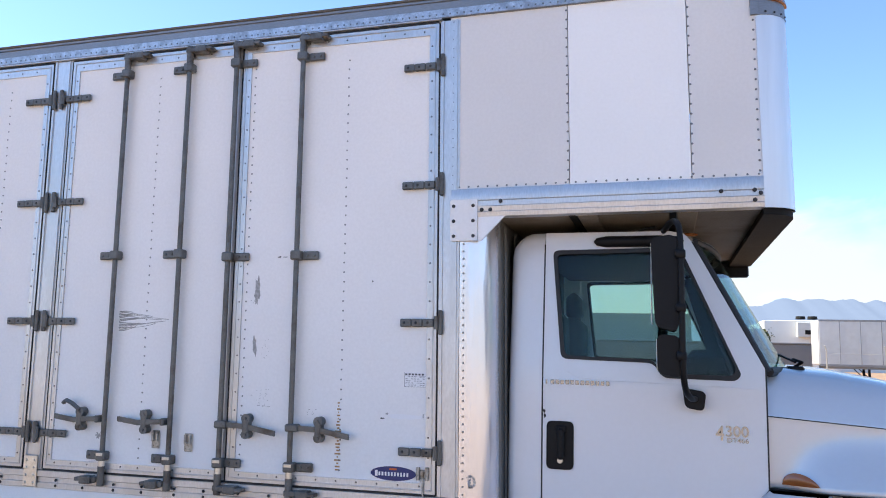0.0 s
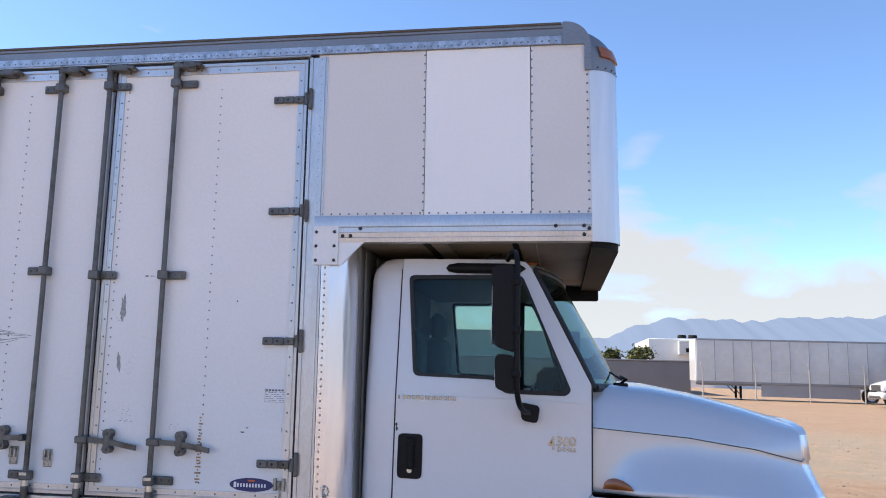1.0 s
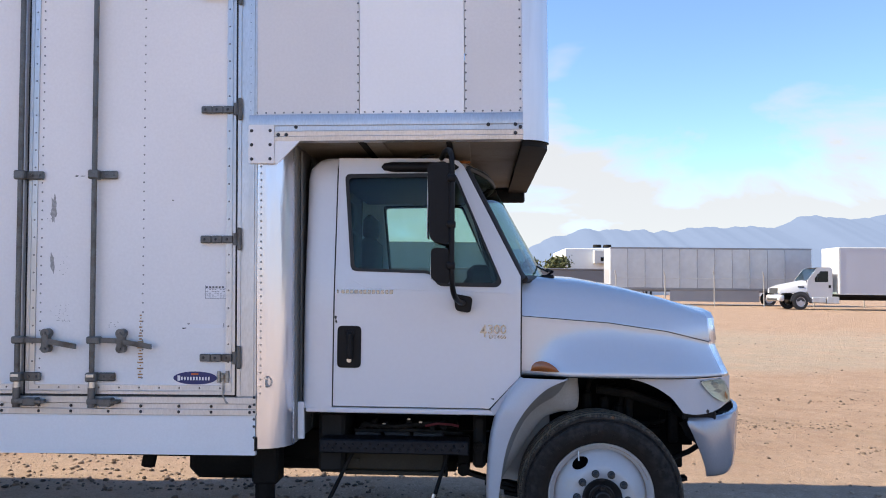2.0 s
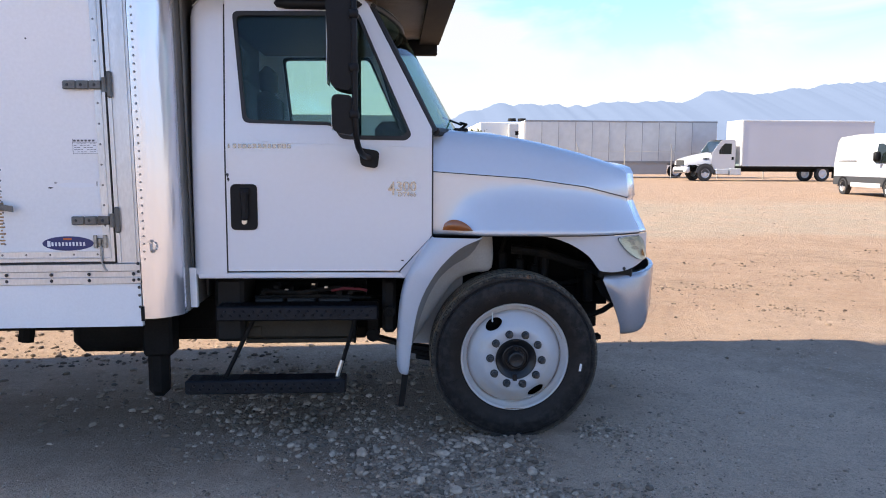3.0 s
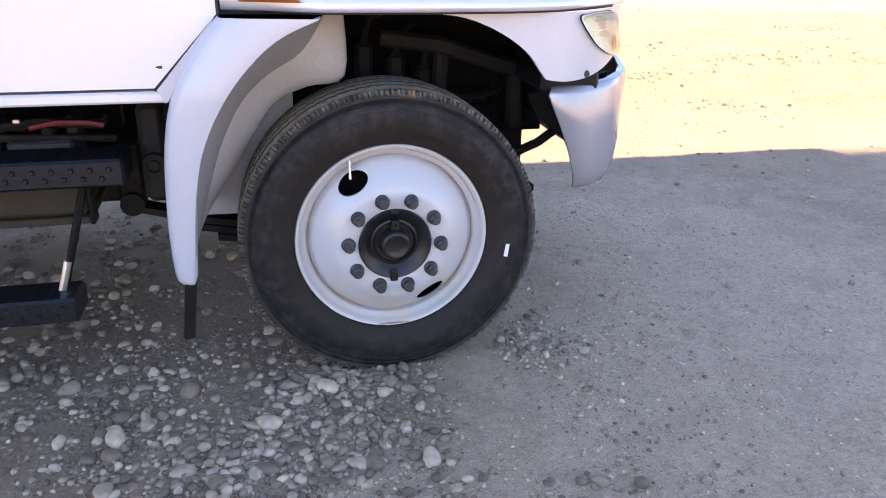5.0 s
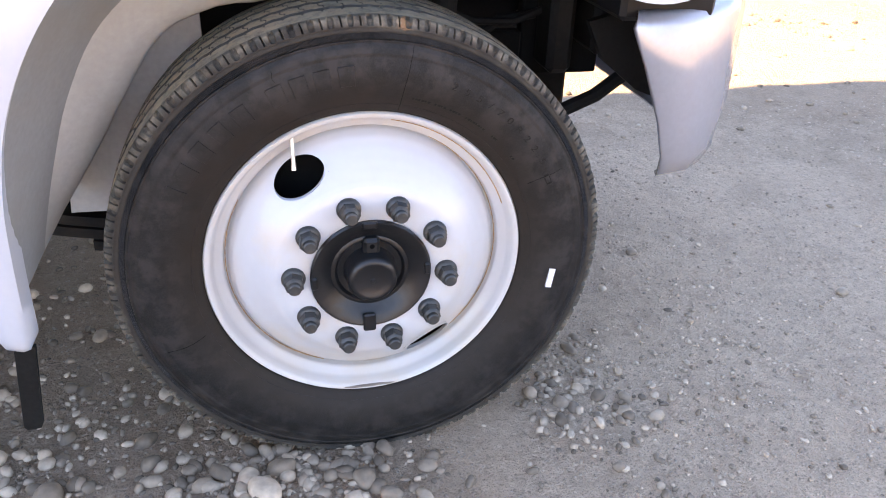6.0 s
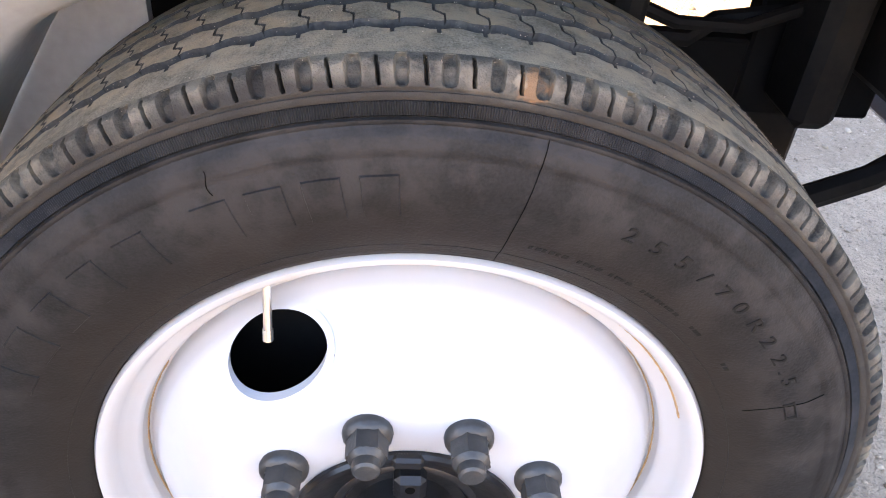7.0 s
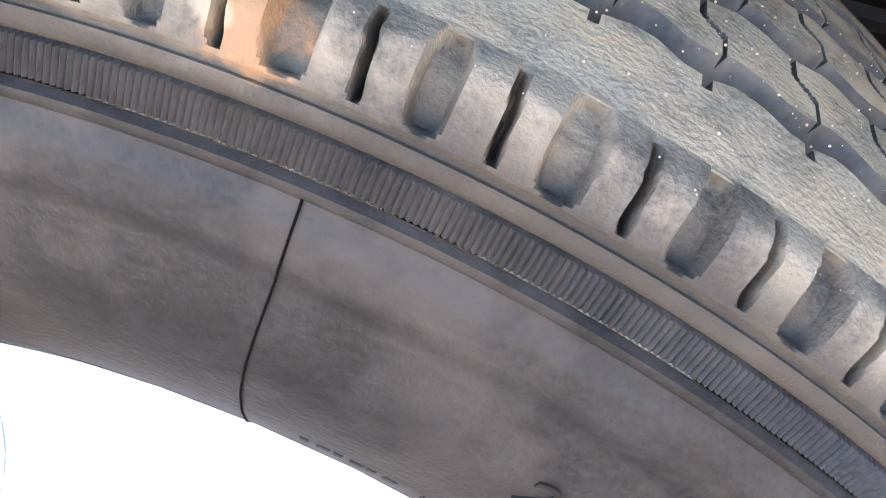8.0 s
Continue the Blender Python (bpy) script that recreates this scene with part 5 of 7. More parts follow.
ARCH = smooth([(0.02, 1.134), (0.095, 1.130), (0.20, 1.118), (0.303, 1.078), (0.389, 1.020), (0.435, 0.962), (0.448, 0.942), (0.50, 0.932), (0.546, 0.930), (0.62, 0.936), (0.702, 0.955), (0.785, 0.985)], 3)
for mirror in (False, True):
    g = Geo()
    rows = []
    for x in np.linspace(0.02, 0.785, 40):
        zb = lerp(ARCH, x)
        y = front_y(x)
        rows.append([(x, (2 * CY - y if mirror else y), z) for z in np.linspace(1.131, zb, 6)] + [(x, (2 * CY - y - 0.03 if mirror else y + 0.03), zb + 0.004)])
    g.grid(rows)
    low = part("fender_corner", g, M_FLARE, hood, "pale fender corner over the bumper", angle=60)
    if not mirror:
        corner_ob = low
lens_loop = [(0.548, 1.118), (0.62, 1.124), (0.705, 1.122), (0.740, 1.09), (0.772, 1.02), (0.778, 0.985), (0.755, 0.978), (0.70, 0.992), (0.63, 1.030), (0.578, 1.080)]
lens_loop = rounded(lens_loop, 0.02, 3)
big = [((a - 0.65) * 1.02 + 0.65, (b - 1.06) * 1.03 + 1.06) for a, b in lens_loop]
part("headlamp_seal", Geo().plate(big, lambda a, b, d: (a, front_y(a) - 0.003 + d, b), 0.006), M_BLACK, corner_ob, "black headlamp seal")
part("headlamp_bowl", Geo().plate(lens_loop, lambda a, b, d: (a, front_y(a) - 0.014 + d, b), 0.004), M_REFL, corner_ob, "bright headlamp reflector")
part("headlamp_amber", Geo().plate(rounded([(0.735, 1.05), (0.752, 1.02), (0.758, 1.0), (0.745, 1.0), (0.725, 1.02)], 0.01, 2), lambda a, b, d: (a, front_y(a) - 0.020 + d, b), 0.003), M_AMBER, corner_ob)
lens_ob = part("headlamp_lens", Geo().plate(lens_loop, lambda a, b, d: (a, front_y(a) - 0.032 + d, b), 0.006), M_LENS, corner_ob, "hazy clear headlamp lens")
lens_ob.visible_shadow = False
part("corner_screw", Geo().lathe([(0.0, -0.006), (0.009, -0.006), (0.011, 0.0)], (0.60, front_y(0.60), 0.945), 12), M_DARKBOLT, corner_ob)
# dark gap strip under the corner
part("bumper_gap", Geo().box(0.47, 0.46, 0.885, 0.66, 2 * CY - 0.46, 0.945, 0.01), M_BLACK, hood, "black gap above the bumper")

# rear half of the fender: a flare that drops behind the wheel, with a liner
INNER = [(-0.205, 1.125), (-0.320, 1.072), (-0.415, 0.985), (-0.482, 0.890), (-0.530, 0.785), (-0.556, 0.680), (-0.570, 0.585), (-0.581, 0.485), (-0.590, 0.390), (-0.600, 0.375)]
OUTER = [(-0.455, 1.130), (-0.50, 1.078), (-0.545, 1.010), (-0.580, 0.945), (-0.606, 0.880), (-0.626, 0.78), (-0.638, 0.66), (-0.645, 0.52), (-0.642, 0.405), (-0.628, 0.378)]

FI, FO = smooth(INNER), smooth(OUTER)
for mirror in (False, True):
    rows = []
    for i, ((xi, zi), (xo, zo)) in enumerate(zip(FI, FO)):
        t = i / 36
        y = lerp([(0, 0.295), (0.3, 0.275), (0.6, 0.308), (1, 0.372)], t)
        fl = lambda q: (2 * CY - q) if mirror else q
        rows.append([(xo - 0.010, fl(y + 0.12), zo), (xo - 0.006, fl(y + 0.05), zo), (xo, fl(y + 0.012), zo), (mix(xo, xi, 0.2), fl(y), mix(zo, zi, 0.2)), (mix(xo, xi, 0.8), fl(y - 0.003), mix(zo, zi, 0.8)),
                     (xi, fl(y + 0.004), zi), (xi + 0.004, fl(y + 0.05), zi + 0.004)])
    g = Geo().grid(rows)
    if not mirror:
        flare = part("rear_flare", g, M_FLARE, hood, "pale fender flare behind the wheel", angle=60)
        part("flare_clip", Geo().rivet(-0.572, 0.300, 0.78, 0.006), M_DARKBOLT, flare)
        inner_edge = [(-0.118, 1.132), (-0.118, 0.935), (-0.230, 0.905), (-0.325, 0.862), (-0.400, 0.760), (-0.455, 0.672), (-0.505, 0.598), (-0.548, 0.535)]
        rows = []
        for i, ((xi, zi), (xe, ze)) in enumerate(zip(FI, smooth(inner_edge))):
            y0 = 0.006 + lerp([(0, 0.295), (0.3, 0.275), (0.6, 0.308), (1, 0.372)], i / 36)
            fold = ((0, y0), (0.12, mix(y0, 0.5, 0.35)), (0.25, mix(y0, 0.5, 0.7)), (0.38, 0.49), (0.55, 0.51), (0.75, 0.53), (0.95, 0.55), (1.0, 0.565), (1.0, 0.63), (1.0, 0.70))
            rows.append([(mix(xi - 0.002, xe, q), y, mix(zi - 0.002, ze, q)) for q, y in fold])
        part("liner_back", Geo().plate([(-0.27, 0.905), (-0.335, 0.878), (-0.412, 0.773), (-0.465, 0.685), (-0.515, 0.610), (-0.558, 0.545), (-0.566, 0.472), (-0.42, 0.47), (-0.27, 0.74)], lambda a, b, d: (a, 0.703 + d, b), 0.015), M_LINERPALE, hood, "dusty grey liner back panel")
        # outer strip of the liner sheet, with its shade put into the colour
        part("flare_return", Geo().grid([row[:4] for row in rows]), M_LINER, flare, "flare return, its grey darkened for shade", angle=60)
        part("fender_liner", Geo().grid([row[3:] for row in rows]), M_LINERPALE, hood, "pale dusty inner liner", angle=60)
    else:
        part("rear_flare", g, M_FLARE, hood, "pale fender flare behind the wheel", angle=60)
# lower door-side wedge that joins flare and door
part("fender_wedge", Geo().plate([(-0.470, 1.128), (-0.634, 0.940), (-0.615, 0.905), (-0.585, 0.94), (-0.50, 1.078)], lambda a, b, d: (a, 0.375 + d, b), 0.02), M_FLARE, hood, "pale wedge between door and flare")
part("mudflap", Geo().plate([(-0.624, 0.376), (-0.590, 0.376), (-0.612, 0.205), (-0.616, 0.196), (-0.640, 0.194), (-0.645, 0.202)], lambda a, b, d: (a, 0.376 + d, b), 0.010), M_FRAME, truck, "black rubber mudflap")
# wheel well and engine bay
M_WELL = shader("black_wheel_well", (0.005, 0.005, 0.005), 0.9, vary=0.2, spec=0.15)
well = part("wheel_well", Geo().box(-0.46, 0.90, 0.58, 0.27, 0.94, 1.50), M_WELL, truck, "black inner wheel well")
part("well_panel", Geo().box(0.27, 0.90, 0.838, 0.44, 0.94, 1.40), M_WELL, well)
part("well_panel", Geo().box(0.27, 0.90, 0.50, 0.44, 0.94, 0.765), M_WELL, well)
# plate added behind the gap to block level sight of sunlit ground
part("well_gap_block", Geo().box(-0.10, 1.95, 0.50, 0.80, 1.99, 1.15), M_WELL, well)
part("brake_hose", Geo().tube([(0.20, 0.86, 0.84), (0.31, 0.84, 0.805), (0.40, 0.85, 0.80), (0.50, 0.87, 0.83)], 0.009, 8), M_FRAME, well, "thin black hose")
part("brake_hose", Geo().tube([(0.26, 0.88, 0.775), (0.34, 0.87, 0.775), (0.37, 0.87, 0.80), (0.46, 0.88, 0.81)], 0.012, 8), M_FRAME, well, "thin black hose")
part("well_panel", Geo().box(0.44, 0.90, 0.66, 0.64, 0.94, 1.32), M_WELL, well)
part("well_panel", Geo().box(0.64, 0.90, 0.72, 0.80, 0.94, 1.05), M_WELL, well)
part("well_back", Geo().box(-0.47, 0.75, 0.9, -0.43, 0.898, 1.5), M_WELL, well)
part("well_front", Geo().box(0.55, 0.60, 0.95, 0.59, 0.898, 1.30), M_WELL, well)
part("well_roof", Geo().box(-0.428, 0.52, 1.30, 0.55, 0.898, 1.33), M_WELL, well)
eng = part("engine_block", Geo().box(0.02, 0.96, 0.86, 0.58, 1.95, 1.10, 0.04), M_WELL, truck, "black oily engine block and sump")
for x, z0, z1, y in ((-0.06, 0.80, 1.0, 0.78), (0.05, 0.72, 0.96, 0.80), (0.14, 0.76, 0.92, 0.77), (0.47, 0.69, 0.90, 0.79), (0.56, 0.74, 0.95, 0.76)):
    part("engine_bracket", Geo().box(x, y, z0, x + 0.06, 0.898, z1, 0.014).tube([(x + 0.03, y + 0.02, z1), (x + 0.05, y + 0.03, z1 + 0.07), (x + 0.10, 0.86, z1 + 0.09)], 0.013, 8), M_FRAME, eng)
part("coolant_hose", Geo().tube([(0.02, 0.74, 1.02), (0.2, 0.72, 1.0), (0.42, 0.73, 0.93), (0.62, 0.76, 0.90)], 0.028, 10), M_FRAME, eng, "black coolant hose")
part("shock_absorber", Geo().tube([(0.22, 0.74, 1.0), (0.20, 0.76, 0.55)], 0.026, 10), M_FRAME, eng, "dark shock absorber")
part("tow_plate", Geo().plate([(0.50, 0.84), (0.78, 0.91), (0.72, 0.655), (0.63, 0.69), (0.54, 0.76)], lambda a, b, d: (a, 0.66 + d, b), 0.02), M_FRAME, truck, "black bumper bracket plate")
# bumper
for mirror in (False,):
    rows = []
    for z, x0, inset in ((0.952, 0.50, 0.030), (0.942, 0.492, 0.008), (0.905, 0.486, 0.0), (0.80, 0.524, 0.0), (0.70, 0.566, 0.002), (0.62, 0.592, 0.012), (0.580, 0.600, 0.03), (0.566, 0.606, 0.055)):
        row = []
        top = 0.035 * step(0.88, 0.95, z)
        for k in range(29):
            s = -1 + 2 * k / 28
            a = abs(s)
            y = CY + math.copysign(1, s) * (CY - 0.425 - inset) * (a if a < 0.6 else mix(0.6, 1.0, math.sin((a - 0.6) / 0.4 * math.pi / 2)))
            xf = mix(0.91, 0.86, (0.95 - z) / 0.4) - inset
            x = xf - (xf - x0) * (max(0, (a - 0.42) / 0.58) ** 2.6)
            row.append((x, y, z - (0.045 * step(0.5, 1.0, a) * step(0.86, 0.95, z))))
        rows.append(row)
    bump = part("bumper", Geo().grid(rows), M_BUMPER, truck, "light grey wraparound steel bumper", angle=50)
    mod = bump.modifiers.new("thickness", "SOLIDIFY")
    mod.thickness = 0.012
# added block, out of sight, keeps yard light from under the truck
part("far_light_block", Geo().box(-1.95, 1.90, 0.40, -0.72, 2.36, 0.90, 0.08), M_FRAME, truck, "unseen black block on the far side, added to stop light", angle=60)
g = Geo()
for k in range(3):
    rows = []
    for x in np.linspace(-0.78 + 0.12 * k, 0.56 - 0.1 * k, 14):
        zz = 0.50 - 0.028 * k - 0.10 * (1 - ((x + 0.1) / 0.68) ** 2)
        rows.append([(x, 0.715, zz - 0.011), (x, 0.795, zz - 0.011), (x, 0.795, zz + 0.011), (x, 0.715, zz + 0.011)])
    g.grid(rows, close=True)
g.tube([(-0.79, 0.70, 0.52), (-0.79, 0.81, 0.52)], 0.038, 12).box(-0.83, 0.725, 0.52, -0.75, 0.785, 0.72, 0.01)
part("leaf_spring", g, M_FRAME, truck, "dusty black leaf spring on its shackle")
part("tow_rod", Geo().tube([(0.34, 0.75, 0.56), (0.504, 0.75, 0.622), (0.58, 0.76, 0.648), (0.67, 0.78, 0.70)], 0.017, 8), M_FRAME, truck, "dark tie rod")
# chassis, steps and under-body boxes
g = Geo()
for y, x in ((0.98, 0.60), (1.68, 0.25)):
    g.box(-9.4, y, 0.50, x, y + 0.07, 0.70, 0.01)
for x in (-8.5, -7.0, -5.5, -4.0, -2.6, -1.2, -0.25):
    g.box(x, 1.04, 0.54, x + 0.09, 1.69, 0.66, 0.01)
part("chassis_frame", g, M_FRAME, truck, "dusty black chassis rails")
g = Geo()
for k in range(11):
    x = -9.2 + 0.72 * k
    g.box(x, BY + 0.06, 0.80, x + 0.06, FARY - 0.06, 0.93, 0.008)
part("floor_crossbeams", g, M_FRAME, truck, "black steel crossbeams")
part("front_axle", Geo().tube([(0.0, 0.70, 0.44), (0.0, 0.95, 0.40), (0.0, 1.75, 0.40), (0.0, 2.0, 0.44)], 0.06, 10), M_FRAME, truck, "dark front axle beam")


def tread_step(x0, x1, y0, y1, z0, z1, label):
    g = Geo().box(x0, y0, z0, x1, y1, z1, 0.008)
    n = int((x1 - x0) / 0.05)
    for k in range(n):
        for j in range(2):
            x, z = x0 + 0.03 + k * (x1 - x0 - 0.04) / n, mix(z0, z1, 0.35 + 0.3 * j)
            g.rivet(x + 0.02 * j, y0, z, 0.009, 0.006, 6)
    for k in range(n):
        g.box(x0 + 0.02 + k * (x1 - x0) / n, y0 + 0.02, z1, x0 + 0.028 + k * (x1 - x0) / n, y1 - 0.02, z1 + 0.0025, 0.001)
    return part("cab_step", g, M_STEP, truck, label)


tread_step(-1.63, -0.755, 0.44, 0.60, 0.662, 0.742, "dark tread-plate upper cab step")
lo_step = tread_step(-1.80, -0.932, 0.42, 0.56, 0.262, 0.338, "dark tread-plate lower cab step on hangers")
part("step_hanger", Geo().tube([(-1.60, 0.50, 0.33), (-1.44, 0.52, 0.66)], 0.012, 8), M_FRAME, lo_step, "black step hanger rod")
hanger = part("step_hanger", Geo().tube([(-0.98, 0.50, 0.33), (-0.88, 0.52, 0.66)], 0.0115, 8), M_FRAME, lo_step, "black step hanger rod")
part("bare_strip", Geo().tube([(-0.983, 0.4955, 0.335), (-0.955, 0.5015, 0.425)], 0.0125, 8), M_GALV, hanger, "bare metal end of the hanger")
M_BATTERY = shader("dusty_dark_grey_battery_case", (0.030, 0.030, 0.031), 0.5, vary=0.2, scale=12, bump=0.1)
M_BATT = shader("dusty_brown_black_steel", (0.010, 0.0088, 0.0075), 0.75, 0.1, vary=0.3, scale=8, bump=0.3)
M_OLIVE = shader("dusty_olive_brown_plastic", (0.040, 0.033, 0.023), 0.75, vary=0.3, scale=7, bump=0.25, second=(0.062, 0.050, 0.034), patch=0.4, spec=0.3)
batt = part("battery_box", Geo().box(-1.50, 0.60, 0.530, -0.90, 0.98, 0.655, 0.012), M_OLIVE, truck, "dusty olive brown battery box under the cab")
part("box_ledge", Geo().box(-1.50, 0.592, 0.505, -0.895, 0.975, 0.528, 0.004), M_OLIVE, batt, "dusty bottom ledge")
part("box_end_strap", Geo().box(-0.898, 0.596, 0.500, -0.884, 0.66, 0.650, 0.003), M_FRAME, batt, "thin black end strap")
part("box_clasp", Geo().box(-1.48, 0.590, 0.545, -1.41, 0.599, 0.600, 0.003), M_OLIVE, batt)
for x0, x1 in ((-1.45, -1.293), (-1.274, -1.110), (-1.096, -0.915)):
    part("battery_lid", Geo().box(x0, 0.615, 0.666, x1, 0.80, 0.757, 0.008), M_BATTERY, batt, "dark grey battery with a flat lid")
part("air_tank_bracket", Geo().box(-1.66, 0.56, 0.52, -1.502, 0.95, 0.88, 0.02), M_BATT, truck, "dusty black bracket plate")
part("step_bracket", Geo().box(-0.735, 0.62, 0.55, -0.655, 0.96, 0.86, 0.02).lathe([(0.0, -0.022), (0.012, -0.022), (0.014, -0.012), (0.022, -0.012), (0.024, -0.020), (0.034, -0.020), (0.036, 0.004)], (-0.695, 0.62, 0.675), 20), M_BATT, truck, "dusty black step bracket with a bolted bushing", angle=40)
g = Geo().tube([(-1.40, 0.62, 0.80), (-1.2, 0.60, 0.79), (-1.0, 0.62, 0.815), (-0.85, 0.63, 0.80)], 0.014, 8).tube([(-1.45, 0.63, 0.76), (-1.1, 0.62, 0.77), (-0.8, 0.66, 0.75)], 0.012, 8)
for k in range(9):
    g.box(-1.42 + 0.07 * k, 0.63, 0.76 + 0.012 * (k % 3), -1.385 + 0.07 * k, 0.72, 0.80 + 0.014 * ((k * 2) % 3), 0.006)
hoses = part("cable_loom", g, M_FRAME, truck, "dark cable loom above the batteries")
part("red_cable", Geo().tube([(-1.02, 0.605, 0.80), (-0.95, 0.60, 0.815), (-0.86, 0.605, 0.81), (-0.82, 0.61, 0.80)], 0.008, 8), shader("red_cable_jacket", (0.16, 0.02, 0.025), 0.5), hoses, "dull red battery cable")
g = Geo()
for x, z in ((-1.13, 0.832), (-1.06, 0.815), (-1.28, 0.80)):
    g.box(x, 0.60, z, x + 0.02, 0.612, z + 0.012, 0.002)
part("terminal", g, M_GALV, hoses, "bare battery terminal", kind="stuff")
g = Geo().box(-2.06, 0.56, 0.44, -1.90, 0.72, 0.80, 0.015).box(-2.05, 0.58, 0.20, -1.935, 0.68, 0.50, 0.035)
part("support_leg", g, M_FRAME, truck, "black folded support leg under the box")
g = Geo().box(-2.52, 0.72, 0.42, -1.98, 1.05, 0.72, 0.06)
part("under_tank", g, M_FRAME, truck, "black tank under the box", angle=60)
part("tank_hook", Geo().tube([(-2.50, 0.76, 0.72), (-2.70, 0.76, 0.70), (-2.76, 0.76, 0.63), (-2.77, 0.76, 0.54), (-2.78, 0.76, 0.49)], 0.045, 8), M_FRAME, truck, "black bent bracket")


part("frame_rail", Geo().box(-2.20, 1.02, 0.43, -0.84, 1.10, 0.80, 0.012), M_FRAME, truck, "black frame rail behind the battery box")


# ---- wheels ----
M_CROWN = shader("worn_dark_grey_tread", (0.215, 0.183, 0.139), 0.8, vary=0.6, scale=55, fine=520, bump=0.9, second=(0.33, 0.255, 0.178), patch=0.55, dist=0.0012, spec=0.3)
M_LETTER = shader("dust_browned_raised_rubber", (0.0096, 0.0085, 0.0075), 0.7, vary=0.4, scale=30, fine=160, bump=0.3, spec=0.2)
# unworn groove rubber, coloured darker still for the shade in the grooves
M_GROOVE = shader("shade_black_groove_rubber", (0.050, 0.048, 0.046), 0.85, vary=0.35, scale=60, fine=300, bump=0.3, second=(0.10, 0.092, 0.080), patch=0.3, spec=0.3)
M_SEAM = shader("black_mould_seam", (0.003, 0.003, 0.003), 0.95, vary=0.2, spec=0.05)
M_SIDE = shader("black_sidewall_rubber_browned_at_the_bead", (0.0105, 0.0102, 0.0104), 0.6, vary=0.7, scale=40, fine=420, bump=0.4, second=(0.027, 0.0240, 0.0227), patch=0.52, dist=0.0012, spec=0.24, stretch=(1, 1, 1))


def brown_bead(m, centre, r0, r1, most, tone):
    """A brown bloom round the axle, from none at radius r0 to most at r1."""
    n, l = m.node_tree.nodes, m.node_tree.links
    p = n["Principled BSDF"]
    src = p.inputs["Base Color"].links[0].from_socket
    tc, off, flat, ln, mr, mx, tex, ad = (n.new("ShaderNode" + k) for k in ("TexCoord", "VectorMath", "VectorMath", "VectorMath", "MapRange", "Mix", "TexNoise", "Math"))
    off.operation, flat.operation, ln.operation, ad.operation = "SUBTRACT", "MULTIPLY", "LENGTH", "MULTIPLY_ADD"
    off.inputs[1].default_value, flat.inputs[1].default_value = centre, (1, 0, 1)
    tex.inputs["Scale"].default_value, tex.inputs["Detail"].default_value = 14, 4
    ad.inputs[1].default_value = 0.05
    l.new(tc.outputs["Object"], off.inputs[0])
    l.new(tc.outputs["Object"], tex.inputs["Vector"])
    l.new(off.outputs["Vector"], flat.inputs[0])
    l.new(flat.outputs["Vector"], ln.inputs[0])
    l.new(tex.outputs["Fac"], ad.inputs[0])
    l.new(ln.outputs["Value"], ad.inputs[2])
    mr.inputs["From Min"].default_value, mr.inputs["From Max"].default_value = r0, r1
    mr.inputs["To Max"].default_value = most
    l.new(ad.outputs["Value"], mr.inputs["Value"])
    mx.data_type = "RGBA"
    l.new(mr.outputs["Result"], mx.inputs["Factor"])
    l.new(src, mx.inputs[6])
    mx.inputs[7].default_value = (*tone, 1)
    l.new(mx.outputs[2], p.inputs["Base Color"])


brown_bead(M_SIDE, (0, 0, 0.452), 0.405, 0.345, 0.85, (0.021, 0.0155, 0.0120))
def stain(m, centre, size, tone, most):
    """One ragged stain of a given size about a point."""
    n, l = m.node_tree.nodes, m.node_tree.links
    p = n["Principled BSDF"]
    src = p.inputs["Base Color"].links[0].from_socket
    tc, off, ln, mr, mx, tex, ad = (n.new("ShaderNode" + k) for k in ("TexCoord", "VectorMath", "VectorMath", "MapRange", "Mix", "TexNoise", "Math"))
    off.operation, ln.operation, ad.operation = "SUBTRACT", "LENGTH", "MULTIPLY_ADD"
    off.inputs[1].default_value = centre
    tex.inputs["Scale"].default_value, tex.inputs["Detail"].default_value = 110, 5
    ad.inputs[1].default_value = 2.2 * size
    l.new(tc.outputs["Object"], off.inputs[0])
    l.new(tc.outputs["Object"], tex.inputs["Vector"])
    l.new(off.outputs["Vector"], ln.inputs[0])
    l.new(tex.outputs["Fac"], ad.inputs[0])
    l.new(ln.outputs["Value"], ad.inputs[2])
    mr.inputs["From Min"].default_value, mr.inputs["From Max"].default_value, mr.inputs["To Max"].default_value = 2.0 * size, 1.6 * size, most
    l.new(ad.outputs["Value"], mr.inputs["Value"])
    mx.data_type = "RGBA"
    l.new(mr.outputs["Result"], mx.inputs["Factor"])
    l.new(src, mx.inputs[6])
    mx.inputs[7].default_value = (*tone, 1)
    l.new(mx.outputs[2], p.inputs["Base Color"])


brown_bead(M_TREAD, (0, 0, 0.452), 0.486, 0.473, 0.9, (0.026, 0.022, 0.0190))
stain(M_TREAD, (0.067, 0.417, 0.905), 0.013, (0.22, 0.115, 0.060), 0.85)
stain(M_TREAD, (0.056, 0.417, 0.907), 0.006, (0.26, 0.20, 0.145), 0.8)
brown_bead(M_WHEEL, (0, 0, 0.452), 0.250, 0.300, 0.28, (0.56, 0.46, 0.36))
WC, WY = 0.452, 0.43            # wheel centre height and rim-flange plane
R = 0.4655                      # tyre radius


DRAW = [(0.40, 0.0), (0.4325, 0.0030), (0.4456, 0.0054), (0.4514, 0.0042), (0.4601, 0.0), (0.50, 0.0)]
SINK = [(0.388, 0.0), (0.430, 0.0068), (0.4472, 0.0064), (0.460, 0.0030), (0.468, 0.0), (0.50, 0.0)]


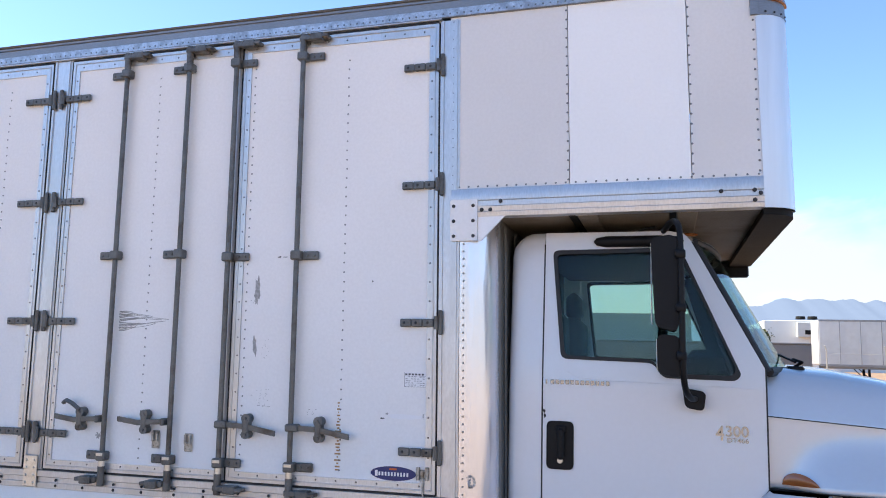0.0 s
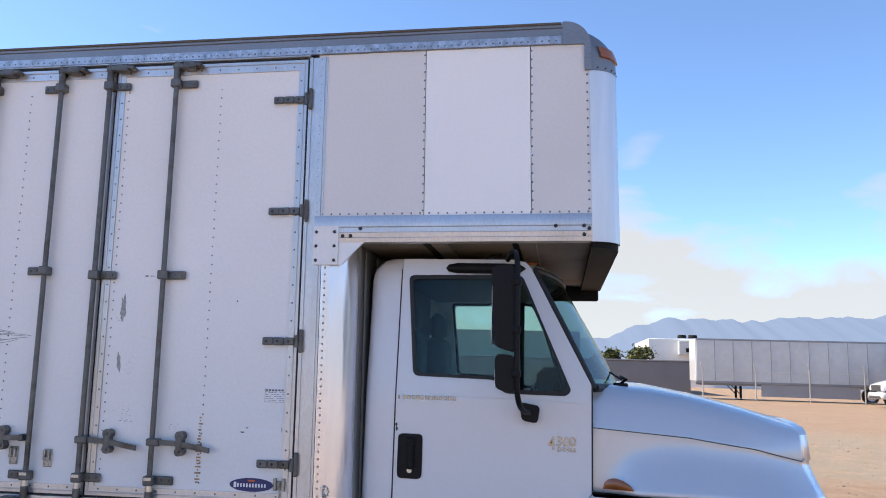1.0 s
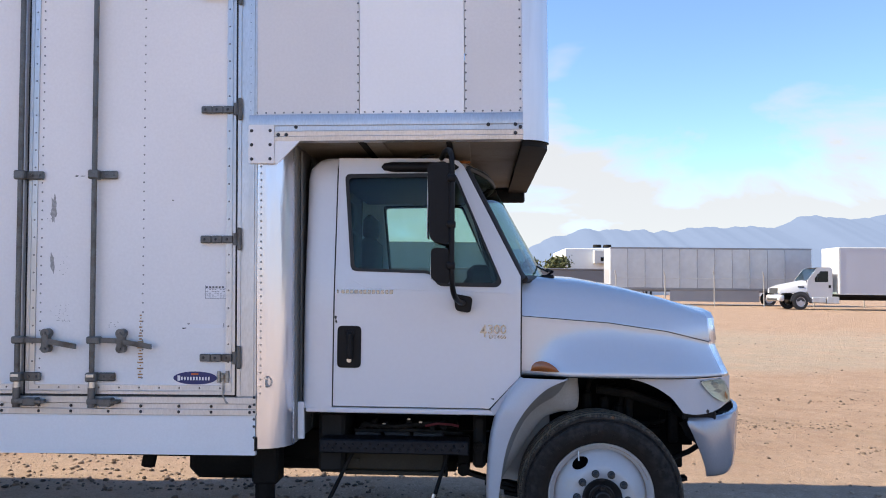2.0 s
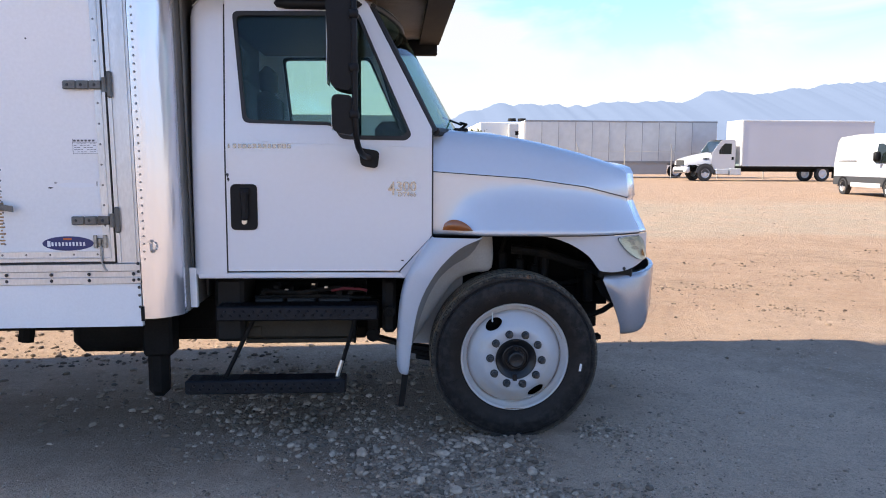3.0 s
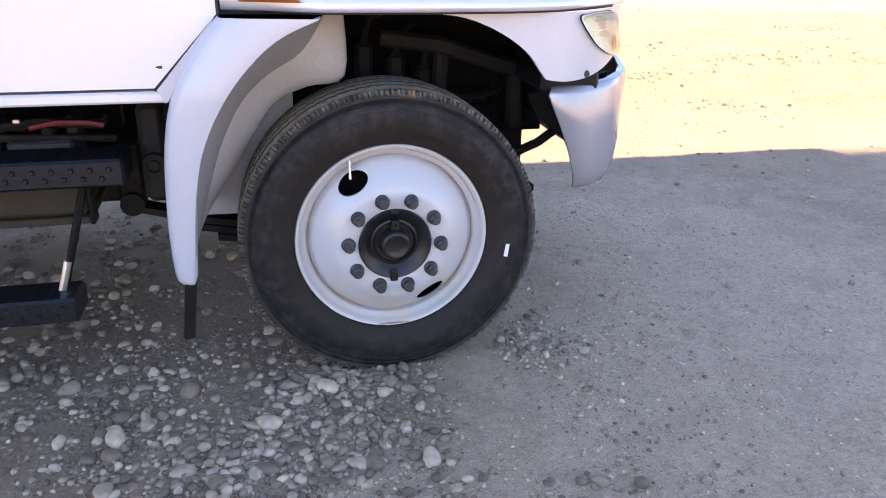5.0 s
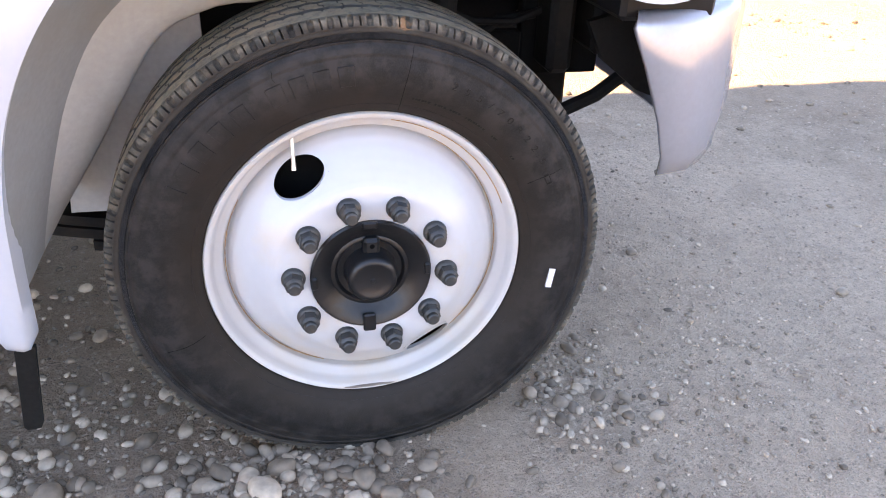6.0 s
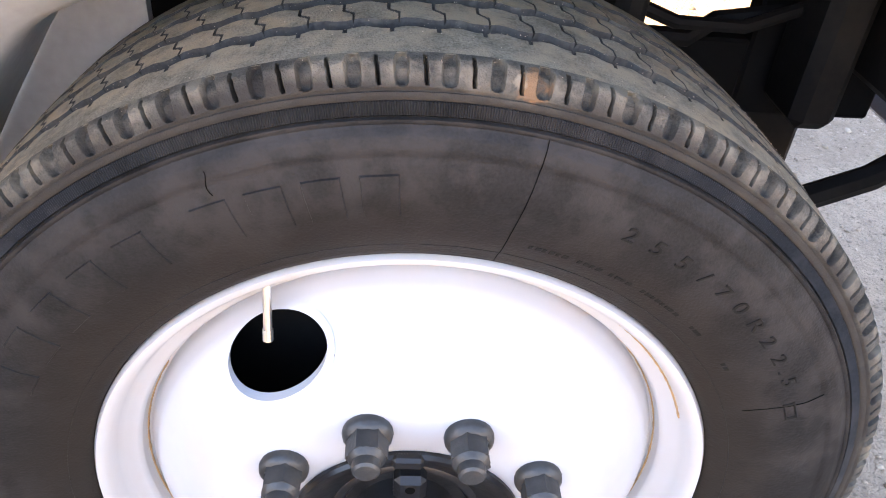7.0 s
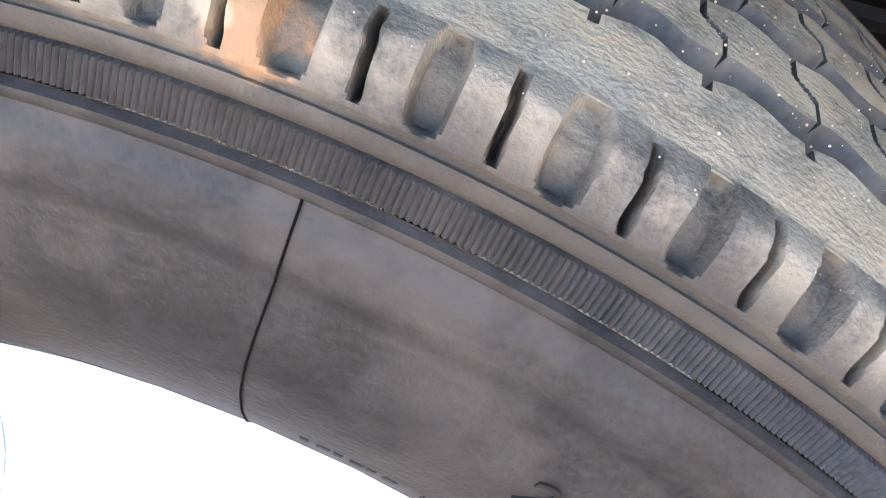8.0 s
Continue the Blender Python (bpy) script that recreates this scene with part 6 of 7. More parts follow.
def parted(whole, depth, limit):
    """The worn outer faces of a sheet, and those that lie deeper than limit."""
    pair = Geo(), Geo()
    for g, inside in zip(pair, (False, True)):
        keep = [q for q in whole.f if (max(depth[i] for i in q) > limit) == inside]
        used = sorted({i for q in keep for i in q})
        place = {i: k for k, i in enumerate(used)}
        g.add([whole.v[i] for i in used], [tuple(place[i] for i in q) for q in keep])
    return pair


def tyre_parts(cy, sgn):
    """Sidewall, shoulder and tread as separate sheets; sgn -1 faces the camera side."""
    def at(th, r, d):
        z = WC + r * math.sin(th)
        return (r * math.cos(th), cy + d * -sgn, max(z, 0.004 if r > 0.40 else z))

    def worn(r, d):
        """The profile drawn in towards the shoulder, as the sidewall rounds over."""
        return r - lerp(DRAW, r), d + lerp(SINK, r)
    pitch, turn = 90, radians(-0.35)
    # sidewall profile: radius, depth behind the flange plane (negative is outwards)
    side = [(0.296, 0.020), (0.300, 0.004), (0.304, -0.006), (0.310, -0.010), (0.316, -0.013), (0.326, -0.020), (0.340, -0.026), (0.356, -0.031), (0.372, -0.034), (0.388, -0.0338), (0.402, -0.0328), (0.4055, -0.0328), (0.4078, -0.0338), (0.412, -0.0336), (0.4180, -0.0330), (0.4215, -0.0326), (0.4235, -0.0312), (0.4275, -0.0303),
            (0.4290, -0.0315), (0.4315, -0.0312), (0.4325, -0.0285), (0.4335, -0.0290)]
    n = 192
    s = Geo().grid([[at(2 * math.pi * k / n, r, d) for k in range(n)] for r, d in (worn(*q) for q in side)], close=True)
    # finely ribbed band
    nb = 1520 * 4
    band = Geo().grid([[at(2 * math.pi * k / nb, r, d + 0.00050 * (0, 1, 2, 1)[k % 4]) for k in range(nb)] for r, d in (worn(*q) for q in ((0.4325, -0.0270), (0.4343, -0.0298), (0.4405, -0.0276), (0.4442, -0.0262), (0.4456, -0.0225)))], close=True)
    # shoulder with alternate scallops and slots
    ns = pitch * 40
    us = sorted([*np.linspace(0, 1, 21), 0.215, 0.225, 0.235, 0.265])
    prof = [(0.4444, -0.0240), (0.4470, -0.0256), (0.4525, -0.0232), (0.4548, -0.0216), (0.4588, -0.0178), (0.4618, -0.0145), (0.4638, -0.0118), (0.4650, -0.0085), (0.4656, 0.0000)]
    pr = np.linspace(0, 1, len(prof))
    rows = []
    for u in us:
        r0, d0 = float(np.interp(u, pr, [p[0] for p in prof])), float(np.interp(u, pr, [p[1] for p in prof]))
        r0, d0 = worn(r0, d0)
        row = []
        for k in range(ns):
            c = (k % 40) / 40
            wl = abs(c - 0.28)
            wide = 0.155 + 0.014 * math.sin(k // 40 * 2.9)
            lug = 1 - step(0.50, 1.40, (wl / wide) ** 3 + (abs(u - 0.640) / 0.330) ** 4)
            slot = (1 - step(0.022, 0.045, abs(c - 0.78 - 0.09 * (u - 0.6)))) * step(0.31, 0.38, u) * (1 - step(0.88, 0.97, u))
            dep = 0.0085 * lug * (0.75 + 0.25 * step(0.4, 0.9, u)) + 0.0120 * slot
            dep += 0.0006 * noise.noise(Vector((k / ns * 420, u * 7, 2.0))) * step(0.1, 0.3, u)
            dep += 0.0022 * (1 - step(0.008, 0.030, abs(u - 0.225)))
            row.append(at(turn + 2 * math.pi * k / ns, r0 - 0.6 * dep, d0 + 0.8 * dep))
        rows.append(row)
    sh = Geo().grid(rows, close=True)
    # tread: four zigzag grooves and fine sipes between ribs
    ths = []
    for q in range(pitch):
        near = 35 < (q + 0.5) / pitch * 360 < 145
        ths += [(q + s / (40 if near else 12)) / pitch for s in range(40 if near else 12)]
    gro = (0.046, 0.092, 0.138, 0.184)
    ys = sorted([v for v in np.linspace(0.0, 0.222, 149) if min(abs(abs(v - g0) - 0.0072) for g0 in gro) > 0.0006] + [g0 + s * w for g0 in gro for s in (-1, 1) for w in (0.0069, 0.0074)])
    rows, deep = [], []
    for d in ys:
        row = []
        for tq in ths:
            c = tq * pitch % 1.0
            zig = 0.0022 * max(-1, min(1, 1.8 * (abs(c - 0.5) * 4 - 1))) + 0.0007 * noise.noise(Vector((tq * 400, 3.0, 0.5)))
            q = min(abs(d - g0) for g0 in gro)
            dep = 0.0190 if q < 0.0072 else 0.0
            rib = [g0 for g0 in gro if g0 < d]
            if rib and d < gro[-1]:
                ph = (c + 0.25 * len(rib) - 0.24 * step(0.38, 0.62, (d - rib[-1]) / 0.046)) % 1.0
                dep = max(dep, 0.0045 if abs(ph - 0.5) < 0.020 else 0)
            elif d < gro[0] and d > gro[0] - 0.0125 and abs(c - 0.40) < 0.03:
                dep = max(dep, 0.0045)
            crown = 0.0050 * (1 - ((d - 0.111) / 0.111) ** 2)
            deep.append(dep)
            row.append(at(2 * math.pi * tq, R + crown - 0.0005 - dep, d + zig * step(0.006, 0.036, d) * (1 - step(0.19, 0.216, d))))
        rows.append(row)
    whole = Geo().grid(rows, close=True)
    tr, gr = parted(whole, deep, 0.003)
    back = Geo().grid([[at(2 * math.pi * k / 96, r, d) for k in range(96)] for r, d in ((0.4655, 0.222), (0.455, 0.240), (0.42, 0.262), (0.37, 0.270), (0.31, 0.255), (0.30, 0.245))], close=True)
    return s, band, sh, tr, gr, back


def wheel(cy, sgn, full, name, label, dx=0.0):
    """A steel wheel: rim and disc, tyre, hub, nuts."""
    f = -sgn
    rim = [(0.2985, 0.022), (0.3010, 0.006), (0.3015, -0.002), (0.2985, -0.007), (0.2930, -0.006), (0.2880, 0.000), (0.2845, 0.012), (0.2800, 0.020), (0.2700, 0.026), (0.2660, 0.030), (0.2640, 0.040), (0.2625, 0.046), (0.2600, 0.0465),
           (0.2570, 0.038), (0.2480, 0.022), (0.2320, 0.004), (0.2150, -0.012), (0.1980, -0.026), (0.1840, -0.036), (0.1760, -0.040), (0.1640, -0.0425), (0.1090, -0.0430), (0.1070, -0.0410)]
    g = Geo()
    n = 288 if full else 96
    rows = [[(dx + r * math.cos(2 * math.pi * k / n), cy + d * f, WC + r * math.sin(2 * math.pi * k / n)) for k in range(n)] for r, d in rim]
    # two oval hand holes: leave the faces out
    holes = ((math.radians(122.5), 0.2225), (math.radians(-57.5), 0.2225)) if full else ()
    fine = []
    for (r0, d0), (r1, d1) in zip(rim, rim[1:]):
        m0 = 4 if 0.18 < r0 < 0.27 else 1
        fine += [(mix(r0, r1, q / m0), mix(d0, d1, q / m0)) for q in range(m0)]
    rim = fine + [rim[-1]]
    rows = [[(dx + r * math.cos(2 * math.pi * k / n), cy + d * f, WC + r * math.sin(2 * math.pi * k / n)) for k in range(n)] for r, d in rim]
    m = len(rim)
    base = len(g.v)
    g.v += [p for row in rows for p in row]
    for i in range(m - 1):
        rmid = 0.5 * (rim[i][0] + rim[i + 1][0])
        for k in range(n):
            a = 2 * math.pi * (k + 0.5) / n
            if any(((rmid - hr0) / 0.0305) ** 2 + ((math.remainder(a - ha, 2 * math.pi) * rmid) / 0.0525) ** 2 < 1 for ha, hr0 in holes):
                continue
            j = (k + 1) % n
            g.f.append((i * n + k, i * n + j, (i + 1) * n + j, (i + 1) * n + k))
    ob = part(name, g, M_WHEEL, truck, label, angle=50)
    s, band, sh, tr, gr, back = tyre_parts(cy, sgn) if full else (None,) * 6
    if full:
        part("tyre_sidewall", s, M_SIDE, ob, "dusty black tyre sidewall", angle=50)
        part("tyre_rib_band", band, M_SIDE, ob, "finely ribbed tyre band", angle=25)
        part("tyre_shoulder", sh, M_TREAD, ob, "scalloped tyre shoulder with a rusty chalk stain", angle=50)
        part("tyre_tread", tr, M_CROWN, ob, "worn grey tread with zigzag grooves", angle=30)
        part("tread_groove", gr, M_GROOVE, ob, "black zigzag grooves and sipes", angle=30, recalc=False)
        r = random.Random(5)
        g = Geo()
        ico, icf = icosphere(1)
        for k in range(1700):
            th, d, q = radians(r.uniform(45, 135)), r.uniform(-0.012, 0.16), 0.00012 + 0.00038 * r.random() ** 3
            rr = R + 0.005 * (1 - ((d - 0.111) / 0.111) ** 2) if d > 0 else 0.4645
            p = (rr * math.cos(th), cy + d, WC + rr * math.sin(th))
            g.add([(p[0] + q * v[0], p[1] + q * v[1], p[2] + q * v[2]) for v in ico], [tuple(int(i) for i in f3) for f3 in icf])
        part("embedded_grit", g, M_GRIT, ob, "tiny pale grit stuck in the tread", kind="stuff")
        part("tyre_inner_wall", back, M_TYRE, ob)
        # smooth edge of each hand hole, a short collar
        for ha, hr0 in holes:
            rings = []
            for e in np.linspace(1.0, 0.0, 7):
                ring = []
                for q in np.linspace(0, 2 * math.pi, 65)[:-1]:
                    rr = hr0 + (0.0272 + 0.0065 * e) * math.sin(q)
                    aa = ha + (0.0495 + 0.0065 * e) * math.cos(q) / hr0
                    d = float(np.interp(-rr, [-p[0] for p in rim], [p[1] for p in rim]))
                    ring.append((rr * math.cos(aa), cy + (d - 0.0014) * f, WC + rr * math.sin(aa)))
                rings.append(ring)
            rings.append([(x, y + 0.010 * f, z) for x, y, z in rings[-1]])
            part("hand_hole_lip", Geo().grid(rings, close=True), M_WHEEL, ob, angle=50)
        part("brake_drum", Geo().lathe([(0.0, 0.075), (0.20, 0.075), (0.25, 0.09), (0.27, 0.12)], (0, cy, WC), 40), M_WELL, ob, "black brake drum behind the disc")
    else:
        part("tyre", Geo().lathe([(0.300, 0.0), (0.316, -0.013), (0.372, -0.034), (0.42, -0.026), (0.45, -0.010), (R, 0.02), (R, 0.22), (0.42, 0.262), (0.31, 0.255)][:: 1] if f > 0 else [(r, -d) for r, d in [(0.300, 0.0), (0.316, -0.013), (0.372, -0.034), (0.42, -0.026), (0.45, -0.010), (R, 0.02), (R, 0.22), (0.42, 0.262), (0.31, 0.255)]], (dx, cy, WC), 64), M_TYRE, ob, "black tyre")
    hub = [(0.113, -0.0435), (0.113, -0.0475), (0.110, -0.0505), (0.106, -0.0500), (0.085, -0.0360), (0.0735, -0.0290), (0.070, -0.0310), (0.066, -0.0305), (0.061, -0.0240), (0.0490, -0.0230), (0.0478, -0.0280), (0.0468, -0.0560), (0.0455, -0.0630), (0.0425, -0.0680), (0.0380, -0.0703), (0.0335, -0.0705), (0.0315, -0.0693), (0.0050, -0.0690), (0.0040, -0.0700), (0.0000, -0.0700)]
    hubo = part("hub_cap", Geo().lathe([(r, d * f) for r, d in hub], (dx, cy, WC), 56), M_HUB, ob, "black hub with round oil cap", angle=40)
    if full:
        plug = part("oil_plug", Geo().box(-0.0155, cy - 0.047, WC + 0.038, 0.0155, cy - 0.020, WC + 0.074, 0.006), M_HUB, hubo, "black filler plug")
        plug.data.transform(Matrix.Translation((0.002, 0, 0)))
        part("plug_hole", Geo().lathe([(0.0, -0.0478), (0.0042, -0.0478), (0.0052, -0.0465)], (0.002, cy, WC + 0.060), 14), M_SEAM, hubo)
        for a, w, h in ((3, 0.006, 0.012), (91, 0.014, 0.007), (183, 0.006, 0.013), (267, 0.012, 0.019)):
            rr = 0.106 if a != 267 else 0.103
            x, z = rr * math.cos(radians(a)), WC + rr * math.sin(radians(a))
            part("hub_tab", Geo().box(x - w, cy - 0.055, z - h, x + w, cy - 0.044, z + h, 0.003), M_HUB, hubo)
        # nut, washer and stud: one mesh shared by all ten
        hexa = [(0.0182 * math.cos(math.pi / 3 * k), 0.0182 * math.sin(math.pi / 3 * k)) for k in range(6)]
        g = Geo().lathe([(0.0, 0.001), (0.0215, 0.001), (0.0225, -0.003), (0.0215, -0.008), (0.0185, -0.011), (0.0165, -0.012)], (0, 0, 0), 20)
        g.plate(hexa, lambda a, b, d: (a, -0.030 + d, b), 0.020)
        g.lathe([(0.0165, -0.030), (0.0140, -0.034), (0.0122, -0.035), (0.0118, -0.043), (0.0095, -0.0450), (0.0, -0.0445)], (0, 0, 0), 16)
        nut = mesh("wheel_nut", g, M_NUT, 40)
        for k in range(10):
            a = radians(-2.5 - 36 * (k - 3))
            o = part("wheel_nut", nut, M_NUT, ob, "dark grey wheel nut on its stud")
            o.location = (0.1429 * math.cos(a), cy - 0.0425, WC + 0.1429 * math.sin(a))
            o.rotation_euler = (0, 0.31 * k, 0)
        v0, v1 = Vector((-0.126, cy + 0.020, WC + 0.262)), Vector((-0.126, cy + 0.006, WC + 0.209))
        vs = part("valve_stem", Geo().tube([v0, v1], 0.0038, 10).tube([v1, v1 + (v1 - v0) * 0.2], 0.0046, 10), M_GALV, ob, "pale metal valve stem")
        # embossed lettering on the sidewall kept as raised bars
        def lift_at(rr):
            return float(np.interp(rr, [0.326, 0.340, 0.356, 0.372, 0.388, 0.400], [-0.020, -0.026, -0.031, -0.034, -0.034, -0.0315]))

        def block(a0, a1, r0, r1, lift=0.0009, steps=1):
            """A raised bar between two angles and two radii, with sloping sides."""
            g, slope = Geo(), 0.0008
            rows = []
            for q in range(steps + 1):
                rr = mix(r0, r1, q / steps)
                da = math.copysign(slope / rr, a1 - a0)
                end = slope if q in (0, steps) else 0
                row = [(rr + (end if q else -end) * k, a, dd) for k, a, dd in ((1, a0 - da, 0), (0, a0, 1), (0, mix(a0, a1, 0.5), 1), (0, a1, 1), (1, a1 + da, 0))]
                rows.append([(rr2 * math.cos(a), cy + lift_at(rr2) - lift * dd + 0.0006 * (1 - dd), WC + rr2 * math.sin(a)) for rr2, a, dd in row])
            for base in (r0 - slope, r1 + slope):
                foot = [(base * math.cos(a), cy + lift_at(base) + 0.0006, WC + base * math.sin(a)) for a in (a0, a0, mix(a0, a1, 0.5), a1, a1)]
                rows.insert(0, foot) if base < r0 else rows.append(foot)
            return g.grid(rows)

        for a in (153, 146, 139, 132, 125, 115, 109, 103, 97):
            part("raised_bar", block(radians(a), radians(a - 3.9), 0.357, 0.391, 0.0012, 4), M_SIDE, ob, "raised rubber bar in place of lettering", angle=30)
        fine_print = Geo()
        for a, many in ((76.5, 6), (69.5, 4), (64.5, 4), (59, 8), (48.5, 3), (38.8, 2)):
            for k in range(many):
                a0 = radians(a - 0.95 * k)
                b = block(a0, a0 - radians(0.45 + 0.25 * (k % 2)), 0.3350, 0.3385, 0.0005)
                fine_print.add(b.v, b.f)
        part("fine_print", fine_print, M_LETTER, ob, "tiny raised print near the bead", kind="stuff")
        # tyre size in raised characters, bent along the sidewall
        for ch, a in zip("255/70R22.5", (65.9, 62.1, 58.2, 54.5, 51.0, 47.3, 43.5, 39.8, 36.0, 33.4, 31.2)):
            cv = bpy.data.curves.new("size_text", "FONT")
            cv.body, cv.size, cv.extrude, cv.align_x = ch, 1.0, 0.5, "CENTER"
            tmp = bpy.data.objects.new("size_text", cv)
            me = bpy.data.meshes.new_from_object(tmp)
            pts = []
            for v in me.vertices:
                rr = 0.3730 + 0.0125 / 0.70 * v.co.y
                aa = radians(a + 0.8) - (0.0225 * v.co.x + 0.12 * (rr - 0.3765)) / 0.3765
                d = float(np.interp(rr, [0.356, 0.372, 0.388], [-0.031, -0.034, -0.0338])) + (0.0006 if v.co.z < 0 else -0.0010)
                pts.append((rr * math.cos(aa), cy + d, WC + rr * math.sin(aa)))
            part("raised_character", Geo().add(pts, [tuple(p.vertices) for p in me.polygons]), M_LETTER, ob, angle=30)
            bpy.data.objects.remove(tmp)
            bpy.data.curves.remove(cv)
            bpy.data.meshes.remove(me)
        g = Geo()
        for a0, a1, r0, r1 in ((27.6, 27.2, 0.3685, 0.3785), (24.8, 24.4, 0.3685, 0.3785), (27.6, 24.4, 0.3775, 0.3785), (27.6, 24.4, 0.3685, 0.3695)):
            b = block(radians(a0), radians(a1), r0, r1)
            g.add(b.v, b.f)
        part("raised_mark", g, M_LETTER, ob, "small raised box mark", angle=30)
        g = Geo()
        for a, r0, r1 in ((79.4, 0.306, 0.427), (27, 0.335, 0.405), (112, 0.396, 0.414), (200, 0.33, 0.405)):
            pts = []
            for q in np.linspace(0, 1, 33):
                rr = mix(r0, r1, q)
                d = float(np.interp(rr, [0.304, 0.316, 0.326, 0.340, 0.356, 0.372, 0.388, 0.4055, 0.4078, 0.4190, 0.4210, 0.4275], [-0.006, -0.013, -0.020, -0.026, -0.031, -0.034, -0.0338, -0.0300, -0.0306, -0.0274, -0.0258, -0.0235]))
                aa = radians(a + 0.25 * math.sin(q * 5))
                pts.append((rr * math.cos(aa), cy + d - 0.0003, WC + rr * math.sin(aa)))
            g.tube(pts, 0.00038, 5)
        part("mould_line", g, M_SEAM, ob, "thin mould seam lines", kind="stuff")
        g = Geo()
        for rr, a0, a1 in ((0.3205, 0, 359),):
            d = float(np.interp(rr, [0.304, 0.316, 0.326, 0.340, 0.356, 0.372, 0.388, 0.404, 0.418, 0.43], [-0.006, -0.013, -0.020, -0.026, -0.031, -0.034, -0.034, -0.033, -0.0318, -0.0305]))
            g.tube([(rr * math.cos(radians(a)), cy + d, WC + rr * math.sin(radians(a))) for a in np.linspace(a0, a1, 60)], 0.0005, 4)
        part("sidewall_ring", g, M_TYRE, ob, "faint raised rings", kind="stuff")
        # small white sticker on the sidewall
        a, r0 = radians(-8.6), 0.367
        u, w = Vector((math.cos(a), 0, math.sin(a))), Vector((-math.sin(a), 0, math.cos(a)))
        p = Vector((0, cy - 0.0355, WC)) + u * r0
        c = [p + w * sw * 0.021 + u * su * 0.006 for sw, su in ((-1, -1), (-1, 1), (1, 1), (1, -1))]
        part("white_tab", Geo().add([tuple(q) for q in c] + [tuple(q + Vector((0, 0.004, 0))) for q in c], [(0, 1, 2, 3), (0, 1, 5, 4), (1, 2, 6, 5), (2, 3, 7, 6), (3, 0, 4, 7)]), M_WHITE, ob, "small white tab on the sidewall")
        g = Geo()
        for a0, a1, rr, dd in ((-48, 62, 0.2632, 0.0425), (150, 250, 0.2632, 0.0425), (20, 80, 0.2825, 0.0150)):
            g.tube([(rr * math.cos(radians(a)), cy + dd, WC + rr * math.sin(radians(a))) for a in np.linspace(a0, a1, 50)], [0.0009 + 0.0007 * math.sin(k * 1.7) ** 2 for k in range(50)], 5)
        part("rust_line", g, M_RUST, ob, "thin rust lines where the rim steps in", kind="stuff")
        part("rust_chip", Geo().plate([(-0.055, WC - 0.290), (0.050, WC - 0.2905), (0.052, WC - 0.2945), (0.0, WC - 0.2955), (-0.05, WC - 0.295)], lambda x, z, d: (x, cy - 0.0068 + d, z), 0.003), shader("bare_rusted_steel", (0.26, 0.22, 0.19), 0.6, 0.4, vary=0.2), ob, "chipped bare steel on the rim edge")
    return ob


wheel(WY, -1, True, "front_wheel", "white steel front wheel with a dusty black tyre")
wheel(2 * CY - WY, 1, False, "front_wheel", "white steel front wheel on the far side")
for y, s in ((0.36, -1), (2 * CY - 0.36, 1)):
    wheel(y, s, False, "rear_wheel", "white steel rear wheel", -6.6)


# ---- the yard beyond ----
M_TRAILER = shader("dull_grey_trailer_skin", (0.50, 0.51, 0.52), 0.34, 0.3, vary=0.10, scale=0.5, fine=3, bump=0.15, dist=0.02)
# box side greyer than the white front, to carry the shade on it
M_BOXGREY = shader("shade_grey_box_side", (0.52, 0.52, 0.55), 0.5, vary=0.05, scale=0.5, bump=0.05)
M_WHITEV = shader("white_vehicle_paint", (0.55, 0.55, 0.56), 0.3, vary=0.03, scale=1, bump=0.0, coat=0.5)
M_SKIRTGREY = shader("dull_grey_skirt_panel", (0.30, 0.31, 0.32), 0.6, vary=0.08, scale=1, bump=0.05)
M_DARKGL = shader("dark_vehicle_glass", (0.012, 0.017, 0.018), 0.08, vary=0.1, bump=0, spec=0.25)
M_GREYPL = shader("grey_bumper_plastic", (0.045, 0.046, 0.049), 0.6, vary=0.1, scale=5)
M_TYREFAR = shader("black_tyre", (0.025, 0.025, 0.026), 0.8, vary=0.2, scale=8)


def far_wheel(parent, x, y, z, r, w, side=-1, rim=M_WHITEV):
    """A simple road wheel: tyre, rim, hub."""
    t = part("wheel", Geo().lathe([(r * 0.60, side * w * 0.5), (r * 0.75, side * w * 0.54), (r * 0.94, side * w * 0.5), (r, side * w * 0.36), (r, -side * w * 0.36), (r * 0.9, -side * w * 0.5), (r * 0.5, -side * w * 0.5)], (x, y, z), 32), M_TYREFAR, parent, "black tyre")
    part("rim", Geo().lathe([(r * 0.61, side * w * 0.50), (r * 0.56, side * w * 0.46), (r * 0.50, side * w * 0.30), (r * 0.34, side * w * 0.36), (r * 0.24, side * w * 0.44), (r * 0.14, side * w * 0.50), (0.001, side * w * 0.52)], (x, y, z), 28), rim, t, "pale wheel rim")
    return t


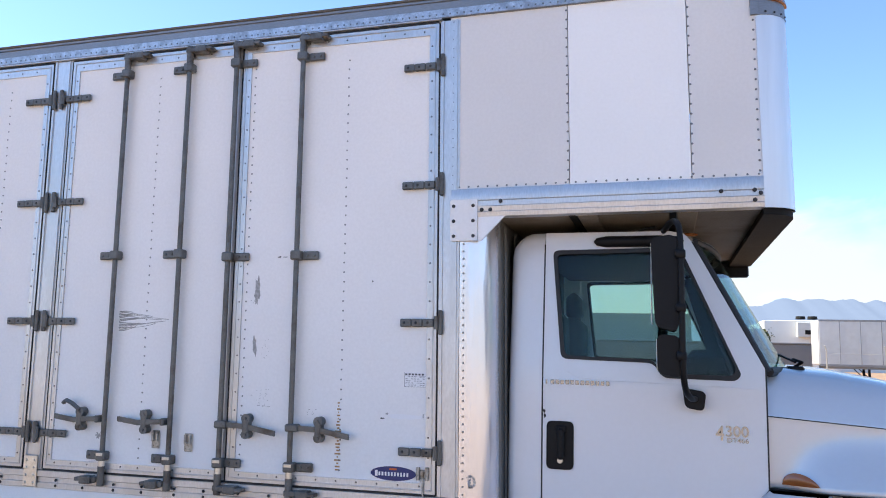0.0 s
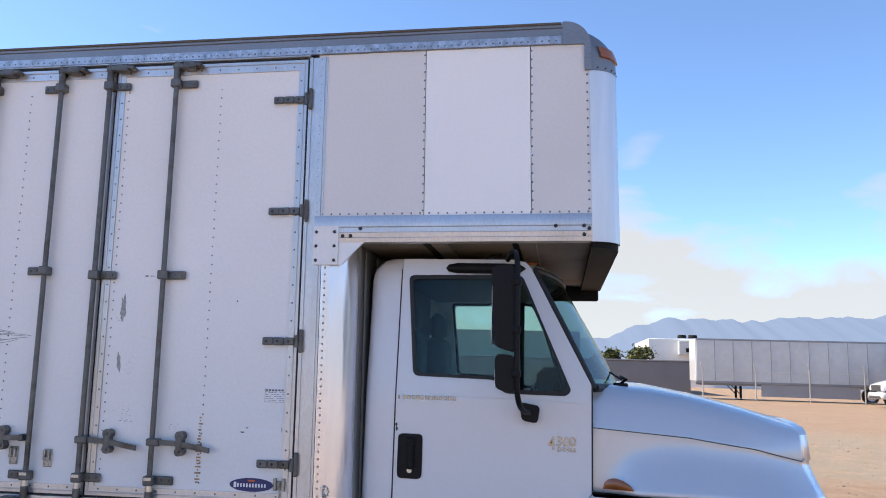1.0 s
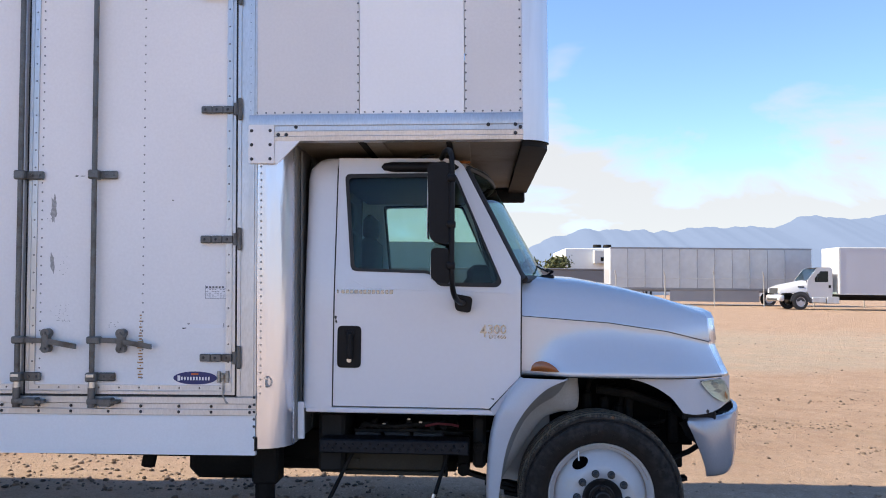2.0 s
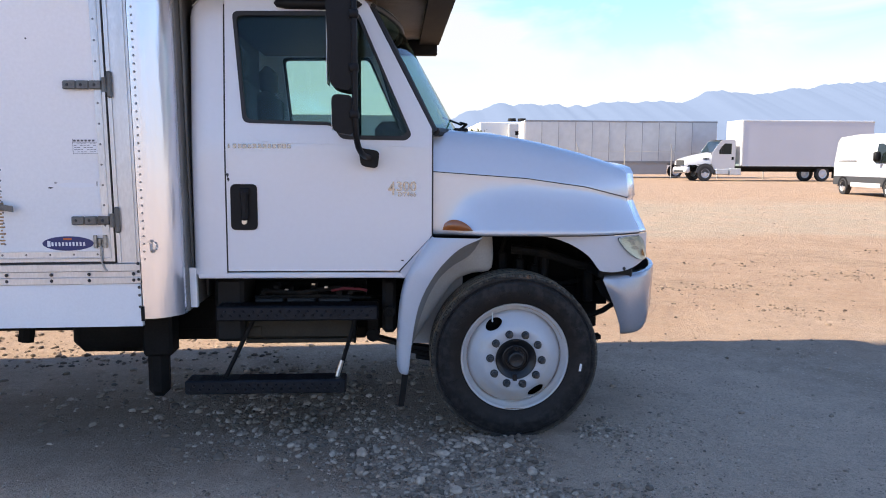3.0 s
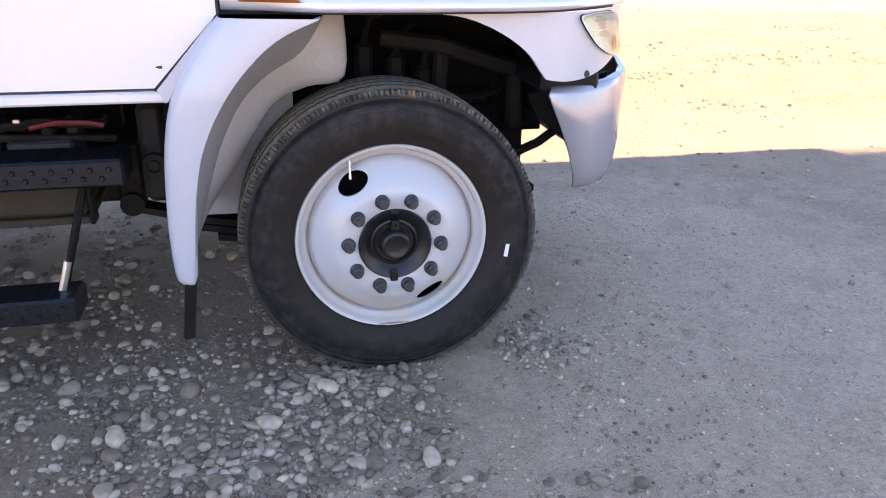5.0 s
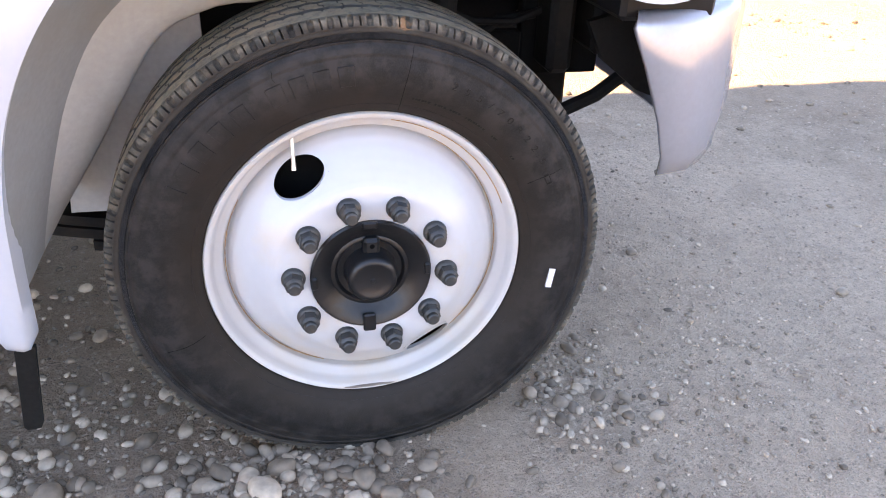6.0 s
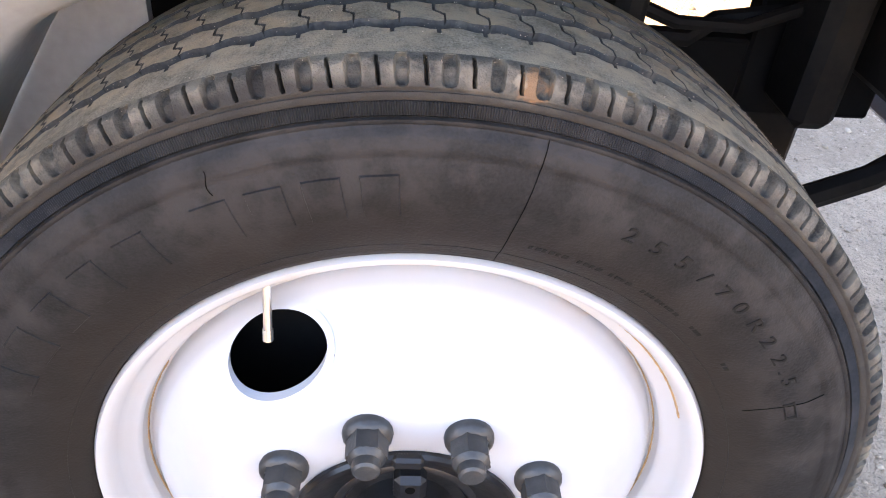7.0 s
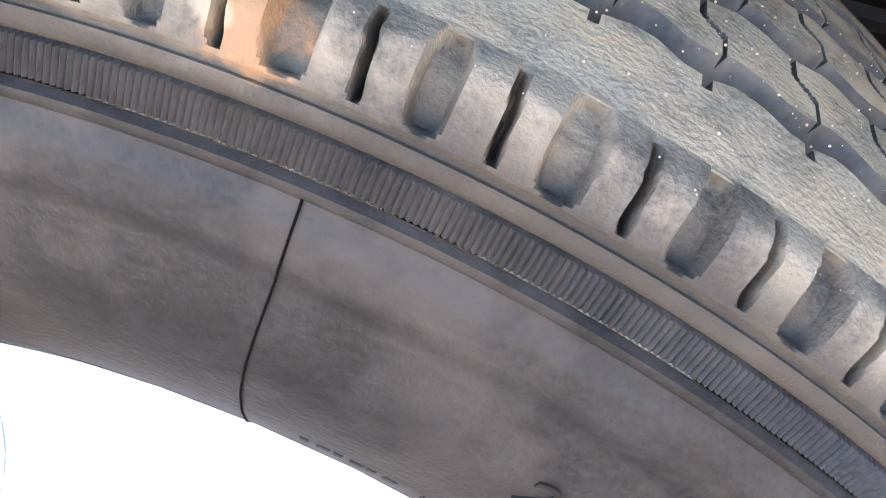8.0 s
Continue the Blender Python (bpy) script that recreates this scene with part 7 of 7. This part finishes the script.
# white box truck parked across the yard
def parked_truck(x0, y0):
    """A white conventional-cab box truck whose nose is at x0 and near side at y0."""
    z = rise(y0)
    t = thing("parked_box_truck", x0 + 6, y0 + 1.2, z, "white box truck with a long grey cargo box", "truck")
    part("cargo_box", Geo().box(x0 + 4.0, y0, z + 0.98, x0 + 13.4, y0 + 2.5, z + 3.90, 0.05), M_BOXGREY, t, "long cargo box, its grey toned for shade")
    part("box_front", Geo().box(x0 + 3.93, y0 + 0.02, z + 0.98, x0 + 4.0, y0 + 2.48, z + 3.88, 0.03).box(x0 + 3.92, y0 + 0.05, z + 3.78, x0 + 13.4, y0 + 2.45, z + 3.93, 0.04), M_WHITEV, t, "white box front and roof")
    g = Geo().box(x0 + 4.0, y0 - 0.012, z + 3.82, x0 + 13.4, y0 + 0.01, z + 3.90, 0.01).box(x0 + 4.0, y0 - 0.012, z + 0.97, x0 + 13.4, y0 + 0.01, z + 1.06, 0.01)
    g.box(x0 + 3.98, y0 - 0.014, z + 1.0, x0 + 4.06, y0 + 0.01, z + 3.86, 0.01)
    part("box_trim", g, M_ALU, t, "aluminium edge trim")
    cab = Geo()
    prof = [(2.10, 0.72), (3.55, 0.72), (3.60, 1.4), (3.58, 2.55), (3.45, 2.66), (2.75, 2.66), (2.55, 2.58), (1.95, 1.85), (1.90, 1.2)]
    win = [(2.42, 1.74), (3.32, 1.74), (3.32, 2.42), (2.80, 2.42), (2.42, 1.98)]
    for y, d in ((y0 + 0.20, 0.05), (y0 + 2.30, -0.05)):
        cab.plate([(x0 + a, z + b) for a, b in prof], lambda a, b, e, y=y: (a, y + e, b), d, [[(x0 + a, z + b) for a, b in win]])
    rows = [[(x0 + a, y, z + b) for a, b in prof[2:8]] for y in (y0 + 0.21, y0 + 2.29)]
    cab.grid([rows[0][:4], rows[1][:4]])
    c = part("cab", cab, M_WHITEV, t, "white cab")
    part("side_window", Geo().plate([(x0 + a, z + b) for a, b in win], lambda a, b, e: (a, y0 + 0.225 + e, b), 0.01), M_DARKGL, c, "dark side window")
    part("windscreen", Geo().grid([[(x0 + 1.96, y, z + 1.86), (x0 + 2.54, y, z + 2.57)] for y in (y0 + 0.24, y0 + 1.25, y0 + 2.26)]), glass("pale_far_windscreen", (0.45, 0.6, 0.6)), c, "pale windscreen")
    hd = Geo()
    rows = []
    for k in range(9):
        s = k / 8
        zt = mix(1.42, 1.86, s ** 0.7)
        rows.append([(x0 + 0.12 + s * 1.82, y0 + q, z + h) for q, h in ((0.20 - 0.05 * math.sin(math.pi * s), 1.02 + 0.1 * s), (0.22, mix(1.25, 1.55, s)), (0.45, zt - 0.06), (1.25, zt), (2.05, zt - 0.06), (2.28, mix(1.25, 1.55, s)), (2.30, 1.02 + 0.1 * s))])
    hd.grid(rows)
    hd.add(rows[0], [tuple(range(7))])
    part("hood", hd, M_WHITEV, t, "white sloping hood", angle=60)
    part("grille", Geo().box(x0 + 0.06, y0 + 0.60, z + 0.98, x0 + 0.16, y0 + 1.9, z + 1.34, 0.02), M_GREYPL, t, "dark grille")
    part("headlamp", Geo().box(x0 + 0.08, y0 + 0.24, z + 1.06, x0 + 0.40, y0 + 0.50, z + 1.22, 0.03), M_REFL, t, "headlamp")
    b = part("bumper", Geo().box(x0, y0 + 0.15, z + 0.52, x0 + 0.40, y0 + 2.35, z + 0.92, 0.08), M_WHITEV, t, "white bumper", angle=60)
    part("bumper_slot", Geo().box(x0 - 0.006, y0 + 0.4, z + 0.56, x0 + 0.02, y0 + 2.1, z + 0.70, 0.01), M_GREYPL, b)
    # arch, tanks, chassis
    arch = [(x0 + 1.45 + 0.66 * math.cos(a), z + 0.52 + 0.62 * math.sin(a)) for a in np.linspace(0, math.pi, 15)]
    part("wheel_arch", Geo().plate(arch, lambda a, q, e: (a, y0 + 0.13 + e, q), 0.12), M_GREYPL, t, "dark wheel arch")
    part("fuel_tank", Geo().box(x0 + 2.2, y0 + 0.12, z + 0.42, x0 + 3.15, y0 + 0.75, z + 0.80, 0.06).box(x0 + 3.2, y0 + 0.12, z + 0.40, x0 + 4.0, y0 + 0.75, z + 0.84, 0.03), M_ALU, t, "silver tank and step box")
    part("chassis", Geo().box(x0 + 0.5, y0 + 0.75, z + 0.62, x0 + 13.2, y0 + 0.85, z + 0.86).box(x0 + 0.5, y0 + 1.65, z + 0.62, x0 + 13.2, y0 + 1.75, z + 0.86).box(x0 + 4.0, y0 + 0.05, z + 0.84, x0 + 13.3, y0 + 2.45, z + 0.98), M_FRAME, t, "dark chassis")
    part("door_handle", Geo().box(x0 + 3.32, y0 + 0.17, z + 1.38, x0 + 3.47, y0 + 0.20, z + 1.56, 0.01), M_BLACK, t)
    part("mirror", Geo().box(x0 + 2.50, y0 - 0.10, z + 1.85, x0 + 2.56, y0 + 0.08, z + 2.25, 0.02), M_BLACK, t, "black mirror", angle=60)
    part("air_intake", Geo().box(x0 + 1.30, y0 + 0.19, z + 1.38, x0 + 1.72, y0 + 0.30, z + 1.47, 0.02), M_BLACK, t)
    for x in (1.45, 9.9):
        for y, s in ((y0 + 0.26, -1), (y0 + 2.24, 1)):
            far_wheel(t, x0 + x, y, z + 0.50, 0.50, 0.28, s)
    far_wheel(t, x0 + 9.0, y0 + 0.9, z + 0.50, 0.50, 0.28, -1)
    t.location.x, t.scale = x0 + 6 * 0.925, (0.925, 1, 1)
    part("rear_flap", Geo().box(x0 + 11.0, y0 + 0.2, z + 0.22, x0 + 11.04, y0 + 0.85, z + 0.8), M_BLACK, t)
    return t


parked_truck(17.9, 45.0)


def semi_trailer(x0, x1, y0, label):
    """A long van trailer standing on its landing gear; its near side at y0."""
    z = rise(y0)
    t = thing("semi_trailer", (x0 + x1) / 2, y0 + 1.3, z, label, "trailer")
    part("trailer_side", Geo().box(x0, y0, z + 1.18, x1, y0 + 2.55, z + 4.08, 0.03), M_TRAILER, t, "grey metal trailer body")
    part("trailer_nose", Geo().box(x0 - 0.06, y0 + 0.03, z + 1.2, x0, y0 + 2.52, z + 4.05, 0.03), M_WHITEV, t, "white trailer front wall")
    part("top_rail", Geo().box(x0, y0 - 0.015, z + 3.98, x1, y0 + 0.02, z + 4.10, 0.01), M_RAIL, t, "dark top rail")
    part("base_rail", Geo().box(x0, y0 - 0.02, z + 1.08, x1, y0 + 0.05, z + 1.24, 0.01).box(x0 + 0.3, y0 + 0.3, z + 0.95, x1, y0 + 2.2, z + 1.18, 0.01), M_RAIL, t, "grey base rail")
    for k in range(1, int((x1 - x0) / 1.22)):
        x = x0 + 1.22 * k
        part("side_post", Geo().box(x - 0.022, y0 - 0.014, z + 1.25, x + 0.022, y0 + 0.01, z + 3.97, 0.006), M_RAIL, t)
    leg = x0 + 2.9
    for y in (y0 + 0.5, y0 + 2.0):
        g = Geo().box(leg, y, z + 0.1, leg + 0.14, y + 0.14, z + 1.1, 0.02).box(leg - 0.1, y - 0.06, z, leg + 0.24, y + 0.2, z + 0.08, 0.01)
        g.tube([(leg + 0.07, y + 0.07, z + 0.35), (leg - 0.6, y + 0.07, z + 1.05)], 0.035, 6)
        part("landing_leg", g, M_FRAME, t, "dark landing leg")
    part("side_skirt", Geo().box(x0 + 4.2, y0 + 0.06, z + 0.28, x1 - 3.6, y0 + 0.10, z + 1.10, 0.01), M_SKIRTGREY, t, "grey side skirt")
    for x in (x1 - 1.6, x1 - 2.9):
        far_wheel(t, x, y0 + 0.35, z + 0.5, 0.5, 0.5, -1)
    return t


semi_trailer(8.55, 22.6, 51.5, "long grey metal semi trailer with a white nose")


def van(cx, cy, yaw):
    """A white high-roof panel van; its length runs along its own x, nose at +x."""
    z0 = rise(cy)
    t = thing("cargo_van", cx, cy, z0, "white high-roof cargo van with grey lower trim", "van")
    m = Matrix.Translation((cx, cy, z0)) @ Matrix.Rotation(yaw, 4, "Z")

    def out(g):
        g.v = [tuple(m @ Vector(p)) for p in g.v]
        return g
    prof = [(-2.75, 0.62), (-2.78, 1.3), (-2.70, 2.25), (-2.55, 2.45), (-1.2, 2.53), (0.50, 2.53), (0.95, 2.44), (1.20, 2.24), (1.98, 1.44), (2.50, 1.27), (2.68, 1.08), (2.75, 0.62)]
    g = Geo()
    lean_in = lambda y, z: math.copysign(1.02 - 0.13 * max(0, (z - 1.25) / 1.25) ** 1.5, y)
    rows = []
    for j in range(9):
        u = -1 + 2 * j / 8
        rows.append([(x - (0.0 if abs(u) < 0.8 else 0.05 * (x > 2)), lean_in(u, z) * min(1, abs(u) * 1.0) if abs(u) > 0 else 0.0, z + 0.02 * (1 - u * u) * (z > 2.2)) for x, z in prof])
    g.grid(rows)
    for s in (-1, 1):
        g.add([(x, lean_in(s, z), z) for x, z in prof], [tuple(range(len(prof)))])
    b = part("van_body", out(g), M_WHITEV, t, "white van body", angle=40)
    for s in (-1, 1):
        side = [(0.62, 1.36), (1.70, 1.36), (1.78, 1.43), (1.16, 2.08), (1.02, 2.12), (0.70, 2.12)]
        part("side_window", out(Geo().plate(side, lambda a, q, e, s=s: (a, lean_in(s, q) * 1.006 + e * s, q), 0.01)), M_DARKGL, b, "dark cab side window")
        part("lower_trim", out(Geo().box(-2.75, s * 1.0, 0.42, 2.5, s * 1.045, 0.80, 0.03)), M_GREYPL, b, "grey lower trim")
        part("sill_panel", out(Geo().box(-1.2, s * 1.02, 0.36, 1.15, s * 1.05, 0.56, 0.02)), M_WHITEV, b)
        part("slide_track", out(Geo().box(-2.4, s * 0.985, 1.42, -0.9, s * 1.012, 1.46, 0.005)), M_GREYPL, b)
        part("mirror", out(Geo().box(0.95, s * 1.06, 1.40, 1.15, s * 1.32, 1.80, 0.06)), M_BLACK, b, "black door mirror", angle=60)
        part("headlamp", out(Geo().plate([(2.02, 1.10), (2.60, 0.96), (2.58, 1.10), (2.12, 1.30)], lambda a, q, e, s=s: (a, s * (1.0 - 0.10 * max(0, a - 2.0)) + e * s, q), 0.03)), M_REFL, b, "headlamp")
        for x in (-1.85, 1.75):
            arch = [(x + 0.46 * math.cos(a), 0.36 + 0.44 * math.sin(a)) for a in np.linspace(0, math.pi, 13)]
            part("wheel_arch", out(Geo().plate(arch, lambda a, q, e, s=s: (a, s * 1.046 + e * s, q), 0.004)), M_BLACK, b)
            w = Geo().lathe([(0.20, 1.0), (0.27, 1.062), (0.345, 1.055), (0.36, 1.0), (0.36, 0.84)], (x, 0, 0.36), 28)
            w.v = [(a, c * s, d) for a, c, d in w.v]
            tw = part("wheel", out(w), M_TYREFAR, b, "black tyre")
            w = Geo().lathe([(0.22, 1.056), (0.19, 1.03), (0.10, 1.04), (0.001, 1.056)], (x, 0, 0.36), 24)
            w.v = [(a, c * s, d) for a, c, d in w.v]
            part("rim", out(w), M_ALU, tw, "silver wheel rim")
    part("windscreen", out(Geo().grid([[(1.955 + 0.02, y, 1.49), (1.235 + 0.02, y * 0.9, 2.225)] for y in (-0.93, -0.5, 0, 0.5, 0.93)])), M_DARKGL, b, "dark windscreen")
    part("grille", out(Geo().box(2.60, -0.60, 0.72, 2.775, 0.60, 1.12, 0.06)), M_BLACK, b, "black grille")
    part("bumper", out(Geo().box(2.3, -1.0, 0.30, 2.79, 1.0, 0.80, 0.10)), M_GREYPL, b, "grey front bumper", angle=60)
    part("rear_bumper", out(Geo().box(-2.86, -0.98, 0.42, -2.6, 0.98, 0.80, 0.06)), M_GREYPL, b, "grey rear bumper", angle=60)
    return t


van(19.45, 26.6, radians(-95))


def sedan(cx, cy, yaw):
    """A dark saloon car, nose at its own +x."""
    z0 = rise(cy)
    t = thing("dark_car", cx, cy, z0, "dark blue saloon car parked beyond the van", "car")
    m = Matrix.Translation((cx, cy, z0)) @ Matrix.Rotation(yaw, 4, "Z")

    def out(g):
        g.v = [tuple(m @ Vector(p)) for p in g.v]
        return g
    prof = [(-2.3, 0.35), (-2.35, 0.8), (-2.1, 1.02), (-1.5, 1.08), (-0.9, 1.42), (0.2, 1.46), (1.0, 1.05), (2.0, 0.90), (2.3, 0.7), (2.3, 0.35)]
    g = Geo()
    rows = [[(x, y * (0.78 if z > 1.2 else 1.0), z) for x, z in prof] for y in (-0.9, -0.6, 0, 0.6, 0.9)]
    g.grid(rows)
    for r0 in (rows[0], rows[-1]):
        g.add(r0, [tuple(range(len(prof)))])
    b = part("car_body", out(g), shader("dark_blue_car_paint", (0.012, 0.016, 0.028), 0.25, coat=0.6, bump=0), t, "dark blue body", angle=40)
    part("windows", out(Geo().plate([(-1.3, 1.1), (0.85, 1.1), (0.15, 1.40), (-0.85, 1.38)], lambda a, q, e: (a, -0.905 + 0.19 * (q - 1.06) / 0.4 + e, q), 0.005)), M_DARKGL, b, "dark side windows")
    for x in (-1.4, 1.4):
        for s in (-1, 1):
            w = Geo().lathe([(0.001, 0.88), (0.2, 0.90), (0.31, 0.89), (0.33, 0.85), (0.33, 0.7)], (x, 0, 0.33), 24)
            w.v = [(a, c * s, d) for a, c, d in w.v]
            part("wheel", out(w), M_TYREFAR, b, "black tyre")
    return t


sedan(23.6, 27.6, radians(-80))

# wire fence with raked post tops, on the yard's far edge
FZ = rise(49.5)
fence = thing("wire_fence", 16, 49.5, FZ, "thin galvanised wire fence with raked post tops", "fence")
M_POST = shader("galvanised_post", (0.5, 0.5, 0.48), 0.5, 0.6, vary=0.1)
for k in range(14):
    x = 8.6 + 3.32 * k
    part("post", Geo().tube([(x, 49.5, FZ), (x, 49.5, FZ + 2.1), (x - 0.12, 49.36, FZ + 2.4)], 0.04, 8), M_POST, fence, "galvanised fence post")
g = Geo()
for z in (0.15, 1.9):
    g.tube([(8.6, 49.5, FZ + z), (52.0, 49.5, FZ + z)], 0.018, 6)
part("wire", g, M_POST, fence, "fence rail wire")

# low grey building and white building with roof units, behind the trailer
far_b = thing("low_grey_building", -6, 62, rise(62), "long low grey block building", "building")
part("wall", Geo().box(-60, 60, -0.2, 9.5, 75, 3.05, 0.05), shader("grey_block_wall", (0.20, 0.20, 0.20), 0.9, vary=0.08, scale=1), far_b, "grey block wall")
part("wall", Geo().box(-60, 63, -0.2, 1.0, 74, 5.45, 0.05), shader("grey_green_block_wall", (0.26, 0.27, 0.26), 0.9, vary=0.08, scale=1), far_b, "taller grey block wall behind")
part("roof_edge", Geo().box(-60.1, 59.9, 3.05, 9.6, 75.1, 3.15, 0.03), M_RAIL, far_b, "dark roof edge")
wb = thing("white_building", 11.5, 95, rise(90), "white flat-roofed building with rooftop air units", "building")
part("wall", Geo().box(10.1, 95, -0.2, 40, 112, 6.55, 0.05), shader("white_building_wall", (0.78, 0.77, 0.74), 0.8, vary=0.05, scale=0.5), wb, "white wall")
M_UNIT = shader("pale_grey_air_unit", (0.55, 0.55, 0.53), 0.6, vary=0.1, scale=2)
u = part("air_unit", Geo().box(13.5, 95.5, 4.7, 16.3, 97.5, 6.6, 0.05).box(13.6, 94.0, 4.6, 17.2, 94.98, 6.3, 0.05), M_UNIT, wb, "pale rooftop air unit")
part("fan_cowl", Geo().lathe([(0.001, 0.25), (0.5, 0.25), (0.55, 0.0), (0.55, -0.1)], (14.3, 96.3, 6.85), 16, "z").lathe([(0.001, 0.25), (0.5, 0.25), (0.55, 0.0), (0.55, -0.1)], (15.6, 96.3, 6.85), 16, "z"), M_FRAME, u, "dark fan cowl")
part("louvre", Geo().box(14.4, 93.97, 4.9, 15.2, 94.0, 5.4, 0.01), M_FRAME, u, "dark louvre")

# trees
M_LEAF = pebble_material("dusty_green_leaves", (0.035, 0.045, 0.014), (0.075, 0.085, 0.022), (0.12, 0.125, 0.035))
M_BARK = shader("brown_bark", (0.10, 0.075, 0.055), 0.9, vary=0.2, scale=10)


def tree(x, y, h, spread_r, seed, label):
    r = random.Random(seed)
    z = rise(y)
    t = thing("tree", x, y, z, label, "tree", "trees at the edge of the yard")
    g = Geo().tube([(x, y, z), (x + 0.1, y, z + h * 0.3), (x, y, z + h * 0.55)], [0.14 * h / 4, 0.10 * h / 4, 0.05 * h / 4], 8)
    tips = []
    for k in range(9):
        a, hh = r.uniform(0, 6.28), r.uniform(0.25, 0.92)
        tip = (x + spread_r * 0.7 * math.cos(a) * r.uniform(0.3, 1), y + spread_r * 0.7 * math.sin(a) * r.uniform(0.3, 1), z + h * hh)
        g.tube([(x, y, z + h * r.uniform(0.25, 0.5)), tip], [0.05 * h / 4, 0.015], 6)
        tips.append(tip)
    part("trunk", g, M_BARK, t, "brown trunk and limbs")
    c = Geo()
    for k in range(3200):
        tx, ty, tz = tips[r.randrange(len(tips))]
        p = Vector((tx + r.gauss(0, spread_r * 0.24), ty + r.gauss(0, spread_r * 0.24), tz + r.gauss(0, h * 0.08)))
        u, w = Vector((r.uniform(-1, 1), r.uniform(-1, 1), r.uniform(-1, 1))).normalized(), Vector((r.uniform(-1, 1), r.uniform(-1, 1), r.uniform(-1, 1))).normalized()
        s = r.uniform(0.10, 0.26) * h / 4
        c.add([p - u * s, p + w * s * 0.6, p + u * s, p - w * s * 0.6], [(0, 1, 2, 3)])
    part("crown", c, M_LEAF, t, "dusty green leaves", recalc=False, kind="stuff")
    return t


tree(4.9, 92, 4.3, 1.6, 1, "small dusty green tree behind the grey building")
tree(8.2, 92, 4.4, 2.2, 2, "small dusty green tree behind the grey building")
for k in range(7):
    tree(43.6 + 2.8 * k, 52 + 2.0 * (k % 3), 3.0 + 0.5 * (k % 2), 2.6, 10 + k, "bushy yellow-green tree at the edge of the yard")
